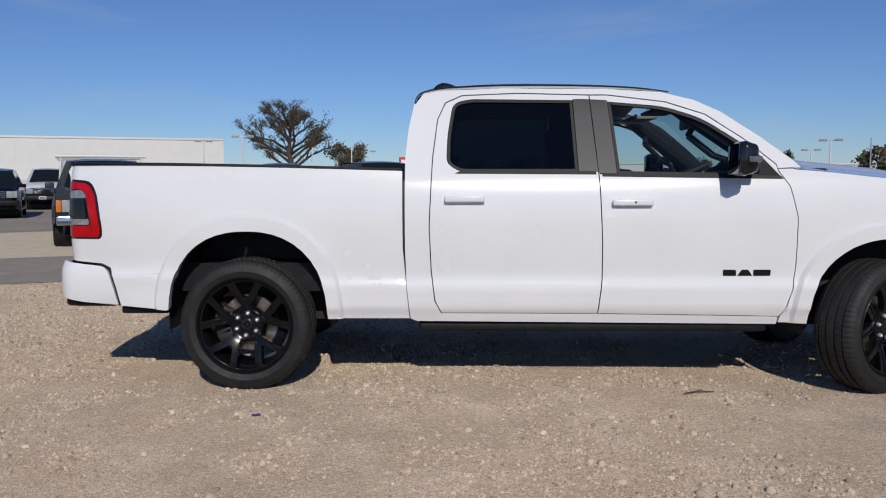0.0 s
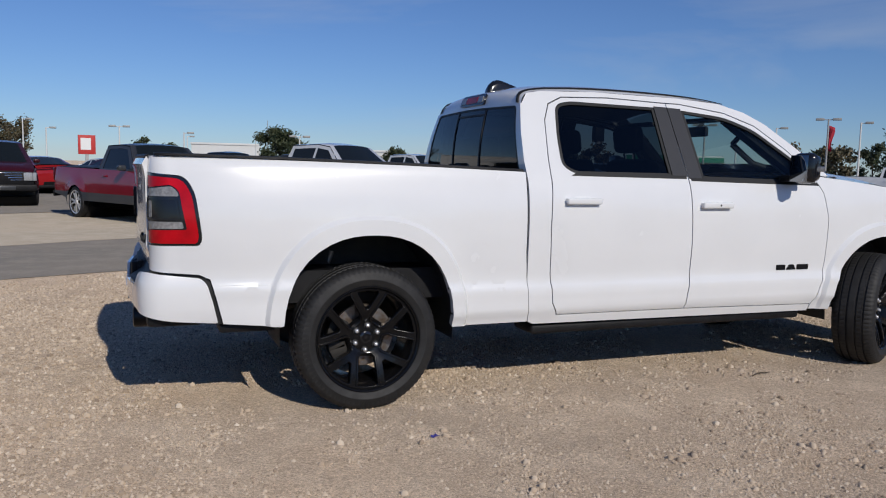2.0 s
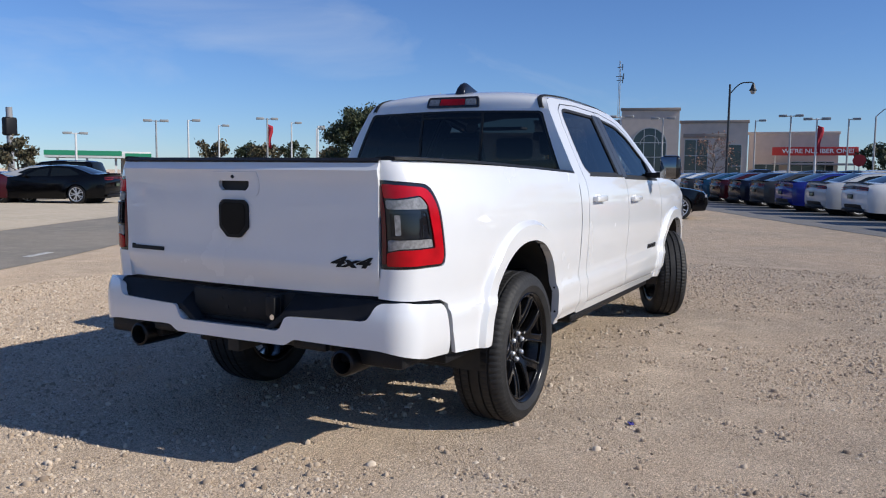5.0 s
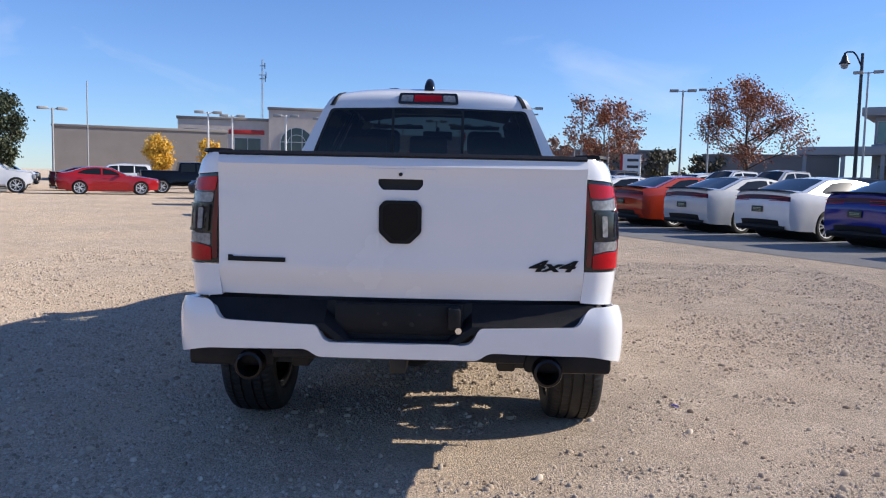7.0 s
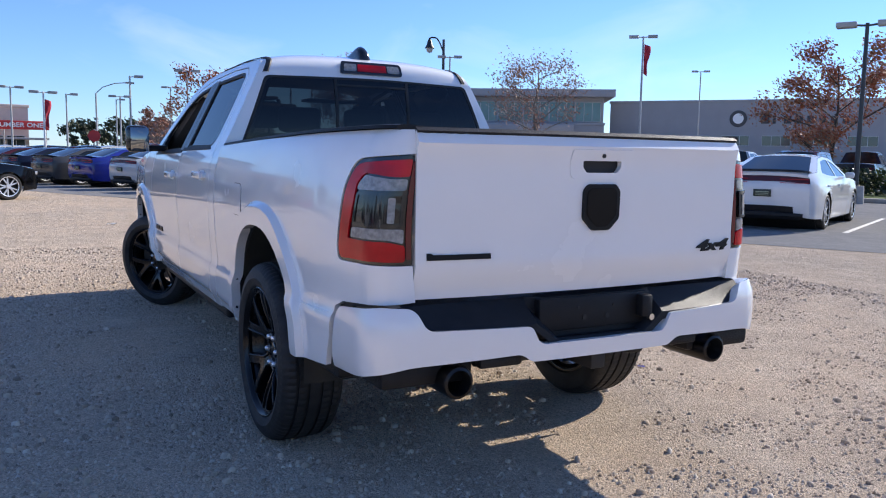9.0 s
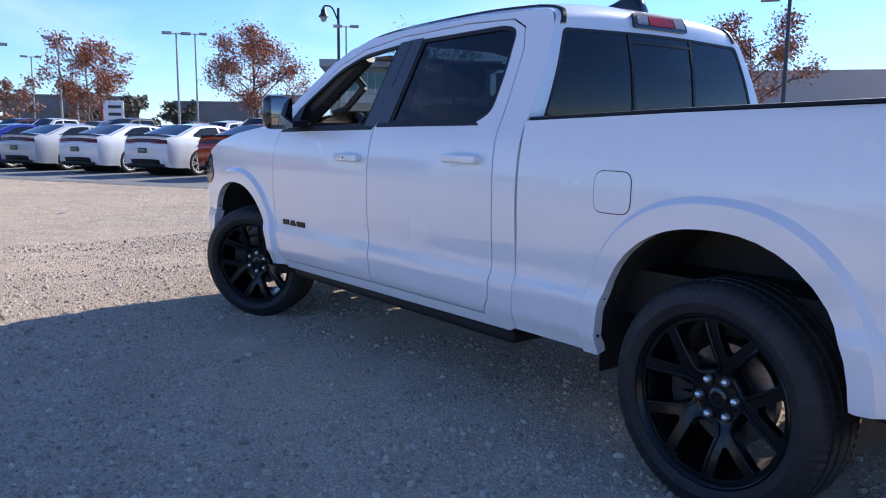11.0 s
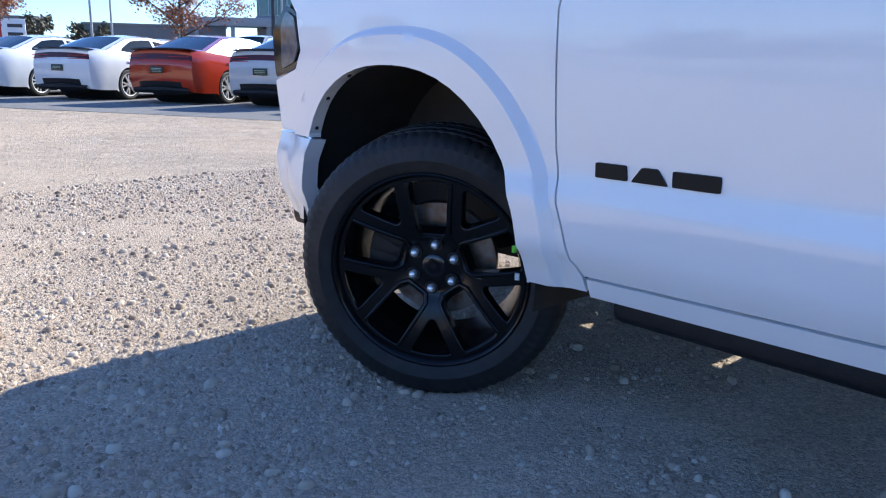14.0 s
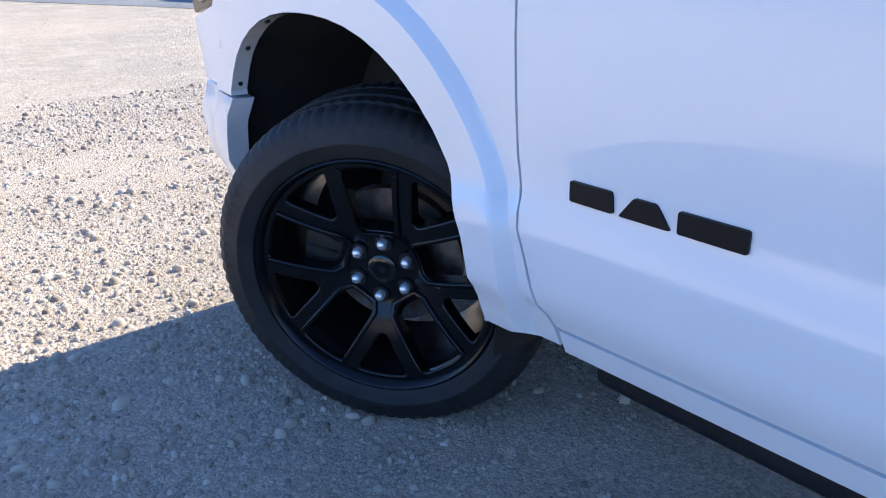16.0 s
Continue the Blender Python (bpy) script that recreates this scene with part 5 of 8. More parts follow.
        ridge = panel("spoke_ridge", lip, face, BLACK_SATIN, spokes, lift=0.007, depth=0.010, step=0.02, smooth=32)
        rb = ridge.modifiers.new("edge", "BEVEL")
        rb.width, rb.segments, rb.limit_method, rb.angle_limit = 0.004, 2, "ANGLE", radians(50)
    v, f = lathe([(0.0, 0.070), (0.030, 0.070), (0.036, 0.066), (0.038, 0.056)], 28)
    cap = mesh_object("centre_cap", v, f, BLACK_GLOSS, base, smooth=40)
    v, f = lathe([(0.012, 0.0715), (0.026, 0.0715), (0.026, 0.070)], 5)
    mesh_object("cap_emblem", v, f, BLACK_SATIN, cap, smooth=0)
    for k in range(6):
        a = radians(60 * k + 36 + spin)
        nv, nf = lathe([(0.0, 0.087), (0.007, 0.086), (0.0125, 0.081), (0.0135, 0.073), (0.0135, 0.056)], 8)
        sv, sf = lathe([(0.0135, 0.0630), (0.0205, 0.0640), (0.0215, 0.0600)], 14)
        mesh_object("lug_seat", [(p[0] + 0.070 * math.cos(a), p[1] + 0.0035, p[2] + 0.070 * math.sin(a)) for p in sv], sf, SEAL, base, smooth=40)
        mesh_object("lug_nut", [(p[0] + 0.070 * math.cos(a), p[1], p[2] + 0.070 * math.sin(a)) for p in nv], nf, LUG_CHROME, base, smooth=60)
    v, f = lathe([(0.06, -0.005), (0.06, 0.012), (0.095, 0.012), (0.100, -0.004), (0.178, -0.004), (0.178, -0.034), (0.06, -0.034)], 48)
    mesh_object("brake_disc", v, f, STEEL, base, smooth=40)
    bm = bmesh.new()
    for k in range(5):
        a = radians(-28 + 14 * k)
        box(bm, 0.115, 0.215, -0.055, 0.035, -0.03, 0.03, 0.008, m=Euler((0, -a, 0)).to_matrix().to_4x4())
    part("brake_caliper", bm, FRAME_BLACK, base)
    return base


wheel(0.0, -0.858, 0, 180)
wheel(0.0, 0.852, 0, 20)
wheel(3.90, -0.880, 27, 40, drop=0.012)
front_left = wheel(3.927, 0.806, 33, 0, camber=6.0, drop=0.047)
TAG_GREEN = surface("green_tag", (0.22, 0.75, 0.06), 0.5)
for a_, r_, c_, n_ in ((20, 0.268, TAG_GREEN, "green_tag"), (2, 0.262, SHADED_WHITE, "balance_weight")):
    bm = bmesh.new()
    box(bm, -0.007, 0.007, 0.108, 0.118, -0.010, 0.010, 0.002, m=Matrix.Translation((-r_ * math.cos(radians(a_)), 0.010, r_ * math.sin(radians(a_)))))
    part(n_, bm, c_, front_left)

# ---- parked vehicles ----
CAR_GLASS = surface("car_glass", (0.010, 0.013, 0.014), 0.05, spec=0.4)
RIM_SILVER = surface("alloy_rim", (0.74, 0.75, 0.76), 0.3, metal=0.55, rough_vary=0.08, scale=20)
PLATE_DARK = surface("dealer_plate", (0.010, 0.018, 0.011), 0.4)
PLATE_MARK = surface("plate_mark", (0.30, 0.34, 0.22), 0.5)
PLATE_WHITE = surface("white_plate", (0.6, 0.6, 0.58), 0.5)
TAIL_BAND = surface("tail_lamp_band", (0.055, 0.004, 0.007), 0.15, spec=0.3)
HEAD_GLASS = surface("headlamp_glass", (0.40, 0.41, 0.42), 0.12, coat=0.7, vary=0.4, scale=40)
GREY_TRIM = surface("dark_grey_lower_paint", (0.045, 0.047, 0.05), 0.35, coat=0.3, vary=0.2, scale=4)


def paint(name, c, rough=0.14, coat=0.5):
    return surface(name, c, rough, vary=0.08, scale=3, coat=coat, rough_vary=0.05, spec=0.35)


PAINTS = {
    "white": paint("white_car_paint", (0.66, 0.67, 0.68)), "silver": paint("silver_car_paint", (0.46, 0.47, 0.48)), "grey": paint("grey_car_paint", (0.045, 0.047, 0.05), 0.22, 0.1),
    "black": paint("black_car_paint", (0.003, 0.003, 0.0034), 0.12, 0.0), "blue": paint("blue_car_paint", (0.014, 0.022, 0.19)), "teal": paint("teal_car_paint", (0.012, 0.06, 0.12)),
    "maroon": paint("maroon_car_paint", (0.045, 0.005, 0.008), 0.2, 0.2), "orange": paint("orange_red_car_paint", (0.36, 0.035, 0.012)), "red": paint("red_car_paint", (0.34, 0.012, 0.016)), "wine": paint("wine_red_car_paint", (0.24, 0.012, 0.022)), "navy": paint("navy_car_paint", (0.007, 0.009, 0.022), 0.18, 0.1),
}
# top line: (x, z, half width, what the stretch that follows is: paint, glass, black or lamp)
SEDAN = dict(corner=(0.11, 0.26), bow=(0.10, 0.16), axle=3.05, r=0.355, width=0.94, tyre=0.24,
    top=[(3.90, 0.26, 0.74, "k"), (3.98, 0.46, 0.78, "k"), (3.96, 0.66, 0.80, "p"), (3.80, 0.82, 0.84, "p"), (3.4, 0.91, 0.88, "p"), (2.85, 0.975, 0.88, "p"), (2.36, 1.03, 0.86, "g"), (1.62, 1.38, 0.66, "p"), (1.25, 1.44, 0.66, "p"), (0.8, 1.46, 0.63, "p"), (0.25, 1.415, 0.63, "g"), (-0.58, 1.135, 0.80, "p"), (-0.85, 1.125, 0.80, "p"), (-1.03, 1.12, 0.80, "p"), (-1.075, 1.075, 0.81, "p"), (-1.06, 1.022, 0.83, "l"), (-1.075, 0.912, 0.85, "p"), (-1.10, 0.875, 0.85, "p"), (-1.105, 0.78, 0.85, "p"), (-1.10, 0.60, 0.85, "p"), (-1.09, 0.45, 0.84, "k"), (-1.02, 0.26, 0.80, "k"), (-0.9, 0.24, 0.8, "k")],
    side=[(-1.02, 0.262), (-0.80, 0.24), (-0.43, 0.23), ("arch", 0.0), (0.43, 0.20), (2.62, 0.20), ("arch", 3.05), (3.48, 0.24), (3.90, 0.262), (3.98, 0.46), (3.96, 0.66), (3.80, 0.818), (3.4, 0.905), (2.85, 0.97), (2.36, 1.01), (1.0, 1.02), (0.2, 1.05), (-0.3, 1.10), (-0.58, 1.13), (-0.85, 1.122), (-1.03, 1.116), (-1.075, 1.073), (-1.06, 1.02), (-1.075, 0.912), (-1.10, 0.875), (-1.105, 0.78), (-1.10, 0.60), (-1.09, 0.45)],
    green=[(2.36, 1.01), (1.62, 1.37), (1.25, 1.43), (0.8, 1.45), (0.25, 1.405), (-0.58, 1.125), (-0.3, 1.08), (0.2, 1.04), (1.0, 1.01)],
    panes=[[(2.10, 1.045), (1.58, 1.30), (1.22, 1.37), (1.13, 1.38), (1.13, 1.045)], [(1.05, 1.045), (1.05, 1.385), (0.78, 1.39), (0.36, 1.35), (-0.02, 1.19), (-0.10, 1.12), (0.3, 1.075)]], belt=1.0, slope=0.62)
SUV = dict(corner=(0.12, 0.22), bow=(0.07, 0.14), axle=2.9, r=0.37, width=0.95, tyre=0.25,
    top=[(3.70, 0.30, 0.76, "k"), (3.80, 0.55, 0.80, "k"), (3.78, 0.85, 0.82, "p"), (3.60, 1.02, 0.85, "p"), (2.6, 1.12, 0.88, "g"), (1.85, 1.66, 0.68, "p"), (1.0, 1.75, 0.66, "p"), (-0.55, 1.72, 0.66, "p"), (-0.78, 1.66, 0.68, "g"), (-0.93, 1.16, 0.82, "p"), (-0.97, 1.12, 0.84, "l"), (-0.98, 0.98, 0.85, "p"), (-1.0, 0.60, 0.85, "k"), (-0.92, 0.32, 0.78, "k")],
    side=[(-0.90, 0.34), (-0.46, 0.30), ("arch", 0.0), (0.46, 0.26), (2.46, 0.26), ("arch", 2.9), (3.36, 0.30), (3.66, 0.34), (3.76, 0.55), (3.74, 0.85), (3.56, 1.0), (2.6, 1.09), (1.0, 1.11), (-0.90, 1.13), (-0.95, 0.9), (-0.95, 0.6)],
    green=[(2.6, 1.09), (1.85, 1.65), (1.0, 1.735), (-0.55, 1.70), (-0.76, 1.64), (-0.90, 1.12), (1.0, 1.10)],
    panes=[[(2.30, 1.14), (1.82, 1.58), (1.30, 1.63), (1.30, 1.14)], [(1.22, 1.14), (1.22, 1.635), (0.30, 1.64), (0.30, 1.14)], [(0.22, 1.14), (0.22, 1.635), (-0.50, 1.60), (-0.66, 1.30), (-0.60, 1.15)]], belt=1.08, slope=0.42)
PICKUP = dict(corner=(0.03, 0.14), bow=(0.03, 0.10), axle=3.65, r=0.40, width=0.98, tyre=0.27,
    top=[(4.42, 0.42, 0.80, "k"), (4.52, 0.60, 0.86, "k"), (4.50, 0.98, 0.86, "p"), (4.36, 1.10, 0.88, "p"), (3.2, 1.24, 0.90, "g"), (2.45, 1.82, 0.68, "p"), (2.0, 1.88, 0.66, "p"), (1.05, 1.85, 0.66, "g"), (0.92, 1.32, 0.82, "k"), (-1.10, 1.32, 0.86, "p"), (-1.16, 1.30, 0.90, "p"), (-1.16, 0.74, 0.90, "k"), (-1.26, 0.72, 0.88, "k"), (-1.24, 0.50, 0.86, "k")],
    side=[(-1.14, 0.60), (-0.52, 0.50), ("arch", 0.0), (0.52, 0.44), (3.14, 0.42), ("arch", 3.65), (4.18, 0.48), (4.40, 0.50), (4.46, 0.60), (4.46, 0.97), (4.34, 1.08), (3.2, 1.21), (2.2, 1.27), (0.95, 1.27), (0.92, 1.33), (-1.14, 1.34)],
    green=[(3.2, 1.21), (2.45, 1.80), (2.0, 1.86), (1.05, 1.83), (0.94, 1.28), (2.2, 1.26)],
    panes=[[(2.92, 1.30), (2.42, 1.73), (2.02, 1.78), (2.02, 1.30)], [(1.94, 1.30), (1.94, 1.785), (1.14, 1.76), (1.10, 1.30)]], belt=1.25, slope=0.42)
OLD_PICKUP = dict(corner=(0.02, 0.05), bow=(0.02, 0.04), axle=3.35, r=0.37, width=0.97, tyre=0.22,
    top=[(4.22, 0.46, 0.86, "k"), (4.24, 0.66, 0.90, "k"), (4.20, 1.02, 0.90, "p"), (4.12, 1.08, 0.90, "p"), (2.72, 1.16, 0.90, "g"), (2.18, 1.70, 0.72, "p"), (1.8, 1.74, 0.70, "p"), (1.18, 1.72, 0.70, "g"), (1.08, 1.20, 0.84, "k"), (-1.12, 1.20, 0.88, "p"), (-1.16, 1.18, 0.90, "p"), (-1.16, 0.66, 0.90, "k"), (-1.26, 0.62, 0.88, "k"), (-1.24, 0.46, 0.86, "k")],
    side=[(-1.14, 0.56), (-0.48, 0.46), ("arch", 0.0), (0.48, 0.42), (2.88, 0.42), ("arch", 3.35), (3.84, 0.46), (4.14, 0.50), (4.18, 0.66), (4.18, 1.02), (4.10, 1.06), (2.72, 1.14), (1.08, 1.17), (-1.14, 1.20)],
    green=[(2.72, 1.14), (2.18, 1.685), (1.8, 1.72), (1.18, 1.70), (1.10, 1.17)],
    panes=[[(2.50, 1.19), (2.12, 1.62), (1.86, 1.65), (1.30, 1.64), (1.26, 1.19)]], belt=1.15, slope=0.36)


def join(into, verts, faces, mat):
    base = len(into[0])
    into[0].extend(verts)
    into[1].extend(tuple(base + i for i in f) for f in faces)
    into[2].extend([mat] * len(faces))


def car_wheel(spec, x, y, parent, rim_mat):
    out = 1 if y > 0 else -1
    r, hw = spec["r"], spec["tyre"] / 2
    base = new("wheel")
    base.parent = parent
    base.matrix_basis = pose(x, y, r, 0, 0, 0 if out > 0 else 180)
    key = (r, hw)
    if key not in WHEEL_MESH:
        v, f = lathe([(r * 0.75, -hw), (r * 0.92, -hw), (r, -hw * 0.75), (r, hw * 0.75), (r * 0.92, hw), (r * 0.77, hw), (r * 0.75, hw * 0.85)], 36)
        t = mesh_object("tyre", v, f, RUBBER, base)
        rv, rf = [], []
        v, f = lathe([(r * 0.75, hw * 0.86), (r * 0.77, hw * 1.0), (r * 0.70, hw * 0.94), (r * 0.67, hw * 0.1), (0.001, hw * 0.1)], 36)
        rv, rf, rm = [], [], []
        join((rv, rf, rm), v, f[:], 0)
        for i in range(len(rf)):
            rm[i] = 1 if i % 4 >= 2 else 0
        for k in range(5):
            for d in (-1, 1):
                a = 2 * math.pi * k / 5
                p0, p1 = a + d * 0.16, a + d * 0.24
                q = []
                for rr, ang, w in ((0.05, a, 0.020), (r * 0.72, p1, 0.015)):
                    c, s = math.cos(ang), math.sin(ang)
                    q += [(rr * c - w * s, hw * 0.82, rr * s + w * c), (rr * c + w * s, hw * 0.82, rr * s - w * c)]
                q2 = [(p[0], hw * 0.55, p[2]) for p in q]
                join((rv, rf, rm), q + q2, [(0, 1, 3, 2), (4, 6, 7, 5), (0, 2, 6, 4), (1, 5, 7, 3), (0, 4, 5, 1), (2, 3, 7, 6)], 0)
        v, f = lathe([(0.001, hw * 0.9), (0.06, hw * 0.88), (0.07, hw * 0.6)], 16)
        join((rv, rf, rm), v, f, 0)
        rim = mesh_object("rim", rv, rf, None, base, mats=[rim_mat, FRAME_BLACK], face_mats=rm, smooth=40)
        WHEEL_MESH[key] = (t.data, rim.data)
    else:
        for n, me in zip(("tyre", "rim"), WHEEL_MESH[key]):
            o = new(n, me)
            o.parent = base


WHEEL_MESH = {}


def vehicle(name, spec, color, label, category, extras=None, lower=None, side_color=None):
    """A parked vehicle whose rear axle stands over its own origin, nose along +x."""
    car = thing(name, Matrix(), label, category)
    W, slope, belt = spec["width"], spec["slope"], spec["belt"]
    tail_in, nose_in = spec["corner"]
    xs = [p[0] for p in spec["top"]]
    x0, x1 = min(xs), max(xs)

    def width(x, z):
        w = W - nose_in * max(0.0, (x - x1 + 0.8) / 0.8) ** 2.4 - tail_in * max(0.0, (x0 + 0.62 - x) / 0.62) ** 2.4
        if z < 0.45:
            w -= 0.10 * (0.45 - z)
        if z > 0.75:
            w -= 0.16 * (min(z, belt) - 0.75) ** 1.3
        if z > belt:
            w -= slope * (z - belt)
        for ax in (0.0, spec["axle"]):
            d = math.hypot(x - ax, z - spec["r"]) / (spec["r"] + 0.05)
            if d < 1.45 and z < belt:
                w += 0.026 * min(1.0, (1.45 - d) / 0.3)
        return w

    outline = []
    for p in spec["side"]:
        if p[0] == "arch":
            R = spec["r"] + 0.04
            outline += [(p[1] + R * math.cos(a), spec["r"] + R * math.sin(a)) for a in (radians(205 - 230 * k / 14) for k in range(15))]
        else:
            outline.append(p)
    upper, lowest = PAINTS[color], PAINTS[side_color or color]
    for s in (-1, 1):
        uv, faces = sheet(outline, (), 0.12)
        low = [1 if lower and sum(uv[i][1] for i in f) / 3 < lower else 0 for f in faces]
        mesh_object("side_panel", [(u, s * width(u, z), z) for u, z in uv], [f if s < 0 else f[::-1] for f in faces], None, car, mats=[lowest, GREY_TRIM], face_mats=low, smooth=50)
        uv, faces = sheet(spec["green"], spec["panes"], 0.2)
        mesh_object("window_frame", [(u, s * width(u, z), z) for u, z in uv], [f if s < 0 else f[::-1] for f in faces], upper, car, smooth=50)
        for pane in spec["panes"]:
            uv, faces = sheet(pane, (), 0.25)
            mesh_object("side_window", [(u, s * (width(u, z) - 0.008), z) for u, z in uv], [f if s < 0 else f[::-1] for f in faces], CAR_GLASS, car)
            hx = min(q[0] for q in pane) + 0.16
            bm = bmesh.new()
            hw = width(hx, belt - 0.13)
            box(bm, hx - 0.10, hx + 0.10, s * (hw - 0.01), s * (hw + 0.03), belt - 0.15, belt - 0.115, 0.008)
            part("door_handle", bm, lowest, car)
    # one skin over nose, bonnet, roof and tail, open where glass and lamps sit
    N = 12
    grid, faces, mats_ = [], [], []
    for x, z, w, k in spec["top"]:
        for j in range(N + 1):
            v = -1 + 2 * j / N
            crown = 0.045 * (1 - abs(v) ** 2.5)
            bow = (spec["bow"][1] if x > x1 - 0.5 else -spec["bow"][0] if x < x0 + 0.25 else 0.0) * (1 - v * v)
            grid.append((x + bow, v * width(x, z), z + crown))
    for i, (x, z, w, k) in enumerate(spec["top"][:-1]):
        o = i * (N + 1)
        cells = [(o + j, o + j + 1, o + N + 2 + j, o + N + 1 + j) for j in range(N)]
        if k in "gl":
            e = 1 if k == "g" else 0
            n0 = "windscreen" if x > spec["axle"] / 2 else "rear_window"
            used = cells[e:N - e]
            ids = sorted({q for f in used for q in f})
            drop = 0.012 if k == "l" else 0.0
            mesh_object(n0 if k == "g" else "tail_lamp", [(grid[q][0] + drop, grid[q][1], grid[q][2]) for q in ids], [tuple(ids.index(q) for q in f) for f in used], CAR_GLASS if k == "g" else TAIL_BAND, car)
            cells = cells[:e] + cells[N - e:]
        for j, f in enumerate(cells):
            dark = k == "k" and (x > 0 or spec["axle"] > 3.2 or 2 <= j < N - 2)
            faces.append(f)
            mats_.append(1 if dark else 0)
    mesh_object("body", grid, faces, None, car, mats=[upper, BLACK_PLASTIC], face_mats=mats_, smooth=42)
    mesh_object("underbody", [(x0 + 0.2, -W * 0.8, 0.28), (x1 - 0.2, -W * 0.8, 0.28), (x1 - 0.2, W * 0.8, 0.28), (x0 + 0.2, W * 0.8, 0.28)], [(0, 3, 2, 1)], BLACK_PLASTIC, car)
    for x in (0.0, spec["axle"]):
        bm = bmesh.new()
        R = spec["r"] + 0.05
        tube(bm, (x, -W * 0.86, spec["r"]), (x, W * 0.86, spec["r"]), R, seg=24)
        part("wheel_well", bm, SEAL, car)
        for s in (-1, 1):
            car_wheel(spec, x, s * (W - spec["tyre"] / 2 + 0.012), car, RIM_SILVER)
    for s in (-1, 1):
        bm = bmesh.new()
        mx = [p[0] for p in spec["panes"][0]][0] - 0.12
        box(bm, mx - 0.07, mx + 0.07, s * (W - 0.02), s * (W + 0.16), belt + 0.0, belt + 0.13, 0.04, seg=3)
        part("door_mirror", bm, upper, car)
    if extras:
        extras(car, spec, width, x0, x1, upper)
    return car


SEDAN_LAMP = surface("red_lamp_strip", (0.42, 0.012, 0.018), 0.2)


def sedan_extras(car, spec, width, x0, x1, paint_):
    bm = bmesh.new()
    box(bm, x0 - 0.128, x0 - 0.108, -0.165, 0.165, 0.66, 0.80, 0.004)
    plate = part("licence_plate", bm, PLATE_DARK, car)
    for z, h in ((0.752, 0.016), (0.722, 0.012), (0.690, 0.008)):
        bm = bmesh.new()
        box(bm, x0 - 0.131, x0 - 0.127, -0.12, 0.12, z - h / 2, z + h / 2)
        part("plate_bar", bm, PLATE_MARK, plate)
    verts, faces = [], []
    for j in range(13):
        v = -1 + j / 6
        x = x0 + 0.06 - 0.09 * (1 - v * v)
        for dx, dz in ((-0.055, 0.040), (-0.05, 0.055), (0.16, 0.012), (0.16, -0.012), (-0.02, 0.005)):
            verts.append((x + dx, v * 0.80, 1.135 + dz * (1 - 0.5 * v ** 4)))
    for j in range(12):
        for k in range(5):
            faces.append((5 * j + k, 5 * j + (k + 1) % 5, 5 * j + 5 + (k + 1) % 5, 5 * j + 5 + k))
    faces += [tuple(range(5)), tuple(range(60, 65))]
    mesh_object("spoiler", verts, faces, BLACK_GLOSS, car, smooth=30)
    # black valance across the lower tail, and a bright rim round the lamp band
    verts, faces = [], []
    for j in range(13):
        v = -0.86 + 1.72 * j / 12
        x = x0 + 0.012 - 0.10 * (1 - v * v)
        verts += [(x + 0.03, v * 0.86, 0.235), (x - 0.012, v * 0.86, 0.30), (x - 0.008, v * 0.86, 0.375 - 0.05 * abs(v)), (x + 0.02, v * 0.86, 0.39 - 0.05 * abs(v))]
    for j in range(12):
        for k in range(3):
            faces.append((4 * j + k, 4 * j + 4 + k, 4 * j + 5 + k, 4 * j + 1 + k))
    mesh_object("lower_valance", verts, faces, BLACK_PLASTIC, car, smooth=30)
    for s in (-1, 1):
        bm = bmesh.new()
        for k in range(4):
            v0, v1 = 0.30 + 0.125 * k, 0.30 + 0.125 * (k + 1)
            xa, xb = x0 + 0.018 - 0.085 * (1 - v0 * v0), x0 + 0.018 - 0.085 * (1 - v1 * v1)
            for z in (1.004, 0.932):
                tube(bm, (xa - 0.012, s * v0, z), (xb - 0.012, s * v1, z), 0.007, seg=5)
        part("lamp_strip", bm, SEDAN_LAMP, car)
    for s in (-1, 1):
        bm = bmesh.new()
        box(bm, x1 - 0.30, x1 - 0.04, s * 0.50, s * 0.76, 0.66, 0.76, 0.03)
        part("headlamp", bm, HEAD_GLASS, car)
        bm = bmesh.new()
        tube(bm, (x0 + 0.15, s * 0.50, 0.30), (x0 - 0.03, s * 0.50, 0.30), 0.04, seg=12)
        part("exhaust_tip", bm, DARK_CHROME, car)
        bm = bmesh.new()
        box(bm, 0.46, 2.60, s * 0.84, s * 0.90, 0.17, 0.23, 0.012)
        part("side_skirt", bm, BLACK_PLASTIC, car)


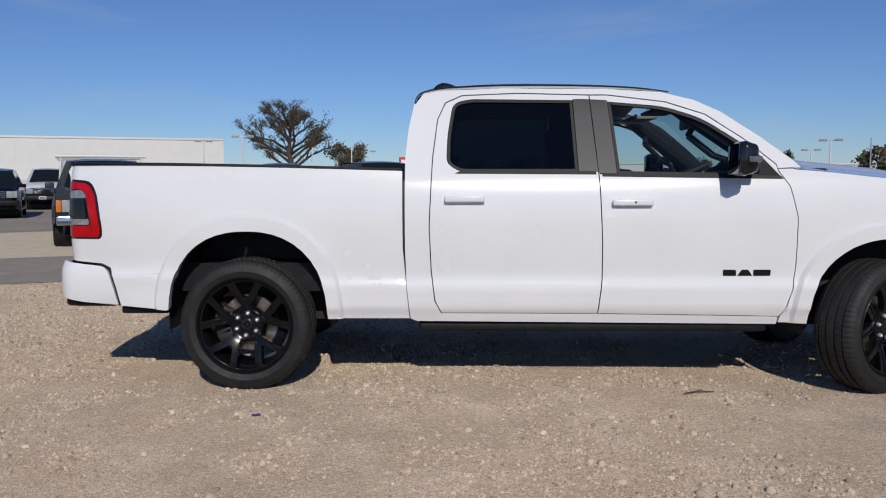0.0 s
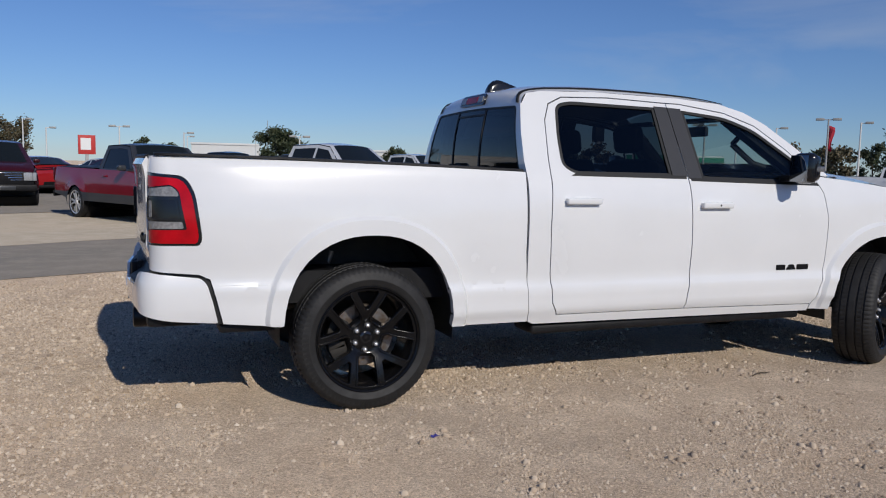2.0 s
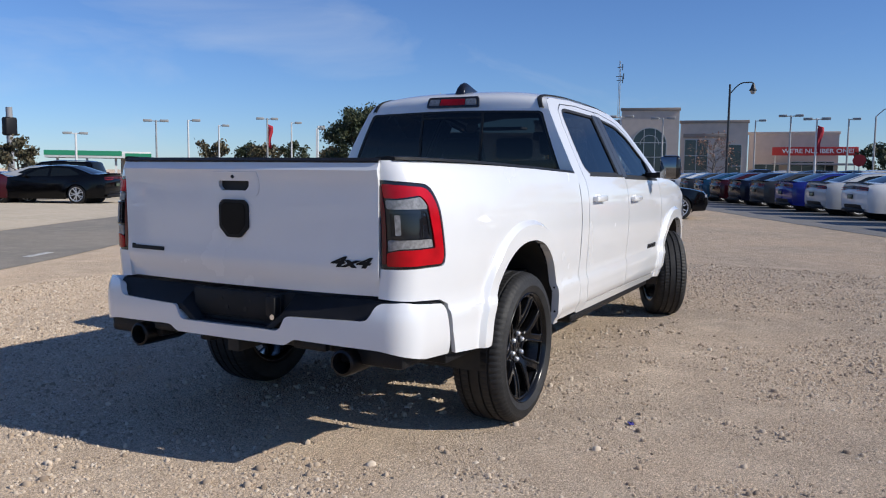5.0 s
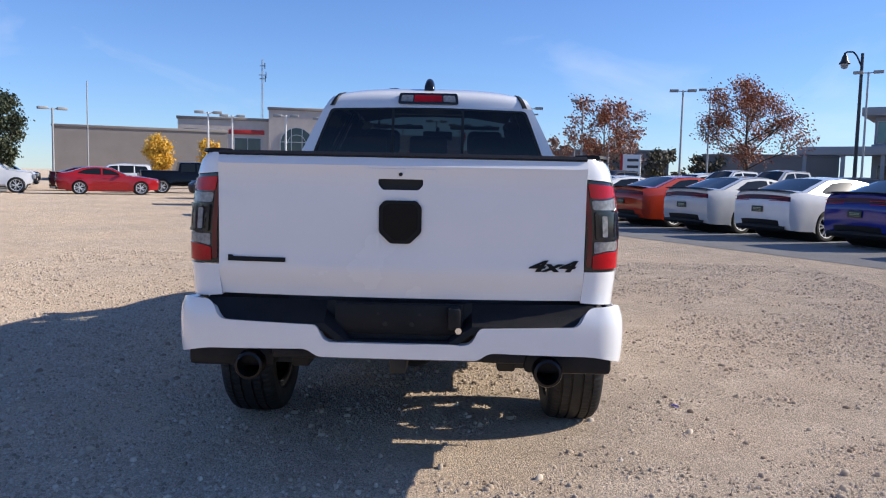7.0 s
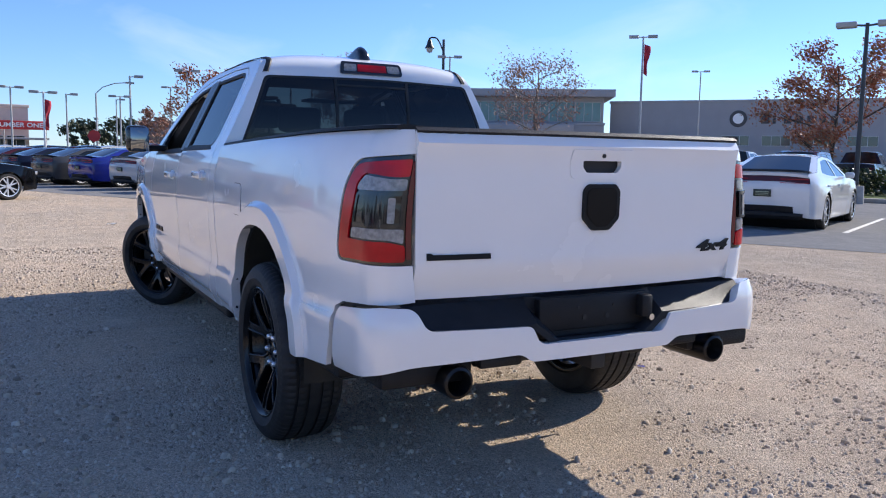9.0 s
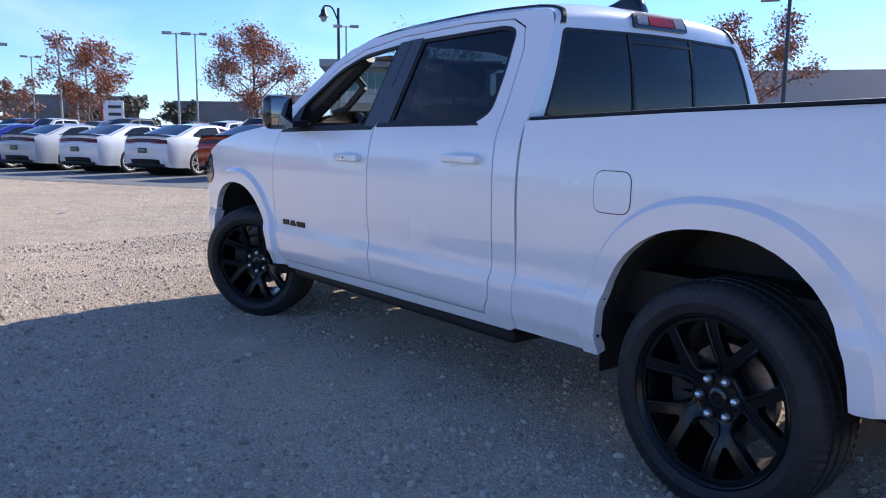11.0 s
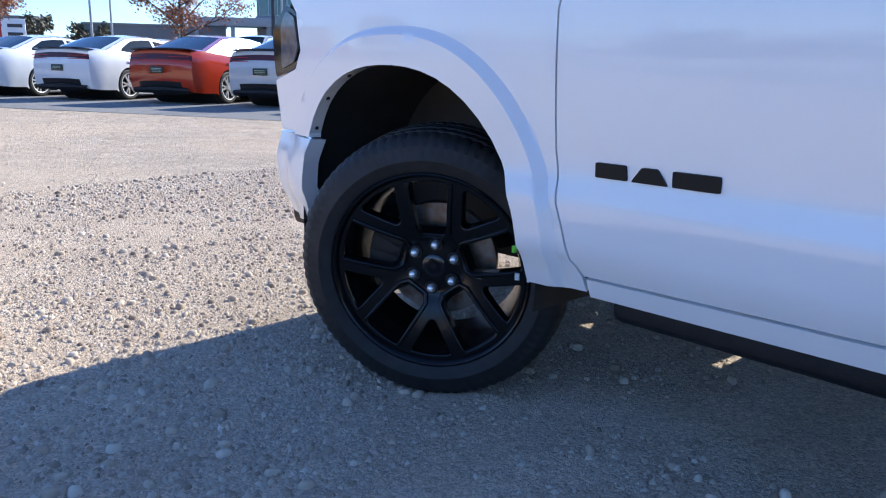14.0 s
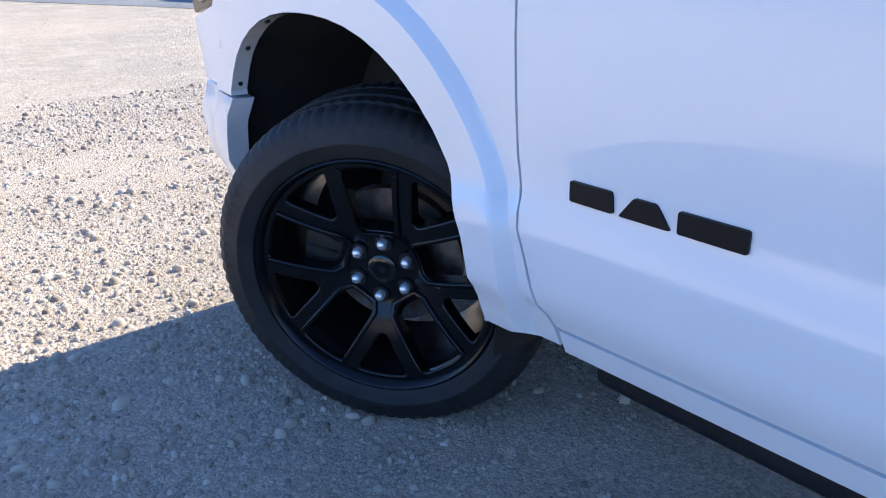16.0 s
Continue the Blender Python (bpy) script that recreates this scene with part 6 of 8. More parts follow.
def truck_extras(grille_mat, plate=True, rack=False, lamp_z=0.82, amber=True):
    def add(car, spec, width, x0, x1, paint_):
        bm = bmesh.new()
        box(bm, x1 - 0.05, x1 + 0.07, -0.56, 0.56, lamp_z - 0.13, lamp_z + 0.14, 0.015)
        grille = part("grille", bm, grille_mat, car)
        for k in range(4):
            bm = bmesh.new()
            z = lamp_z - 0.095 + 0.066 * k
            box(bm, x1 + 0.065, x1 + 0.085, -0.54, 0.54, z - 0.012, z + 0.012, 0.004)
            part("grille_bar", bm, CHROME, grille)
        bm = bmesh.new()
        box(bm, x1 - 0.02, x1 + 0.16, -0.90, 0.90, 0.46, 0.64, 0.03)
        bumper_ = part("front_bumper", bm, CHROME if grille_mat is not FRAME_BLACK else BLACK_PLASTIC, car)
        bm = bmesh.new()
        box(bm, x1 + 0.15, x1 + 0.172, -0.36, 0.36, 0.48, 0.60, 0.006)
        part("bumper_insert", bm, GREY_TRIM, bumper_)
        for s in (-1, 1):
            bm = bmesh.new()
            box(bm, x1 - 0.06, x1 + 0.065, s * 0.57, s * 0.80, lamp_z - 0.11, lamp_z + 0.12, 0.015)
            part("headlamp", bm, HEAD_GLASS, car)
            bm = bmesh.new()
            box(bm, x1 - 0.10, x1 + 0.055, s * 0.805, s * 0.90, lamp_z - 0.11, lamp_z + 0.12, 0.015)
            part("indicator", bm, LAMP_AMBER if amber else HEAD_GLASS, car)
            bm = bmesh.new()
            box(bm, x0 - 0.01, x0 + 0.06, s * 0.72, s * 0.93, 0.86, 1.18, 0.015)
            part("tail_lamp", bm, TAIL_BAND, car)
        if plate:
            bm = bmesh.new()
            box(bm, x1 + 0.16, x1 + 0.180, -0.33, -0.03, 0.49, 0.63, 0.003)
            pl = part("licence_plate", bm, PLATE_WHITE, car)
            bm = bmesh.new()
            box(bm, x1 + 0.180, x1 + 0.183, -0.29, -0.07, 0.53, 0.585)
            part("plate_bar", bm, GREY_TRIM, pl)
        if rack:
            for x in (2.0, 0.6, -0.9):
                bm = bmesh.new()
                top = spec["top"][6][1] + 0.10
                tube(bm, (x, -0.92, top), (x, 0.92, top), 0.035, seg=8)
                tube(bm, (x, -0.80, top), (x, -0.86, 1.2), 0.02, seg=8)
                tube(bm, (x, 0.80, top), (x, 0.86, 1.2), 0.02, seg=8)
                part("rack_bar", bm, RACK_WHITE, car)
    return add


RACK_WHITE = surface("white_rack_paint", (0.72, 0.72, 0.70), 0.45)
HEAD = -64.0
_h = (math.cos(radians(HEAD)), math.sin(radians(HEAD)))
MADE = {}


def parked(kind, color, x, y, heading=HEAD, group=""):
    """Puts a vehicle with its rear axle at (x, y); the second of a kind and colour is a copy."""
    names = {"sedan": ("parked_sedan", "sedan"), "suv": ("parked_suv", "suv"), "pickup": ("parked_pickup", "pickup truck")}
    words = {"sedan": "four-door sedan with silver wheels in a parking row", "suv": "sport utility vehicle parked on tarmac", "pickup": "crew cab pickup parked on tarmac"}
    shade_ = {"orange": "orange-red", "teal": "dark teal"}.get(color, color)
    if (kind, color) not in MADE:
        spec, ex = {"sedan": (SEDAN, sedan_extras), "suv": (SUV, truck_extras(FRAME_BLACK, lamp_z=0.84, amber=False)), "pickup": (PICKUP, truck_extras(FRAME_BLACK, lamp_z=0.86, amber=False))}[kind]
        ob = vehicle(names[kind][0], spec, color, f"{shade_} {words[kind]}", names[kind][1], ex)
        MADE[(kind, color)] = ob
        ob.matrix_basis = pose(x, y, 0.008, 0, 0, heading)
    else:
        ob = copy_thing(MADE[(kind, color)], pose(x, y, 0.008, 0, 0, heading))
    if group:
        ob["group"] = group
    return ob


# the row of sedans whose tails face the gravel lot
ROW_COLORS = {-6: "silver", -5: "white", -4: "maroon", -3: "blue", -2: "white", -1: "silver", 0: "orange", 1: "white", 2: "white", 3: "silver", 4: "blue", 5: "grey", 6: "navy", 7: "maroon", 8: "teal", 9: "grey", 10: "white", 11: "silver", 12: "red", 13: "maroon"}
for n, c in ROW_COLORS.items():
    extra = -0.5 if n == -6 else 0.0
    near = min(1.0, max(0.0, (n + 3) / 3))
    parked("sedan", c, 20.3 + 2.53 * n + extra - 0.7 * near, -5.75 + 1.22 * n + 2 * extra - 0.2 * near, group="sedans in the front row")

# single vehicles round the gravel lot
parked("sedan", "black", 20.35, 5.35)
parked("sedan", "grey", 27.6, 9.2)
parked("sedan", "grey", 36.2, 9.6, 116)
parked("pickup", "black", 43.5, 18.2)
parked("suv", "white", 50.5, 22.5, 116)
parked("sedan", "red", 38.0, 20.5)
parked("sedan", "maroon", 44.0, 24.0)
parked("sedan", "black", 17.6, 24.6, 116)
parked("sedan", "maroon", 14.0, 28.6, -30)
parked("suv", "black", 24.0, 33.0, 116)
parked("sedan", "silver", 20.0, 31.5, -64)
parked("suv", "navy", -8.3, 24.6, 116)
parked("pickup", "maroon", -5.4, 24.6, -80)
parked("pickup", "navy", -10.6, 27.5, -58)
parked("suv", "black", -16.5, 24.5, -64)
parked("pickup", "white", -19.4, 34.0, -64)
parked("sedan", "red", -4.4, 31.0, 116)
parked("sedan", "maroon", -1.2, 30.0, 116)
parked("pickup", "black", 2.4, 36.0, -64)
parked("pickup", "white", 2.75, 16.35, -62)
parked("suv", "white", 6.8, 27.5, -64)
parked("pickup", "white", 9.4, 29.0, -64)
parked("suv", "grey", 13.0, 34.0, -64)
gmc = vehicle("work_pickup", OLD_PICKUP, "grey", "older dark grey pickup with white pipe rack and amber indicators", "pickup truck", truck_extras(CHROME, rack=True))
gmc.matrix_basis = pose(-7.40, 13.35, 0.004, 0, 0, -64)
old = vehicle("two_tone_pickup", OLD_PICKUP, "grey", "old dark red and grey pickup with chrome grille on dirt", "pickup truck", truck_extras(CHROME, amber=False), lower=0.62, side_color="wine")
old.matrix_basis = pose(-1.6, 16.2, 0.004, 0, 0, -62)

# rows further back
rng = random.Random(7)
palette = ["white", "silver", "grey", "black", "white", "silver", "maroon", "navy", "white", "black"]
for b, a0, a1, turn in ((-28.0, 4, 66, 116), (-37.5, -2, 74, -64), (-55.0, 10, 78, 116)):
    a = a0
    while a < a1:
        if rng.random() > 0.10:
            x, y = rowed(a, b)
            parked(rng.choice(["sedan", "suv", "suv", "sedan", "pickup"]), rng.choice(palette), x, y, turn + rng.uniform(-1, 1), group="vehicles in the dealer lot")
        a += 2.9
for b, a0, a1, turn in ((8.5, 42, 70, -64), (14.5, 36, 60, 116), (31.0, -26, 44, -64), (42.0, -30, 60, 116)):
    a = a0
    while a < a1:
        x, y = rowed(a, b)
        if rng.random() > 0.22 and not any((x - o.location.x) ** 2 + (y - o.location.y) ** 2 < 14 for o in scene.objects if o.parent is None and o.type == "EMPTY" and o.name != "pickup_truck"):
            parked(rng.choice(["sedan", "suv", "pickup", "suv"]), rng.choice(palette), x, y, turn + rng.uniform(-1, 1), group="vehicles in the far lot")
        a += 3.0

# ---- trees ----
BARK = surface("bark", (0.085, 0.065, 0.05), 0.9, vary=0.4, scale=12, bump=0.6, bump_scale=40)
PALE_BARK = surface("pale_bark", (0.20, 0.17, 0.14), 0.9, vary=0.4, scale=12, bump=0.5, bump_scale=40)


def leaf_material(name, a, b, c):
    m, n, l, p = material(name)
    p.inputs["Roughness"].default_value = 0.6
    geo = n.new("ShaderNodeNewGeometry")
    ramp = n.new("ShaderNodeValToRGB")
    ramp.color_ramp.elements[0].color = (*a, 1)
    ramp.color_ramp.elements[1].color = (*c, 1)
    mid = ramp.color_ramp.elements.new(0.5)
    mid.color = (*b, 1)
    l.new(geo.outputs["Random Per Island"], ramp.inputs["Fac"])
    l.new(ramp.outputs["Color"], p.inputs["Base Color"])
    return m


LEAF_OAK = leaf_material("oak_leaves", (0.045, 0.045, 0.026), (0.08, 0.072, 0.045), (0.13, 0.105, 0.07))
LEAF_GREEN = leaf_material("dark_green_leaves", (0.022, 0.038, 0.016), (0.04, 0.055, 0.022), (0.07, 0.075, 0.03))
LEAF_RUST = leaf_material("rust_leaves", (0.30, 0.060, 0.020), (0.36, 0.115, 0.045), (0.34, 0.20, 0.11))
LEAF_PINK = leaf_material("faded_brown_leaves", (0.30, 0.11, 0.06), (0.36, 0.19, 0.12), (0.28, 0.20, 0.15))
LEAF_YELLOW = leaf_material("yellow_leaves", (0.72, 0.40, 0.03), (0.80, 0.50, 0.06), (0.60, 0.38, 0.06))
LEAF_OLIVE = leaf_material("olive_leaves", (0.06, 0.06, 0.03), (0.10, 0.085, 0.045), (0.14, 0.11, 0.06))


def tree(name, x, y, height, spread, label, leaf, bark=BARK, leaves=2200, size=0.16, trunk=0.16, clear=0.22, seed=1, limbs=9, clump=0.9, squash=1.0):
    """A tapered trunk, limbs that fork, and a crown of small leaves gathered round the twigs."""
    rnd = random.Random(seed)
    t = thing(name, pose(x, y, 0), label, "tree")
    bm = bmesh.new()
    tips = []
    k = 0
    top = Vector((rnd.uniform(-0.04, 0.04) * height, rnd.uniform(-0.04, 0.04) * height, height * 0.80))
    last, n = Vector((0, 0, -0.05)), 6
    spine = []
    for i in range(1, n + 1):
        f = i / n
        p = Vector((top.x * f + rnd.uniform(-1, 1) * 0.015 * height, top.y * f + rnd.uniform(-1, 1) * 0.015 * height, top.z * f))
        tube(bm, last, p, trunk * (1 - 0.85 * (f - 1 / n)), trunk * (1 - 0.85 * f), 8, caps=False)
        spine.append((last.copy(), p.copy(), f))
        last = p
    tips.append(last)

    def grow(base, way, length, radius, depth):
        end = base + way * length
        mid = base.lerp(end, 0.5) + Vector((rnd.uniform(-1, 1), rnd.uniform(-1, 1), rnd.uniform(-0.3, 0.8))) * length * 0.08
        tube(bm, base, mid, radius, radius * 0.75, 6 if depth else 5, caps=False)
        tube(bm, mid, end, radius * 0.75, radius * 0.45, 6 if depth else 5, caps=False)
        tips.append(end)
        if depth < 2:
            for _ in range(3):
                w = (way + Vector((rnd.uniform(-1, 1), rnd.uniform(-1, 1), rnd.uniform(-0.2, 0.8))) * 0.75).normalized()
                grow(base.lerp(end, rnd.uniform(0.45, 0.95)), w, length * rnd.uniform(0.45, 0.65), radius * 0.5, depth + 1)
        tips.append(mid)

    for i in range(limbs):
        f = clear + (0.96 - clear) * (i + rnd.random()) / limbs
        a = i * 2.4 + rnd.uniform(-0.4, 0.4)
        z = f * top.z
        base = Vector((top.x * f, top.y * f, z))
        reach = spread * (1.0 - 0.55 * abs(f - 0.42) / 0.58) * rnd.uniform(0.55, 0.85)
        way = Vector((math.cos(a), math.sin(a), rnd.uniform(0.35, 0.85) * squash)).normalized()
        grow(base, way, reach, trunk * 0.42 * (1.1 - 0.6 * f), 0)
    part("trunk", bm, bark, t, smooth=60)
    verts, faces = [], []
    for i in range(leaves):
        c = rnd.choice(tips) + Vector((rnd.gauss(0, 1), rnd.gauss(0, 1), rnd.gauss(0, 0.8))) * 0.30 * clump
        if c.z < height * clear * 0.7:
            continue
        u = Vector((rnd.gauss(0, 1), rnd.gauss(0, 1), rnd.gauss(0, 1))).normalized()
        v = u.orthogonal().normalized()
        w = u.cross(v)
        s = size * rnd.uniform(0.5, 1.2)
        b = len(verts)
        verts += [c - v * s, c + w * s * 0.55 + u * s * 0.15, c + v * s, c - w * s * 0.55 + u * s * 0.15]
        faces.append((b, b + 1, b + 2, b + 3))
    mesh_object("crown", verts, faces, leaf, t, smooth=0)
    return t


big_oak = tree("oak_tree", 0.0, 0.0, 8.6, 5.6, "large spreading oak with gnarled limbs and thin dark foliage", LEAF_OAK, trunk=0.42, leaves=15000, size=0.085, clump=0.62, limbs=22, clear=0.20, seed=3)
oak_mate = tree("bare_tree", 0.0, 0.0, 4.6, 2.6, "brownish half-bare tree beside a big oak", LEAF_OLIVE, trunk=0.18, leaves=4000, size=0.13, seed=5)
big_oak.matrix_basis = pose(-31.2, 148.0, 0, 0, 0, 40) @ Matrix.Scale(1.93, 4)
oak_mate.matrix_basis = pose(-21.5, 156.0, 0) @ Matrix.Scale(2.0, 4)
tree("round_tree", 12.6, 73.8, 5.3, 2.5, "dense round dark green tree behind parked trucks", LEAF_GREEN, trunk=0.22, leaves=9000, size=0.14, seed=8, clear=0.1, limbs=13)
tree("bushy_tree", 50.8, 33.2, 7.2, 3.0, "dense dark green tree by the far car lot", LEAF_GREEN, trunk=0.22, leaves=11000, size=0.14, seed=9, clear=0.12, limbs=14)
tree("bushy_tree", 46.6, 31.4, 6.4, 2.4, "dense dark green tree by the far car lot", LEAF_GREEN, trunk=0.2, leaves=8000, size=0.13, seed=10, clear=0.12, limbs=13)
tree("yellow_tree", 65.9, 26.9, 4.7, 1.35, "narrow bright yellow autumn tree", LEAF_YELLOW, trunk=0.12, leaves=6500, size=0.115, seed=11, clear=0.14, limbs=12, squash=1.7)
tree("yellow_tree", 64.6, 21.9, 4.4, 1.15, "narrow bright yellow autumn tree", LEAF_YELLOW, trunk=0.12, leaves=5500, size=0.115, seed=12, clear=0.14, limbs=12, squash=1.7)
tree("red_maple", 44.4, -17.3, 8.1, 3.6, "rust-red autumn maple with thinning crown", LEAF_RUST, trunk=0.14, leaves=11000, size=0.085, seed=14, limbs=15, clump=1.0)
tree("faded_maple", 51.6, -36.0, 10.8, 6.0, "nearly bare maple with faded pinkish leaves", LEAF_PINK, PALE_BARK, trunk=0.2, leaves=3600, size=0.11, seed=15, limbs=13, clump=1.5)
tree("red_maple", 17.6, -27.1, 6.4, 3.2, "rust-red autumn maple with thinning crown", LEAF_RUST, trunk=0.11, leaves=8500, size=0.075, seed=16, limbs=13, clump=0.75)
tree("faded_maple", 59.0, -11.3, 8.0, 4.2, "half-bare maple with rusty leaves on pale twigs", LEAF_RUST, PALE_BARK, trunk=0.15, leaves=7000, size=0.11, seed=17, limbs=12, clump=1.0)
tree("faded_maple", 84.0, -11.0, 6.2, 3.4, "nearly bare maple with faded pinkish leaves", LEAF_PINK, PALE_BARK, trunk=0.14, leaves=1700, size=0.18, seed=18)
tree("faded_maple", 86.0, -18.0, 6.0, 3.0, "nearly bare maple with faded pinkish leaves", LEAF_PINK, PALE_BARK, trunk=0.14, leaves=1600, size=0.18, seed=19)
tree("bare_tree", 76.0, 9.6, 5.6, 2.6, "bare brown ornamental tree in front of a showroom", LEAF_PINK, PALE_BARK, trunk=0.12, leaves=500, size=0.12, seed=20, limbs=14)
rt = random.Random(21)
for ax, ay, h, m in ((76.0, 73.0, 5.4, LEAF_OLIVE), (79.0, 70.0, 5.0, LEAF_GREEN), (83.0, 66.0, 5.8, LEAF_GREEN), (88.0, 63.0, 4.8, LEAF_OLIVE), (70.5, 60.0, 4.4, LEAF_OLIVE), (92.0, -24.0, 5.4, LEAF_OLIVE), (95.0, -20.0, 5.0, LEAF_GREEN), (96.0, -31.0, 5.2, LEAF_OLIVE), (99.0, -9.0, 5.8, LEAF_GREEN), (103.0, -5.5, 5.4, LEAF_GREEN), (60.0, 100.0, 4.6, LEAF_GREEN), (36.0, 110.0, 4.4, LEAF_GREEN), (46.0, 80.0, 5.0, LEAF_OLIVE), (50.0, 76.0, 4.6, LEAF_OLIVE)):
    tree("far_tree", ax, ay, h, h * 0.55, "low dark tree in the distance", m, trunk=0.14, leaves=1500, size=0.26, seed=rt.randrange(999), clear=0.1, limbs=9)
for ax, ay, h in ((52.1, 135.1, 7.0), (54.5, 134.4, 6.2), (57.5, 133.0, 7.4), (0.0, 112.0, 5.2), (4.0, 116.0, 4.8)):
    tree("far_conifer", ax, ay, h, h * 0.24, "slim dark conifer on the horizon", LEAF_GREEN, trunk=0.12, leaves=1400, size=0.24, seed=rt.randrange(999), clear=0.06, limbs=14, squash=0.5)

# ---- lamp posts and flags ----
POLE_GREY = surface("galvanised_pole", (0.42, 0.42, 0.41), 0.5, metal=0.3, vary=0.15, scale=4)
POLE_DARK = surface("dark_pole", (0.03, 0.032, 0.035), 0.45, vary=0.2, scale=5)
POLE_WHITE = surface("white_pole", (0.70, 0.70, 0.68), 0.5, vary=0.1, scale=4)
LAMP_HEAD = surface("lamp_housing", (0.34, 0.34, 0.33), 0.45, vary=0.1, scale=6)
FLAG_RED = surface("red_flag_cloth", (0.42, 0.02, 0.04), 0.8, vary=0.2, scale=5)


def lot_lamp(x, y, h, turn=0.0, heads=2, mat=POLE_GREY, flag=False, head=0.62):
    lamp = thing("parking_lamp", pose(x, y, 0, 0, 0, turn), ("tall parking lot lamp with twin heads" if heads == 2 else "tall parking lot lamp with one head") + (" and a red flag" if flag else ""), "lamp post", "parking lot lamps")
    bm = bmesh.new()
    tube(bm, (0, 0, 0.5), (0, 0, h), 0.085, 0.06, 10)
    part("pole", bm, mat, lamp)
    bm = bmesh.new()
    tube(bm, (0, 0, 0), (0, 0, 0.6), 0.28, 0.26, 14)
    part("concrete_base", bm, CONCRETE, lamp)
    for k in range(heads):
        s = 1 if k == 0 else -1
        bm = bmesh.new()
        tube(bm, (0, 0, h - 0.08), (s * 0.42, 0, h - 0.04), 0.035, seg=8)
        part("arm", bm, mat, lamp)
        bm = bmesh.new()
        box(bm, s * 0.30, s * (0.30 + head), -0.20, 0.20, h - 0.12, h + 0.06, 0.03)
        part("lamp_head", bm, LAMP_HEAD, lamp)
    if flag:
        verts, faces = [], []
        for i in range(9):
            z = h - 0.5 - 0.24 * i
            wdt = 0.42 - 0.03 * i + 0.05 * math.sin(i)
            for j in range(5):
                verts.append((0.08 + wdt * j / 4, 0.06 * math.sin(j * 1.7 + i * 0.6), z - 0.18 * j / 4))
        for i in range(8):
            for j in range(4):
                a = i * 5 + j
                faces.append((a, a + 1, a + 6, a + 5))
        fl = mesh_object("flag", verts, faces, FLAG_RED, lamp)
        sol = fl.modifiers.new("cloth", "SOLIDIFY")
        sol.thickness = 0.004
    return lamp


CONCRETE = surface("concrete", (0.34, 0.33, 0.31), 0.85, vary=0.2, scale=5, bump=0.3, bump_scale=60)
FAR_LAMPS = (
    (-26.3, 79.9, 5.6, 2, POLE_WHITE, 0), (-17.1, 61.8, 5.1, 2, POLE_WHITE, 10), (-18.7, 102.4, 5.8, 1, POLE_WHITE, 0), (-12.1, 93.3, 5.8, 1, POLE_WHITE, 0), (32.7, 62.4, 4.6, 2, POLE_WHITE, -30),
    (-2.1, 74.6, 4.6, 2, POLE_WHITE, 0), (-9.0, 84.0, 4.6, 1, POLE_WHITE, 0), (5.8, 104.5, 4.8, 1, POLE_WHITE, 0), (12.9, 66.0, 3.9, 2, POLE_WHITE, 0), (3.6, 74.9, 4.2, 1, POLE_WHITE, 0),
    (13.1, 94.0, 4.6, 1, POLE_WHITE, 0), (48.7, 27.5, 5.4, 2, POLE_GREY, -50), (60.7, 45.0, 5.8, 1, POLE_WHITE, 0), (41.1, 96.4, 4.4, 2, POLE_WHITE, 0))
NORTH_LAMPS = (
    (37.3, 76.6, 4.3, 2, POLE_WHITE, -20), (37.3, 87.6, 4.5, 1, POLE_WHITE, 0), (44.9, 60.2, 4.6, 2, POLE_WHITE, -40), (51.0, 17.7, 5.5, 2, POLE_WHITE, -70), (55.4, 17.3, 5.6, 2, POLE_WHITE, -70),
    (39.0, 52.7, 4.2, 2, POLE_WHITE, -40), (40.2, 45.1, 5.1, 2, POLE_GREY, -45), (41.9, 43.5, 5.2, 1, POLE_WHITE, -45), (50.8, 48.7, 5.4, 1, POLE_WHITE, -45), (55.0, 43.8, 5.8, 1, POLE_WHITE, -50),
    (64.4, 47.9, 5.8, 1, POLE_WHITE, -50), (65.8, 2.3, 6.2, 2, POLE_GREY, -85), (54.3, 13.0, 5.6, 2, POLE_WHITE, -80), (59.7, 11.1, 5.8, 2, POLE_GREY, -80))
EAST_LAMPS = (
    (62.5, -20.4, 9.0, 2, POLE_GREY, -110), (75.7, 6.0, 6.5, 1, POLE_GREY, -90), (71.3, -1.8, 6.2, 1, POLE_GREY, -95), (58.0, -5.3, 6.8, 1, POLE_GREY, -95), (71.0, -6.0, 6.2, 2, POLE_GREY, -95),
    (59.4, -62.4, 10.9, 2, POLE_GREY, -130), (58.6, -9.4, 7.5, 2, POLE_GREY, -100), (80.4, -15.4, 7.8, 2, POLE_GREY, -100), (91.7, -7.8, 7.2, 1, POLE_GREY, -100), (53.0, -15.6, 7.8, 2, POLE_GREY, -105),
    (83.9, -12.3, 8.2, 2, POLE_GREY, -105), (50.0, -27.0, 8.9, 2, POLE_GREY, -120))
for x, y, h, heads, mat, turn in FAR_LAMPS:
    lot_lamp(x, y, h, turn, heads, mat)
for x, y, h, heads, mat, turn in NORTH_LAMPS:
    lot_lamp(x, y, h, turn, heads, mat)
for x, y, h, heads, mat, turn in EAST_LAMPS:
    lot_lamp(x, y, h, turn, heads, mat)
lot_lamp(49.8, 42.3, 5.8, -45, 2, POLE_GREY, True)
lot_lamp(61.0, 0.2, 5.6, -85, 2, POLE_WHITE, True)
lot_lamp(37.6, -34.8, 9.5, -132, 2, POLE_GREY, True)
lot_lamp(13.4, -22.7, 5.9, -150, 2, POLE_DARK, False)


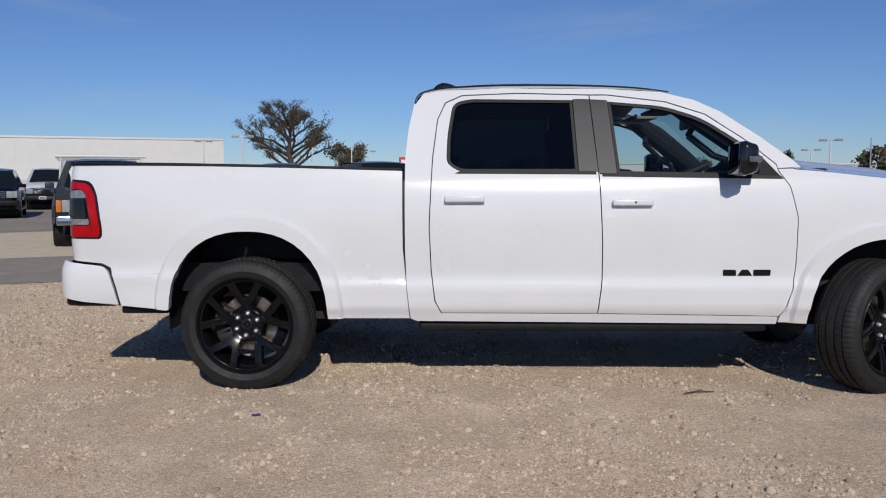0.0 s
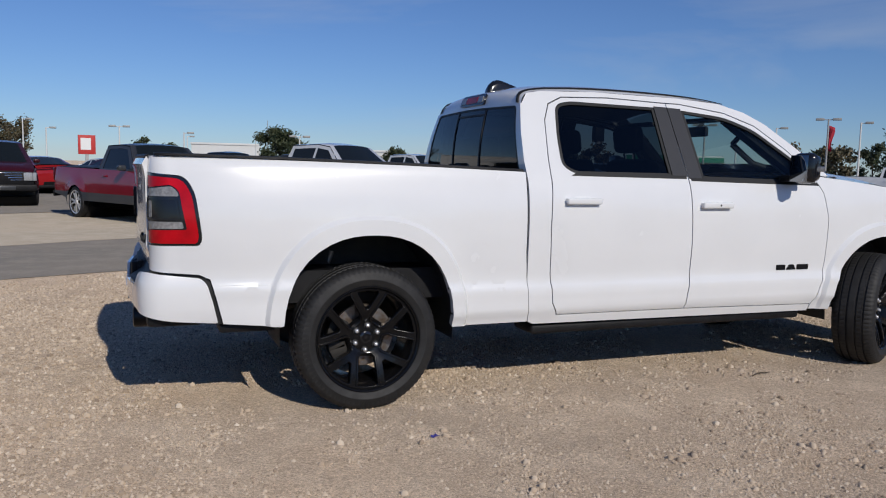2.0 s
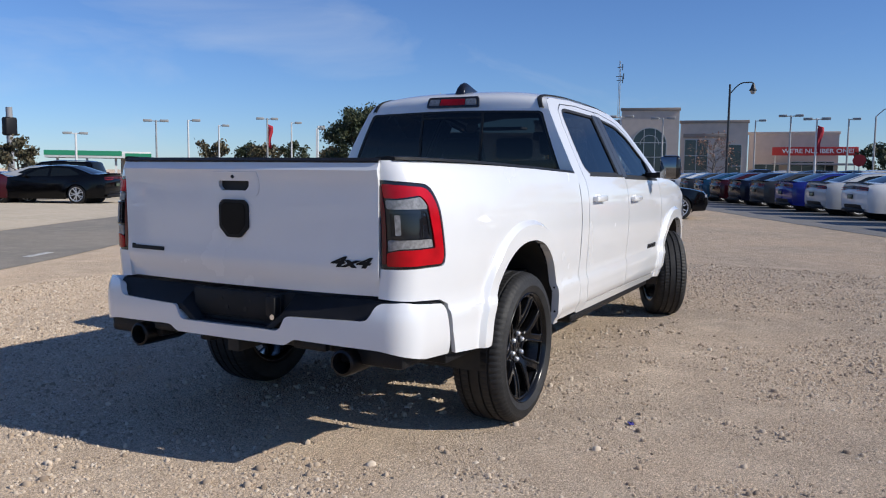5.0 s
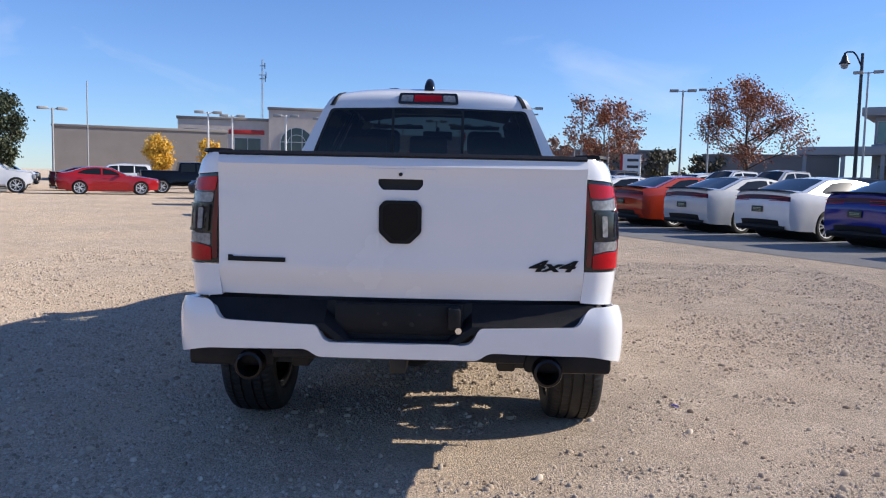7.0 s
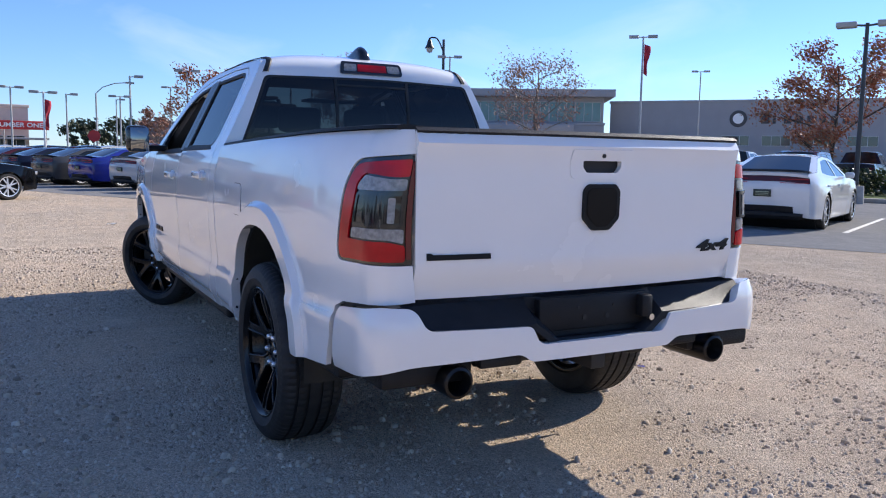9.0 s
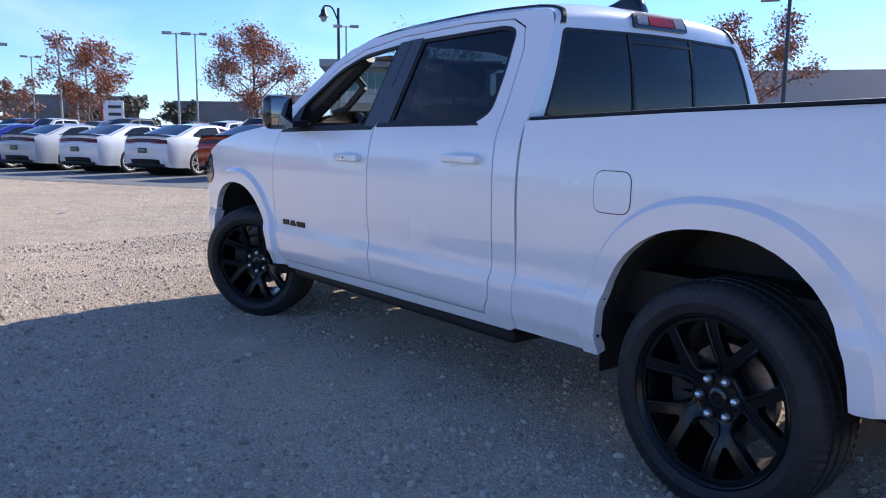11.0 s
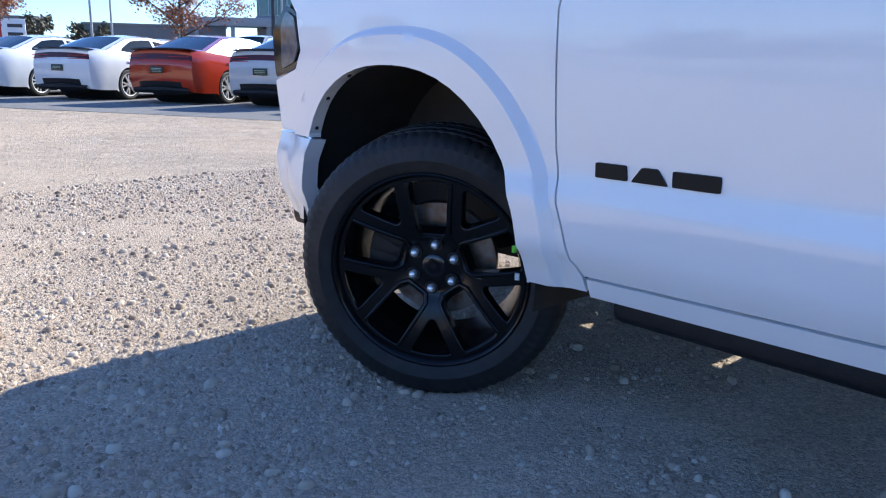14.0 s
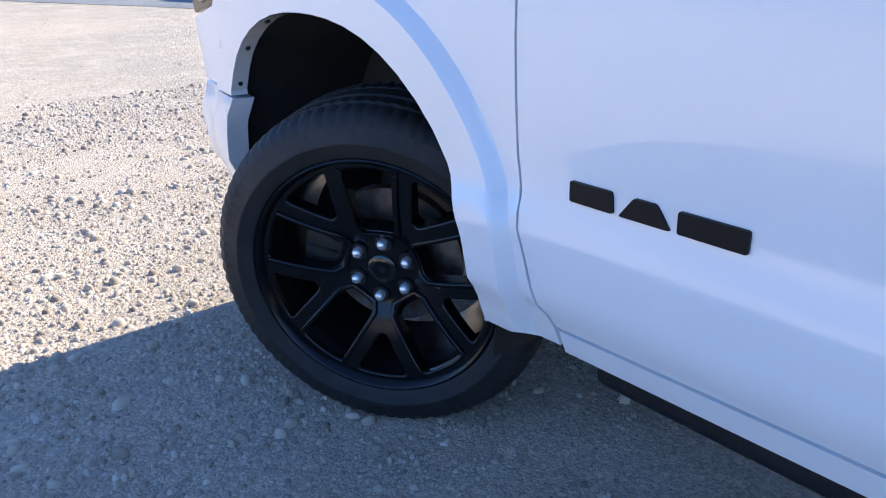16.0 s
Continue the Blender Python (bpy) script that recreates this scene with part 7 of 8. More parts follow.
def street_lamp(x, y, h, turn, k=1.0, reach=1.0):
    """A dark post with a curled arm and a hanging bell lamp."""
    h, wide = h / k, reach
    lamp = thing("street_lamp", pose(x, y, 0, 0, 0, turn) @ Matrix.Scale(k, 4), "black street lamp with curled arm and hanging bell lantern", "street lamp")
    bm = bmesh.new()
    tube(bm, (0, 0, 0), (0, 0, 0.7), 0.16, 0.11, 12)
    tube(bm, (0, 0, 0.7), (0, 0, h), 0.075, 0.055, 10)
    part("post", bm, POLE_DARK, lamp)
    bm = bmesh.new()
    pts = [Vector((0.62 * wide * q / 8, 0, h - 0.55 + 0.62 * math.sin(math.pi / 2 * q / 8))) for q in range(9)]
    pts += [Vector((0.9 * wide, 0, h + 0.08)), Vector((wide, 0, h + 0.02))]
    for a, b in zip(pts, pts[1:]):
        tube(bm, a, b, 0.035, seg=6, caps=False)
    part("curled_arm", bm, POLE_DARK, lamp)
    v, f = lathe([(0.03, 0.0), (0.06, -0.08), (0.10, -0.16), (0.13, -0.30), (0.21, -0.42), (0.20, -0.44)], 16, axis="Z")
    mesh_object("bell_shade", [(p[0] + wide, p[1], p[2] + h + 0.06) for p in v], f, POLE_DARK, lamp)
    v, f = lathe([(0.15, -0.42), (0.15, -0.50), (0.10, -0.60), (0.001, -0.64)], 14, axis="Z")
    mesh_object("lantern_globe", [(p[0] + wide, p[1], p[2] + h + 0.06) for p in v], f, HEAD_GLASS, lamp)


street_lamp(75.6, 8.4, 9.9, -82, 1.7, 1.2)
street_lamp(51.8, -27.4, 10.4, 62, 1.8, 0.6)
mast = thing("radio_mast", pose(102.3, 26.6, 0), "slim grey radio mast with small aerials", "mast")
bm = bmesh.new()
for k in range(3):
    a = 2 * math.pi * k / 3
    tube(bm, (0.25 * math.cos(a), 0.25 * math.sin(a), 0), (0.10 * math.cos(a), 0.10 * math.sin(a), 16.5), 0.03, 0.02, 6)
for k in range(32):
    z = 0.5 * k + 0.4
    r = 0.25 - 0.15 * z / 16.5
    for j in range(3):
        a, b = 2 * math.pi * j / 3, 2 * math.pi * (j + 1) / 3
        tube(bm, (r * math.cos(a), r * math.sin(a), z), (r * math.cos(b), r * math.sin(b), z + 0.45), 0.012, seg=4)
part("lattice", bm, POLE_GREY, mast)
for z, s in ((15.6, 0.35), (14.4, 0.5), (13.9, 0.4)):
    bm = bmesh.new()
    tube(bm, (0, -s, z), (0, s, z), 0.05, seg=6)
    tube(bm, (0, -s, z - 0.4), (0, -s, z + 0.4), 0.06, seg=6)
    part("aerial", bm, POLE_DARK, mast)
for x, y, h, r in ((44.3, 72.7, 7.0, 0.06), (49.5, 25.5, 7.3, 0.06), (13.7, 88.8, 6.4, 0.06), (42.2, 74.4, 5.4, 0.09)):
    bm = bmesh.new()
    tube(bm, (0, 0, 0), (0, 0, h), r, r * 0.6, 8)
    p_ = part("flag_pole", bm, POLE_GREY)
    p_.matrix_basis = pose(x, y, 0)
    tagged(p_, "slim grey pole standing by the far lot", "pole")
cob = thing("road_lamp", pose(66.2, -3.7, 0, 0, 0, -95), "grey cobra-head road lamp on a long arm", "street lamp")
bm = bmesh.new()
tube(bm, (0, 0, 0), (0, 0, 6.0), 0.09, 0.06, 10)
for a, b in (((0, 0, 6.0), (0.5, 0, 6.5)), ((0.5, 0, 6.5), (1.4, 0, 6.85)), ((1.4, 0, 6.85), (2.3, 0, 6.95))):
    tube(bm, a, b, 0.04, seg=6)
part("post", bm, POLE_GREY, cob)
bm = bmesh.new()
box(bm, 2.2, 2.9, -0.14, 0.14, 6.88, 7.02, 0.04)
part("lamp_head", bm, LAMP_HEAD, cob)

# ---- buildings ----
STUCCO = surface("tan_stucco", (0.60, 0.50, 0.425), 0.9, vary=0.12, scale=1.2, bump=0.3, bump_scale=30)
STUCCO_DARK = surface("brown_stucco", (0.300, 0.247, 0.210), 0.9, vary=0.12, scale=1.2, bump=0.3, bump_scale=30)
WALL_WHITE = surface("white_metal_wall", (0.68, 0.68, 0.66), 0.6, vary=0.05, scale=0.6)
WALL_GREY = surface("grey_panel_wall", (0.30, 0.30, 0.31), 0.6, vary=0.08, scale=0.5)
WALL_TAUPE = surface("taupe_wall", (0.27, 0.24, 0.215), 0.8, vary=0.12, scale=0.5)
DARK_GLASS = surface("dark_window_glass", (0.03, 0.045, 0.05), 0.06, coat=0.4)
TEAL_GLASS = surface("green_curtain_glass", (0.10, 0.20, 0.19), 0.08, coat=0.4, vary=0.25, scale=0.8)
MULLION = surface("window_mullion", (0.45, 0.45, 0.44), 0.5)
SIGN_RED = surface("red_banner", (0.52, 0.035, 0.03), 0.6, vary=0.05, scale=2)
SIGN_WHITE = surface("white_lettering", (0.80, 0.80, 0.78), 0.6)
SIGN_DARK = surface("dark_lettering", (0.05, 0.05, 0.055), 0.5)
GREEN_BAND = surface("green_fascia", (0.02, 0.24, 0.12), 0.5)
ROOF_GREY = surface("flat_roof", (0.20, 0.20, 0.20), 0.9, vary=0.2, scale=0.6)


def building(name, ax, ay, bx, by, depth, h, label, mat, coping=None, group=""):
    """A flat-roofed block whose front runs from a to b (left to right as seen), with its front face at y = 0 of its own frame."""
    L = math.hypot(bx - ax, by - ay)
    m = Matrix.Translation((ax, ay, 0)) @ Matrix.Rotation(math.atan2(by - ay, bx - ax), 4, "Z")
    b = thing(name, m, label, "building", group)
    bm = bmesh.new()
    box(bm, 0, L, 0, depth, -0.1, h)
    part("wall", bm, mat, b)
    bm = bmesh.new()
    box(bm, 0.3, L - 0.3, 0.3, depth - 0.3, h + 0.003, h + 0.02)
    part("roof", bm, ROOF_GREY, b)
    bm = bmesh.new()
    box(bm, -0.12, L + 0.12, -0.12, 0.35, h - 0.02, h + 0.28, 0.03)
    part("parapet_coping", bm, coping or mat, b)
    return b, L


def window(b, x0, x1, z0, z1, cols, rows, glass_mat=DARK_GLASS, face=0.0, arch=False, frame=MULLION):
    """A recess with frame, mullions and separate panes."""
    w = new("window")
    w.parent = b
    def pt(u, v):
        return (u, face, v)
    if arch:
        r = (x1 - x0) / 2
        zc = z1 - r
        out = [(x0, z0), (x1, z0)] + [(x0 + r + r * math.cos(a), zc + r * math.sin(a)) for a in (math.pi * k / 16 for k in range(17))]
    else:
        out = [(x0, z0), (x1, z0), (x1, z1), (x0, z1)]
    pane_out = [(u, v) for u, v in out]
    panel("pane", pane_out, pt, glass_mat, w, lift=0.015, depth=0.02, step=1.5)
    t = 0.07
    for k in range(1, cols):
        u = x0 + (x1 - x0) * k / cols
        top = z1 if not arch else (z1 - (x1 - x0) / 2) + math.sqrt(max(0.0, ((x1 - x0) / 2) ** 2 - (u - (x0 + x1) / 2) ** 2))
        bm = bmesh.new()
        box(bm, u - t / 2, u + t / 2, face - 0.06, face, z0, top)
        part("mullion", bm, frame, w)
    for k in range(1, rows):
        v = z0 + (z1 - z0) * k / rows
        inset_ = 0.0
        if arch and v > z1 - (x1 - x0) / 2:
            rr = (x1 - x0) / 2
            inset_ = rr - math.sqrt(max(0.0, rr * rr - (v - (z1 - rr)) ** 2))
        bm = bmesh.new()
        box(bm, x0 + inset_, x1 - inset_, face - 0.055, face, v - t / 2, v + t / 2)
        part("mullion", bm, frame, w)
    if arch:
        r = (x1 - x0) / 2
        ring_ = [(x0 + r + (r + 0.10) * math.cos(a), z1 - r + (r + 0.10) * math.sin(a)) for a in (math.pi * k / 16 for k in range(17))] + [(x0 - 0.10, z0), (x0, z0)] + [(x0 + r - r * math.cos(a), z1 - r + r * math.sin(a)) for a in (math.pi * k / 16 for k in range(17))] + [(x1, z0), (x1 + 0.10, z0)]
        panel("frame", ring_, pt, frame, w, lift=0.08, depth=0.08, step=0.8)
        r2 = r * 0.55
        ring2 = [(x0 + r + (r2 + 0.06) * math.cos(a), z1 - r + (r2 + 0.06) * math.sin(a)) for a in (math.pi * k / 12 for k in range(13))] + [(x0 + r - r2 * math.cos(a), z1 - r + r2 * math.sin(a)) for a in (math.pi * k / 12 for k in range(13))]
        panel("arch_bar", ring2, pt, frame, w, lift=0.06, depth=0.05, step=0.8)
    else:
        for u0, u1, v0, v1 in ((x0 - t, x1 + t, z1, z1 + t), (x0 - t, x1 + t, z0 - t, z0), (x0 - t, x0, z0, z1), (x1, x1 + t, z0, z1)):
            bm = bmesh.new()
            box(bm, u0, u1, face - 0.07, face, v0, v1)
            part("frame", bm, frame, w)
    return w


# showroom with the arched tower: left wing, tower, right wing
b, L = building("showroom_wing", 75.9, 28.5, 78.3, 19.6, 22, 6.7, "tan stucco showroom wing with tall dark windows", STUCCO, STUCCO_DARK)
window(b, 1.6, 4.2, 0.2, 4.9, 2, 3)
window(b, 5.6, 8.2, 0.2, 4.9, 2, 3)
for x0, x1 in ((0.6, 4.4), (5.0, 8.6)):
    bm = bmesh.new()
    box(bm, x0, x1, -0.14, -0.02, 5.3, 5.75, 0.03)
    part("sign_strip", bm, WALL_GREY if x0 < 3 else SIGN_RED, b)
b, L = building("showroom_tower", 77.9, 19.7, 79.2, 14.1, 12, 7.9, "tan stucco entrance tower with a big arched window", STUCCO, STUCCO_DARK)
window(b, L / 2 - 1.65, L / 2 + 1.65, 0.2, 6.1, 3, 4, arch=True)
b, L = building("showroom_wing", 79.5, 14.0, 80.5, 7.6, 22, 6.6, "tan stucco showroom wing with tall dark windows", STUCCO, STUCCO_DARK)
window(b, 0.5, 2.7, 0.2, 4.9, 2, 3)
window(b, 4.6, 5.9, 0.2, 4.4, 1, 2)
bm = bmesh.new()
box(bm, 0.3, 4.6, -0.14, -0.02, 5.15, 5.55, 0.03)
part("sign_strip", bm, STUCCO_DARK, b)
b, L = building("low_annex", 90.3, 8.6, 91.0, -0.4, 20, 5.9, "low tan stucco annex with service doors", STUCCO, STUCCO)
for x0, x1, z1 in ((0.6, 3.2, 2.6), (4.4, 6.6, 2.9), (7.0, 8.6, 2.9)):
    window(b, x0, x1, 0.1, z1, 2, 1)
# red banner with white words on its own hoarding
ban = thing("banner_hoarding", Matrix.Translation((88.6, 6.0, 0)) @ Matrix.Rotation(math.atan2(-8.3, 0.4), 4, "Z"), "red banner hoarding with bold white words", "sign")
BL = 8.3
bm = bmesh.new()
box(bm, 0, BL, -0.06, 0.06, 3.55, 4.45, 0.02)
part("banner_board", bm, SIGN_RED, ban)
for x in (0.3, BL / 2, BL - 0.3):
    bm = bmesh.new()
    tube(bm, (x, 0.12, 0), (x, 0.12, 4.4), 0.06, seg=8)
    part("support_post", bm, POLE_GREY, ban)
bm = bmesh.new()
box(bm, 0, BL, 0.2, 3.4, 2.55, 2.75, 0.03)
part("awning", bm, WALL_GREY, ban)
text_mesh("banner_words", "WE'RE NUMBER ONE!", 0.95, SIGN_WHITE, ban, Matrix(((1, 0, 0, BL / 2 + 0.3), (0, 0, -1, -0.075), (0, 0.66, 0, 4.0), (0, 0, 0, 1))), depth=0.01, width=6.9, thick=0.02)

# long plain halls
building("long_hall", 84.0, 46.0, 91.7, 28.6, 30, 6.1, "long plain taupe warehouse wall", WALL_TAUPE, WALL_TAUPE)
b, L = building("long_hall", -66.0, 105.6, -35.7, 118.8, 40, 7.6, "long low white warehouse with a flat roof", WALL_WHITE, WALL_WHITE)
for k in range(11):
    bm = bmesh.new()
    box(bm, 1.0 + 3.0 * k, 1.08 + 3.0 * k, -0.04, 0.0, 0, 7.5)
    part("wall_rib", bm, WALL_WHITE, b)
for x, y, u, v, h in ((10.4, 124.2, 18.0, 123.3, 3.9), (7.0, 114.8, 16.3, 113.7, 4.0), (24.0, 118.0, 38.0, 114.0, 3.6)):
    building("white_shed", x, y, u, v, 14, h, "low white flat-roofed building far off", WALL_WHITE, WALL_WHITE)

# fuel station
st = thing("fuel_station", Matrix.Translation((72.5, 102.6, 0)) @ Matrix.Rotation(math.atan2(-9.3, 11.3), 4, "Z"), "low fuel station with white and green fascia", "building")
bm = bmesh.new()
box(bm, 0, 14.6, 0, 8, 3.0, 4.0, 0.03)
part("canopy", bm, WALL_WHITE, st)
bm = bmesh.new()
box(bm, -0.05, 10.5, -0.06, 0.0, 3.35, 4.05)
part("fascia_band", bm, GREEN_BAND, st)
bm = bmesh.new()
box(bm, 11.0, 14.7, -0.06, 0.0, 3.0, 3.75)
part("fascia_band", bm, GREEN_BAND, st)
for x in (1.5, 5.5, 9.5, 13.2):
    bm = bmesh.new()
    box(bm, x, x + 0.35, 1.2, 1.55, 0, 3.0)
    part("column", bm, WALL_WHITE, st)
bm = bmesh.new()
box(bm, 10.5, 15.0, 3.0, 9.0, 0, 3.0)
part("kiosk", bm, STUCCO, st)
# tall sign tower
tw = thing("sign_tower", pose(63.2, 96.5, 0), "tall sign tower with a dark round-topped panel", "sign")
bm = bmesh.new()
tube(bm, (0, 0, 0), (0, 0, 9.3), 0.45, 0.40, 12)
part("column", bm, WALL_GREY, tw)
bm = bmesh.new()
box(bm, -0.85, 0.85, -0.5, 0.5, 5.6, 8.0, 0.25, seg=3)
part("sign_panel", bm, BLACK_PLASTIC, tw)
sg = thing("roadside_sign", pose(-6.7, 114.5, 0, 0, 0, 10), "roadside sign with red and white panel", "sign")
bm = bmesh.new()
box(bm, -1.1, 1.1, -0.15, 0.15, 2.2, 4.8, 0.03)
part("sign_panel", bm, SIGN_RED, sg)
bm = bmesh.new()
box(bm, -0.8, 0.5, -0.2, -0.15, 2.8, 4.4)
part("sign_face", bm, SIGN_WHITE, sg)
bm = bmesh.new()
box(bm, -0.2, 0.2, -0.1, 0.1, 0, 2.2)
part("post", bm, POLE_GREY, sg)

# glass showroom with canopy
b, L = building("glass_showroom", 84.6, -45.0, 74.0, -61.6, 24, 5.6, "two-storey glass car showroom with a grey flat roof", WALL_GREY, WALL_GREY)
for k in range(5):
    window(b, 0.6 + 3.9 * k, 4.0 + 3.9 * k, 0.2, 3.6, 3, 1, DARK_GLASS)
bm = bmesh.new()
box(bm, 0.0, L, 1.0, 20, 5.6, 9.6, 0.02)
up = part("upper_storey", bm, WALL_GREY, b)
for k in range(6):
    w = window(b, 0.3 + 3.2 * k, 3.3 + 3.2 * k, 6.1, 8.4, 3, 1, TEAL_GLASS, face=1.0)
bm = bmesh.new()
box(bm, -1.2, L + 1.2, -0.6, 20.5, 9.0, 9.9, 0.04)
part("roof_slab", bm, WALL_GREY, b)
bm = bmesh.new()
box(bm, -7.0, L - 4, -4.0, 0.0, 4.6, 5.5, 0.04)
part("canopy", bm, WALL_GREY, b)
for k in range(6):
    bm = bmesh.new()
    box(bm, -6.4 + 3.8 * k, -6.0 + 3.8 * k, -3.7, -3.3, 0, 4.6)
    part("canopy_column", bm, WALL_GREY, b)
# grey dealer hall with a round emblem and dark letters as bars
b, L = building("dealer_hall", 77.5, -65.4, 40.0, -96.0, 26, 8.6, "long grey dealer hall with a round emblem", WALL_GREY, WALL_GREY)
ex = 15.5
v, f = lathe([(0.001, 0.0), (0.95, 0.0), (1.0, 0.05), (1.0, 0.12)], 32)
em = mesh_object("round_emblem", [(ex + p[0], -0.14 + p[1], 6.6 + p[2]) for p in v], f, SIGN_DARK, b)
v, f = lathe([(0.001, 0.0), (0.62, 0.0), (0.62, 0.03)], 24)
mesh_object("emblem_centre", [(ex + p[0], -0.18 + p[1], 6.6 + p[2]) for p in v], f, SIGN_WHITE, em)
for k, wd in enumerate((0.9, 0.35, 0.8, 0.8, 1.0, 0.7, 0.7, 0.7)):
    bm = bmesh.new()
    x = ex + 2.6 + 1.25 * k
    box(bm, x, x + wd, -0.10, -0.01, 6.0, 7.2 if k == 0 else 6.9, 0.02)
    part("sign_bar", bm, SIGN_DARK, b)
for k in range(9):
    window(b, 4.5 + 4.6 * k, 7.6 + 4.6 * k, 0.2 if k > 6 else 3.4, 4.4 if k > 6 else 4.5, 3, 1)
# distant low blocks that close the horizon
for x, y, u, v, h, mt in ((96, -30, 90, -44, 4.6, WALL_TAUPE), (100, -12, 97, -26, 5.0, WALL_TAUPE), (40, 112, 62, 100, 3.2, WALL_WHITE), (-120, 60, -78, 96, 5, WALL_TAUPE)):
    building("low_block", x, y, u, v, 14, h, "low plain building in the distance", mt, mt)
# hedge, grass and kerb in front of the dealer hall
GRASS = ground_material("lawn", (0.09, 0.13, 0.035), (0.07, 0.11, 0.03), (0.13, 0.16, 0.05), bump=0.6, fine=120)
HEDGE = leaf_material("hedge_leaves", (0.02, 0.035, 0.014), (0.035, 0.05, 0.02), (0.16, 0.17, 0.03))
strip("lawn", -12, 14, -33.5, -27.5, 0.16, GRASS, "narrow lawn strip with a kerb", 0.05, cat="lawn")
for a0, a1, b0 in ((-12, 14, -27.3),):
    pts = [rowed(a0, b0), rowed(a1, b0)]
    bm = bmesh.new()
    d = Vector((pts[1][0] - pts[0][0], pts[1][1] - pts[0][1], 0))
    box(bm, 0, d.length, -0.15, 0.15, 0, 0.16, 0.02)
    k_ = part("kerb", bm, CONCRETE)
    k_.matrix_basis = Matrix.Translation((*pts[0], 0.0)) @ Matrix.Rotation(math.atan2(d.y, d.x), 4, "Z")
    tagged(k_, "pale concrete kerb along the lawn", "kerb", kind="structure")
rh = random.Random(31)
for a, b0, ln in ((-6.0, -31.5, 5.0), (0.5, -31.0, 5.0), (7.0, -31.2, 5.5)):
    verts, faces = [], []
    for i in range(2600):
        px, py, pz = rh.uniform(0, ln), rh.uniform(-0.55, 0.55), rh.uniform(0.02, 0.95 + 0.1 * math.sin(i))
        c = Vector((px, py, pz))
        u = Vector((rh.gauss(0, 1), rh.gauss(0, 1), rh.gauss(0, 1))).normalized()
        v_ = u.orthogonal().normalized()
        w_ = u.cross(v_)
        s = rh.uniform(0.05, 0.12)
        k = len(verts)
        verts += [c - v_ * s, c + w_ * s * 0.6, c + v_ * s, c - w_ * s * 0.6]
        faces.append((k, k + 1, k + 2, k + 3))
    hd = mesh_object("hedge", verts, faces, HEDGE, smooth=0)
    hd.matrix_basis = Matrix.Translation((*rowed(a, b0), 0.15)) @ Matrix.Rotation(ROW, 4, "Z")
    tagged(hd, "clipped green hedge with yellowing tips", "hedge")
stop = thing("stop_sign", pose(56.3, -2.7, 0, 0, 0, 90), "red eight-sided stop sign on a post", "sign")
bm = bmesh.new()
tube(bm, (0, 0, 0), (0, 0, 2.9), 0.035, seg=8)
part("post", bm, POLE_GREY, stop)
bm = bmesh.new()
tube(bm, (0, 0.03, 2.45), (0, 0.05, 2.45), 0.42, seg=8)
part("sign_plate", bm, SIGN_RED, stop)
ds = thing("direction_sign", pose(67.9, -15.3, 0, 0, 0, 70), "white direction board with red edge", "sign")
bm = bmesh.new()
box(bm, -0.8, 0.8, -0.08, 0.08, 1.0, 3.7, 0.03)
part("board", bm, SIGN_WHITE, ds)
for x in (-0.6, 0.6):
    bm = bmesh.new()
    tube(bm, (x, 0, 0.0), (x, 0, 1.05), 0.05, seg=10)
    part("leg", bm, SIGN_DARK, ds)
for z in (3.2, 2.6, 2.0, 1.4):
    bm = bmesh.new()
    box(bm, -0.6, 0.4, 0.08, 0.10, z - 0.12, z + 0.12)
    part("bar", bm, SIGN_DARK, ds)
bm = bmesh.new()
box(bm, 0.8, 1.0, -0.08, 0.08, 1.0, 3.7)
part("red_edge", bm, SIGN_RED, ds)

# the showroom, its annex, banner and mast stand well behind the parked rows
_c = Vector((-5.0, -1.5, 1.33))
_m = Matrix.Translation(_c) @ Matrix.Scale(1.6, 4) @ Matrix.Translation(-_c)
for ob in list(scene.objects):
    if ob.parent is None and ob.name.split(".")[0] in ("showroom_wing", "showroom_tower", "low_annex", "banner_hoarding", "radio_mast"):
        ob.matrix_basis = _m @ ob.matrix_basis

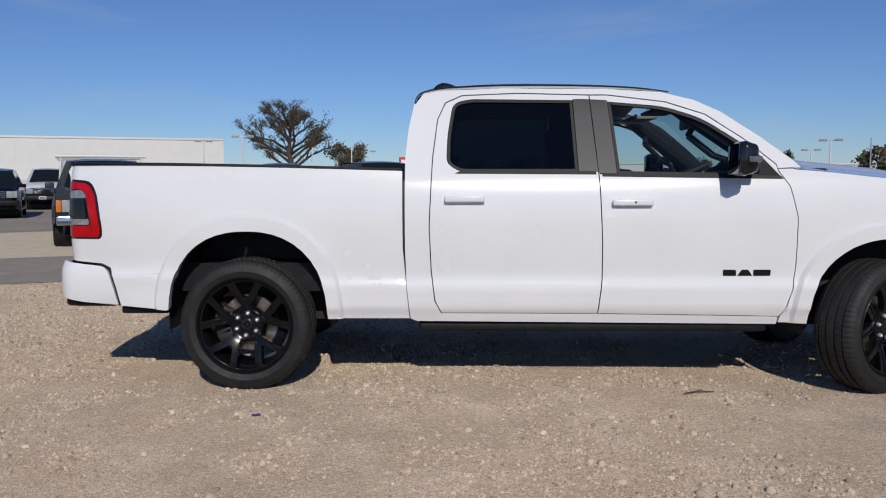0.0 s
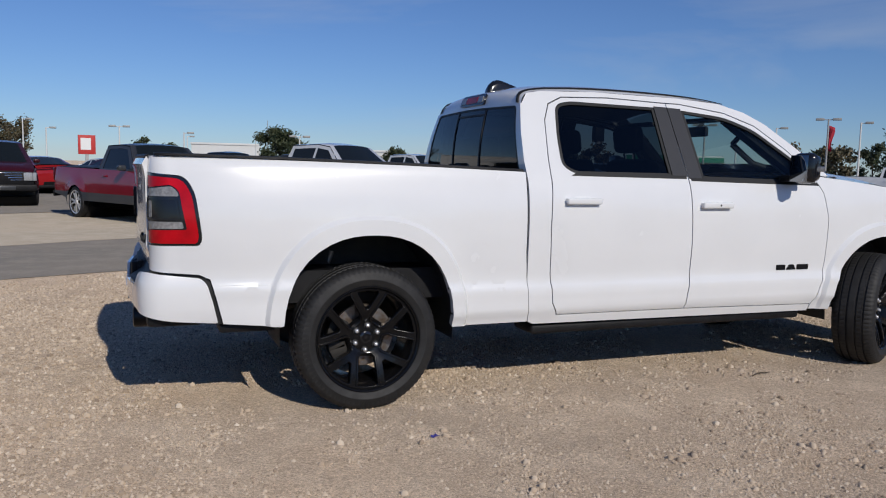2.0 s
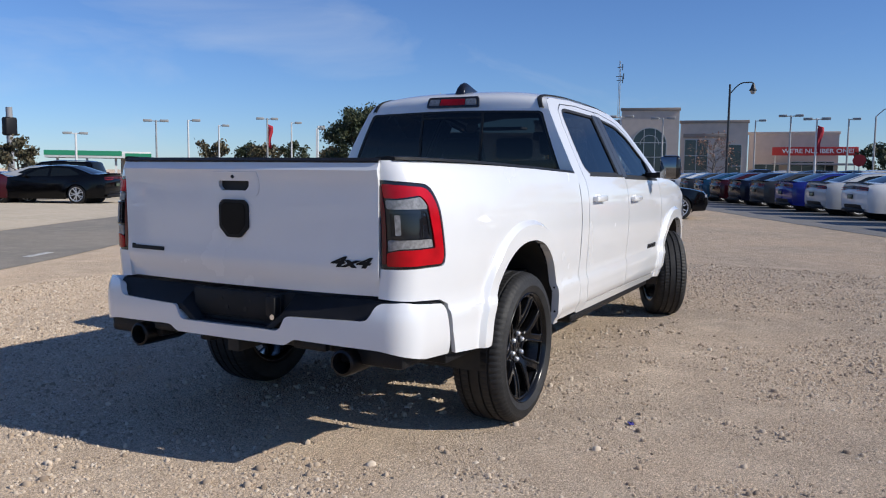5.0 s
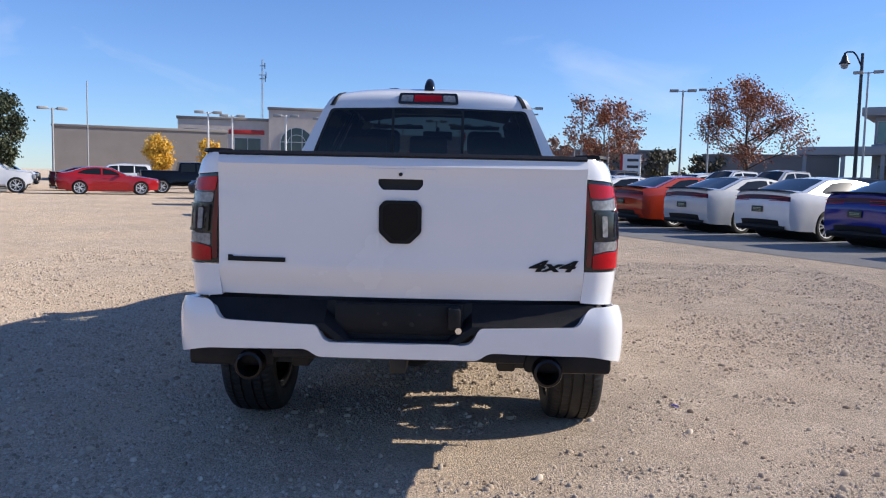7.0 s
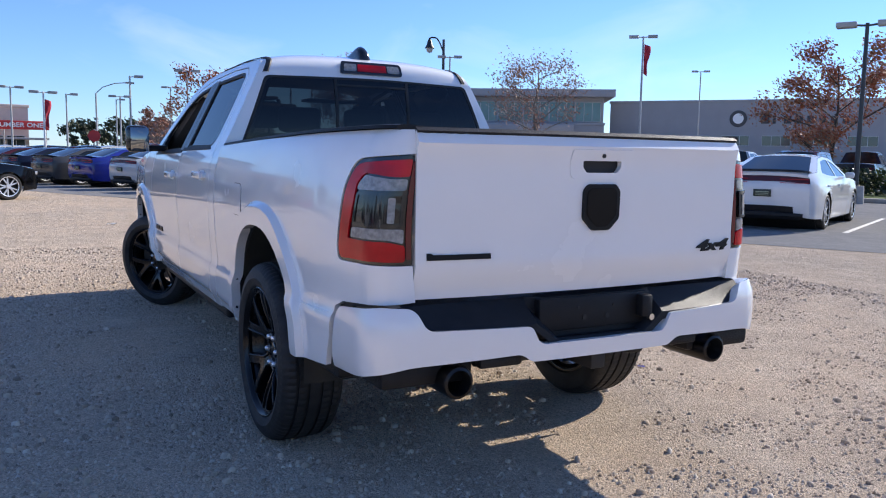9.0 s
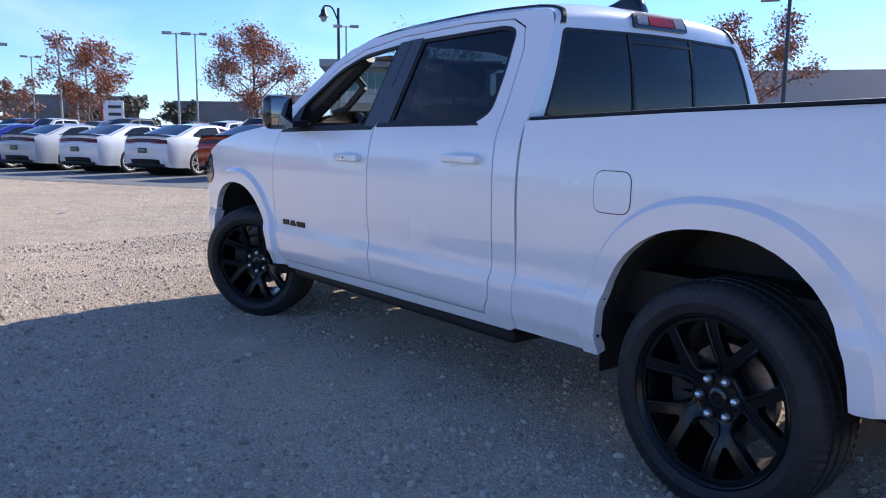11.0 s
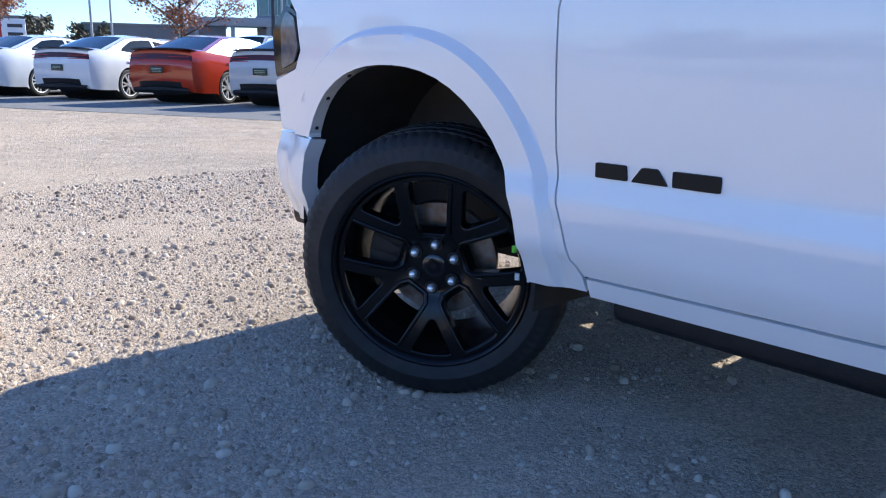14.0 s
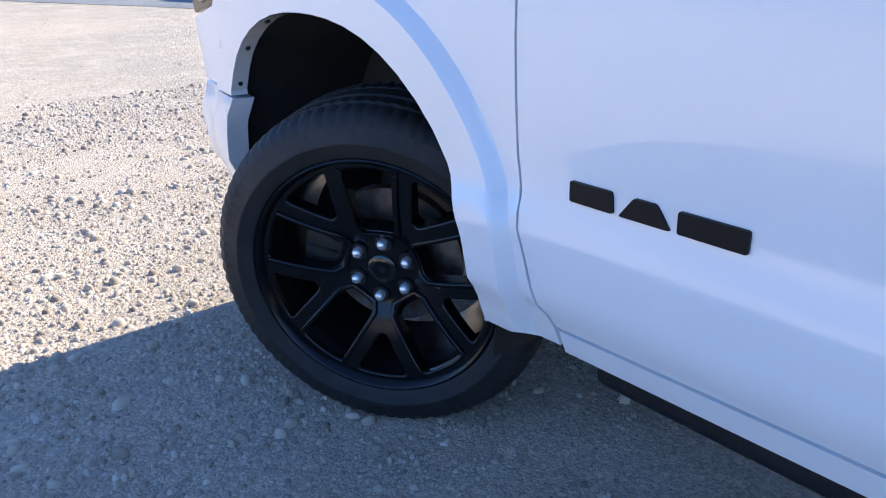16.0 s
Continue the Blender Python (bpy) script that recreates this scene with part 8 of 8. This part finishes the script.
# ---- litter on the gravel ----
SCRAP_BLUE = surface("violet_foil", (0.07, 0.06, 0.32), 0.3, vary=0.3, scale=60)
SCRAP_PALE = surface("pale_paper", (0.66, 0.63, 0.58), 0.8, vary=0.2, scale=40)
TWIG = surface("dry_twig", (0.10, 0.075, 0.05), 0.9, vary=0.4, scale=60)


def scrap(name, x, y, size, turn, mat, label, cat, seed):
    """A crumpled flat piece lying on the soil."""
    r = random.Random(seed)
    n = 5
    verts, faces = [], []
    for i in range(n):
        for j in range(n):
            verts.append((size * (i / (n - 1) - 0.5) + r.uniform(-0.1, 0.1) * size / n, 0.6 * size * (j / (n - 1) - 0.5) + r.uniform(-0.2, 0.2) * size / n, 0.006 + r.uniform(0, 0.35) * size * 0.5))
    for i in range(n - 1):
        for j in range(n - 1):
            k = i * n + j
            faces.append((k, k + n, k + n + 1, k + 1))
    ob = mesh_object(name, verts, faces, mat, smooth=0)
    sol = ob.modifiers.new("thickness", "SOLIDIFY")
    sol.thickness = 0.0015
    ob.matrix_basis = pose(x, y, 0.0, 0, 0, turn)
    return tagged(ob, label, cat)


scrap("foil_scrap", 0.20, -1.52, 0.045, 30, SCRAP_BLUE, "crumpled violet-blue foil scrap on the gravel", "litter", 3)
scrap("paper_scrap", 12.1, 0.47, 0.16, 70, SCRAP_PALE, "flattened pale paper scrap on the gravel", "litter", 4)
scrap("paper_scrap", 18.6, 6.6, 0.14, 10, SCRAP_PALE, "small white paper scrap on the gravel", "litter", 5)
scrap("paper_scrap", 19.4, 6.1, 0.11, 50, SCRAP_PALE, "small white paper scrap on the gravel", "litter", 6)
scrap("paper_scrap", 17.9, 7.1, 0.10, 95, SCRAP_PALE, "small white paper scrap on the gravel", "litter", 7)
bm = bmesh.new()
tube(bm, (-0.10, 0, 0.008), (0.0, 0.012, 0.014), 0.004, 0.005, 6)
tube(bm, (0.0, 0.012, 0.014), (0.10, -0.005, 0.007), 0.005, 0.003, 6)
tube(bm, (0.0, 0.012, 0.014), (0.05, 0.045, 0.012), 0.003, 0.002, 6)
tw_ = part("dry_twig", bm, TWIG)
tw_.matrix_basis = pose(2.78, -1.03, 0.0, 0, 0, 15)
tagged(tw_, "short dark dry twig lying on gravel", "twig")
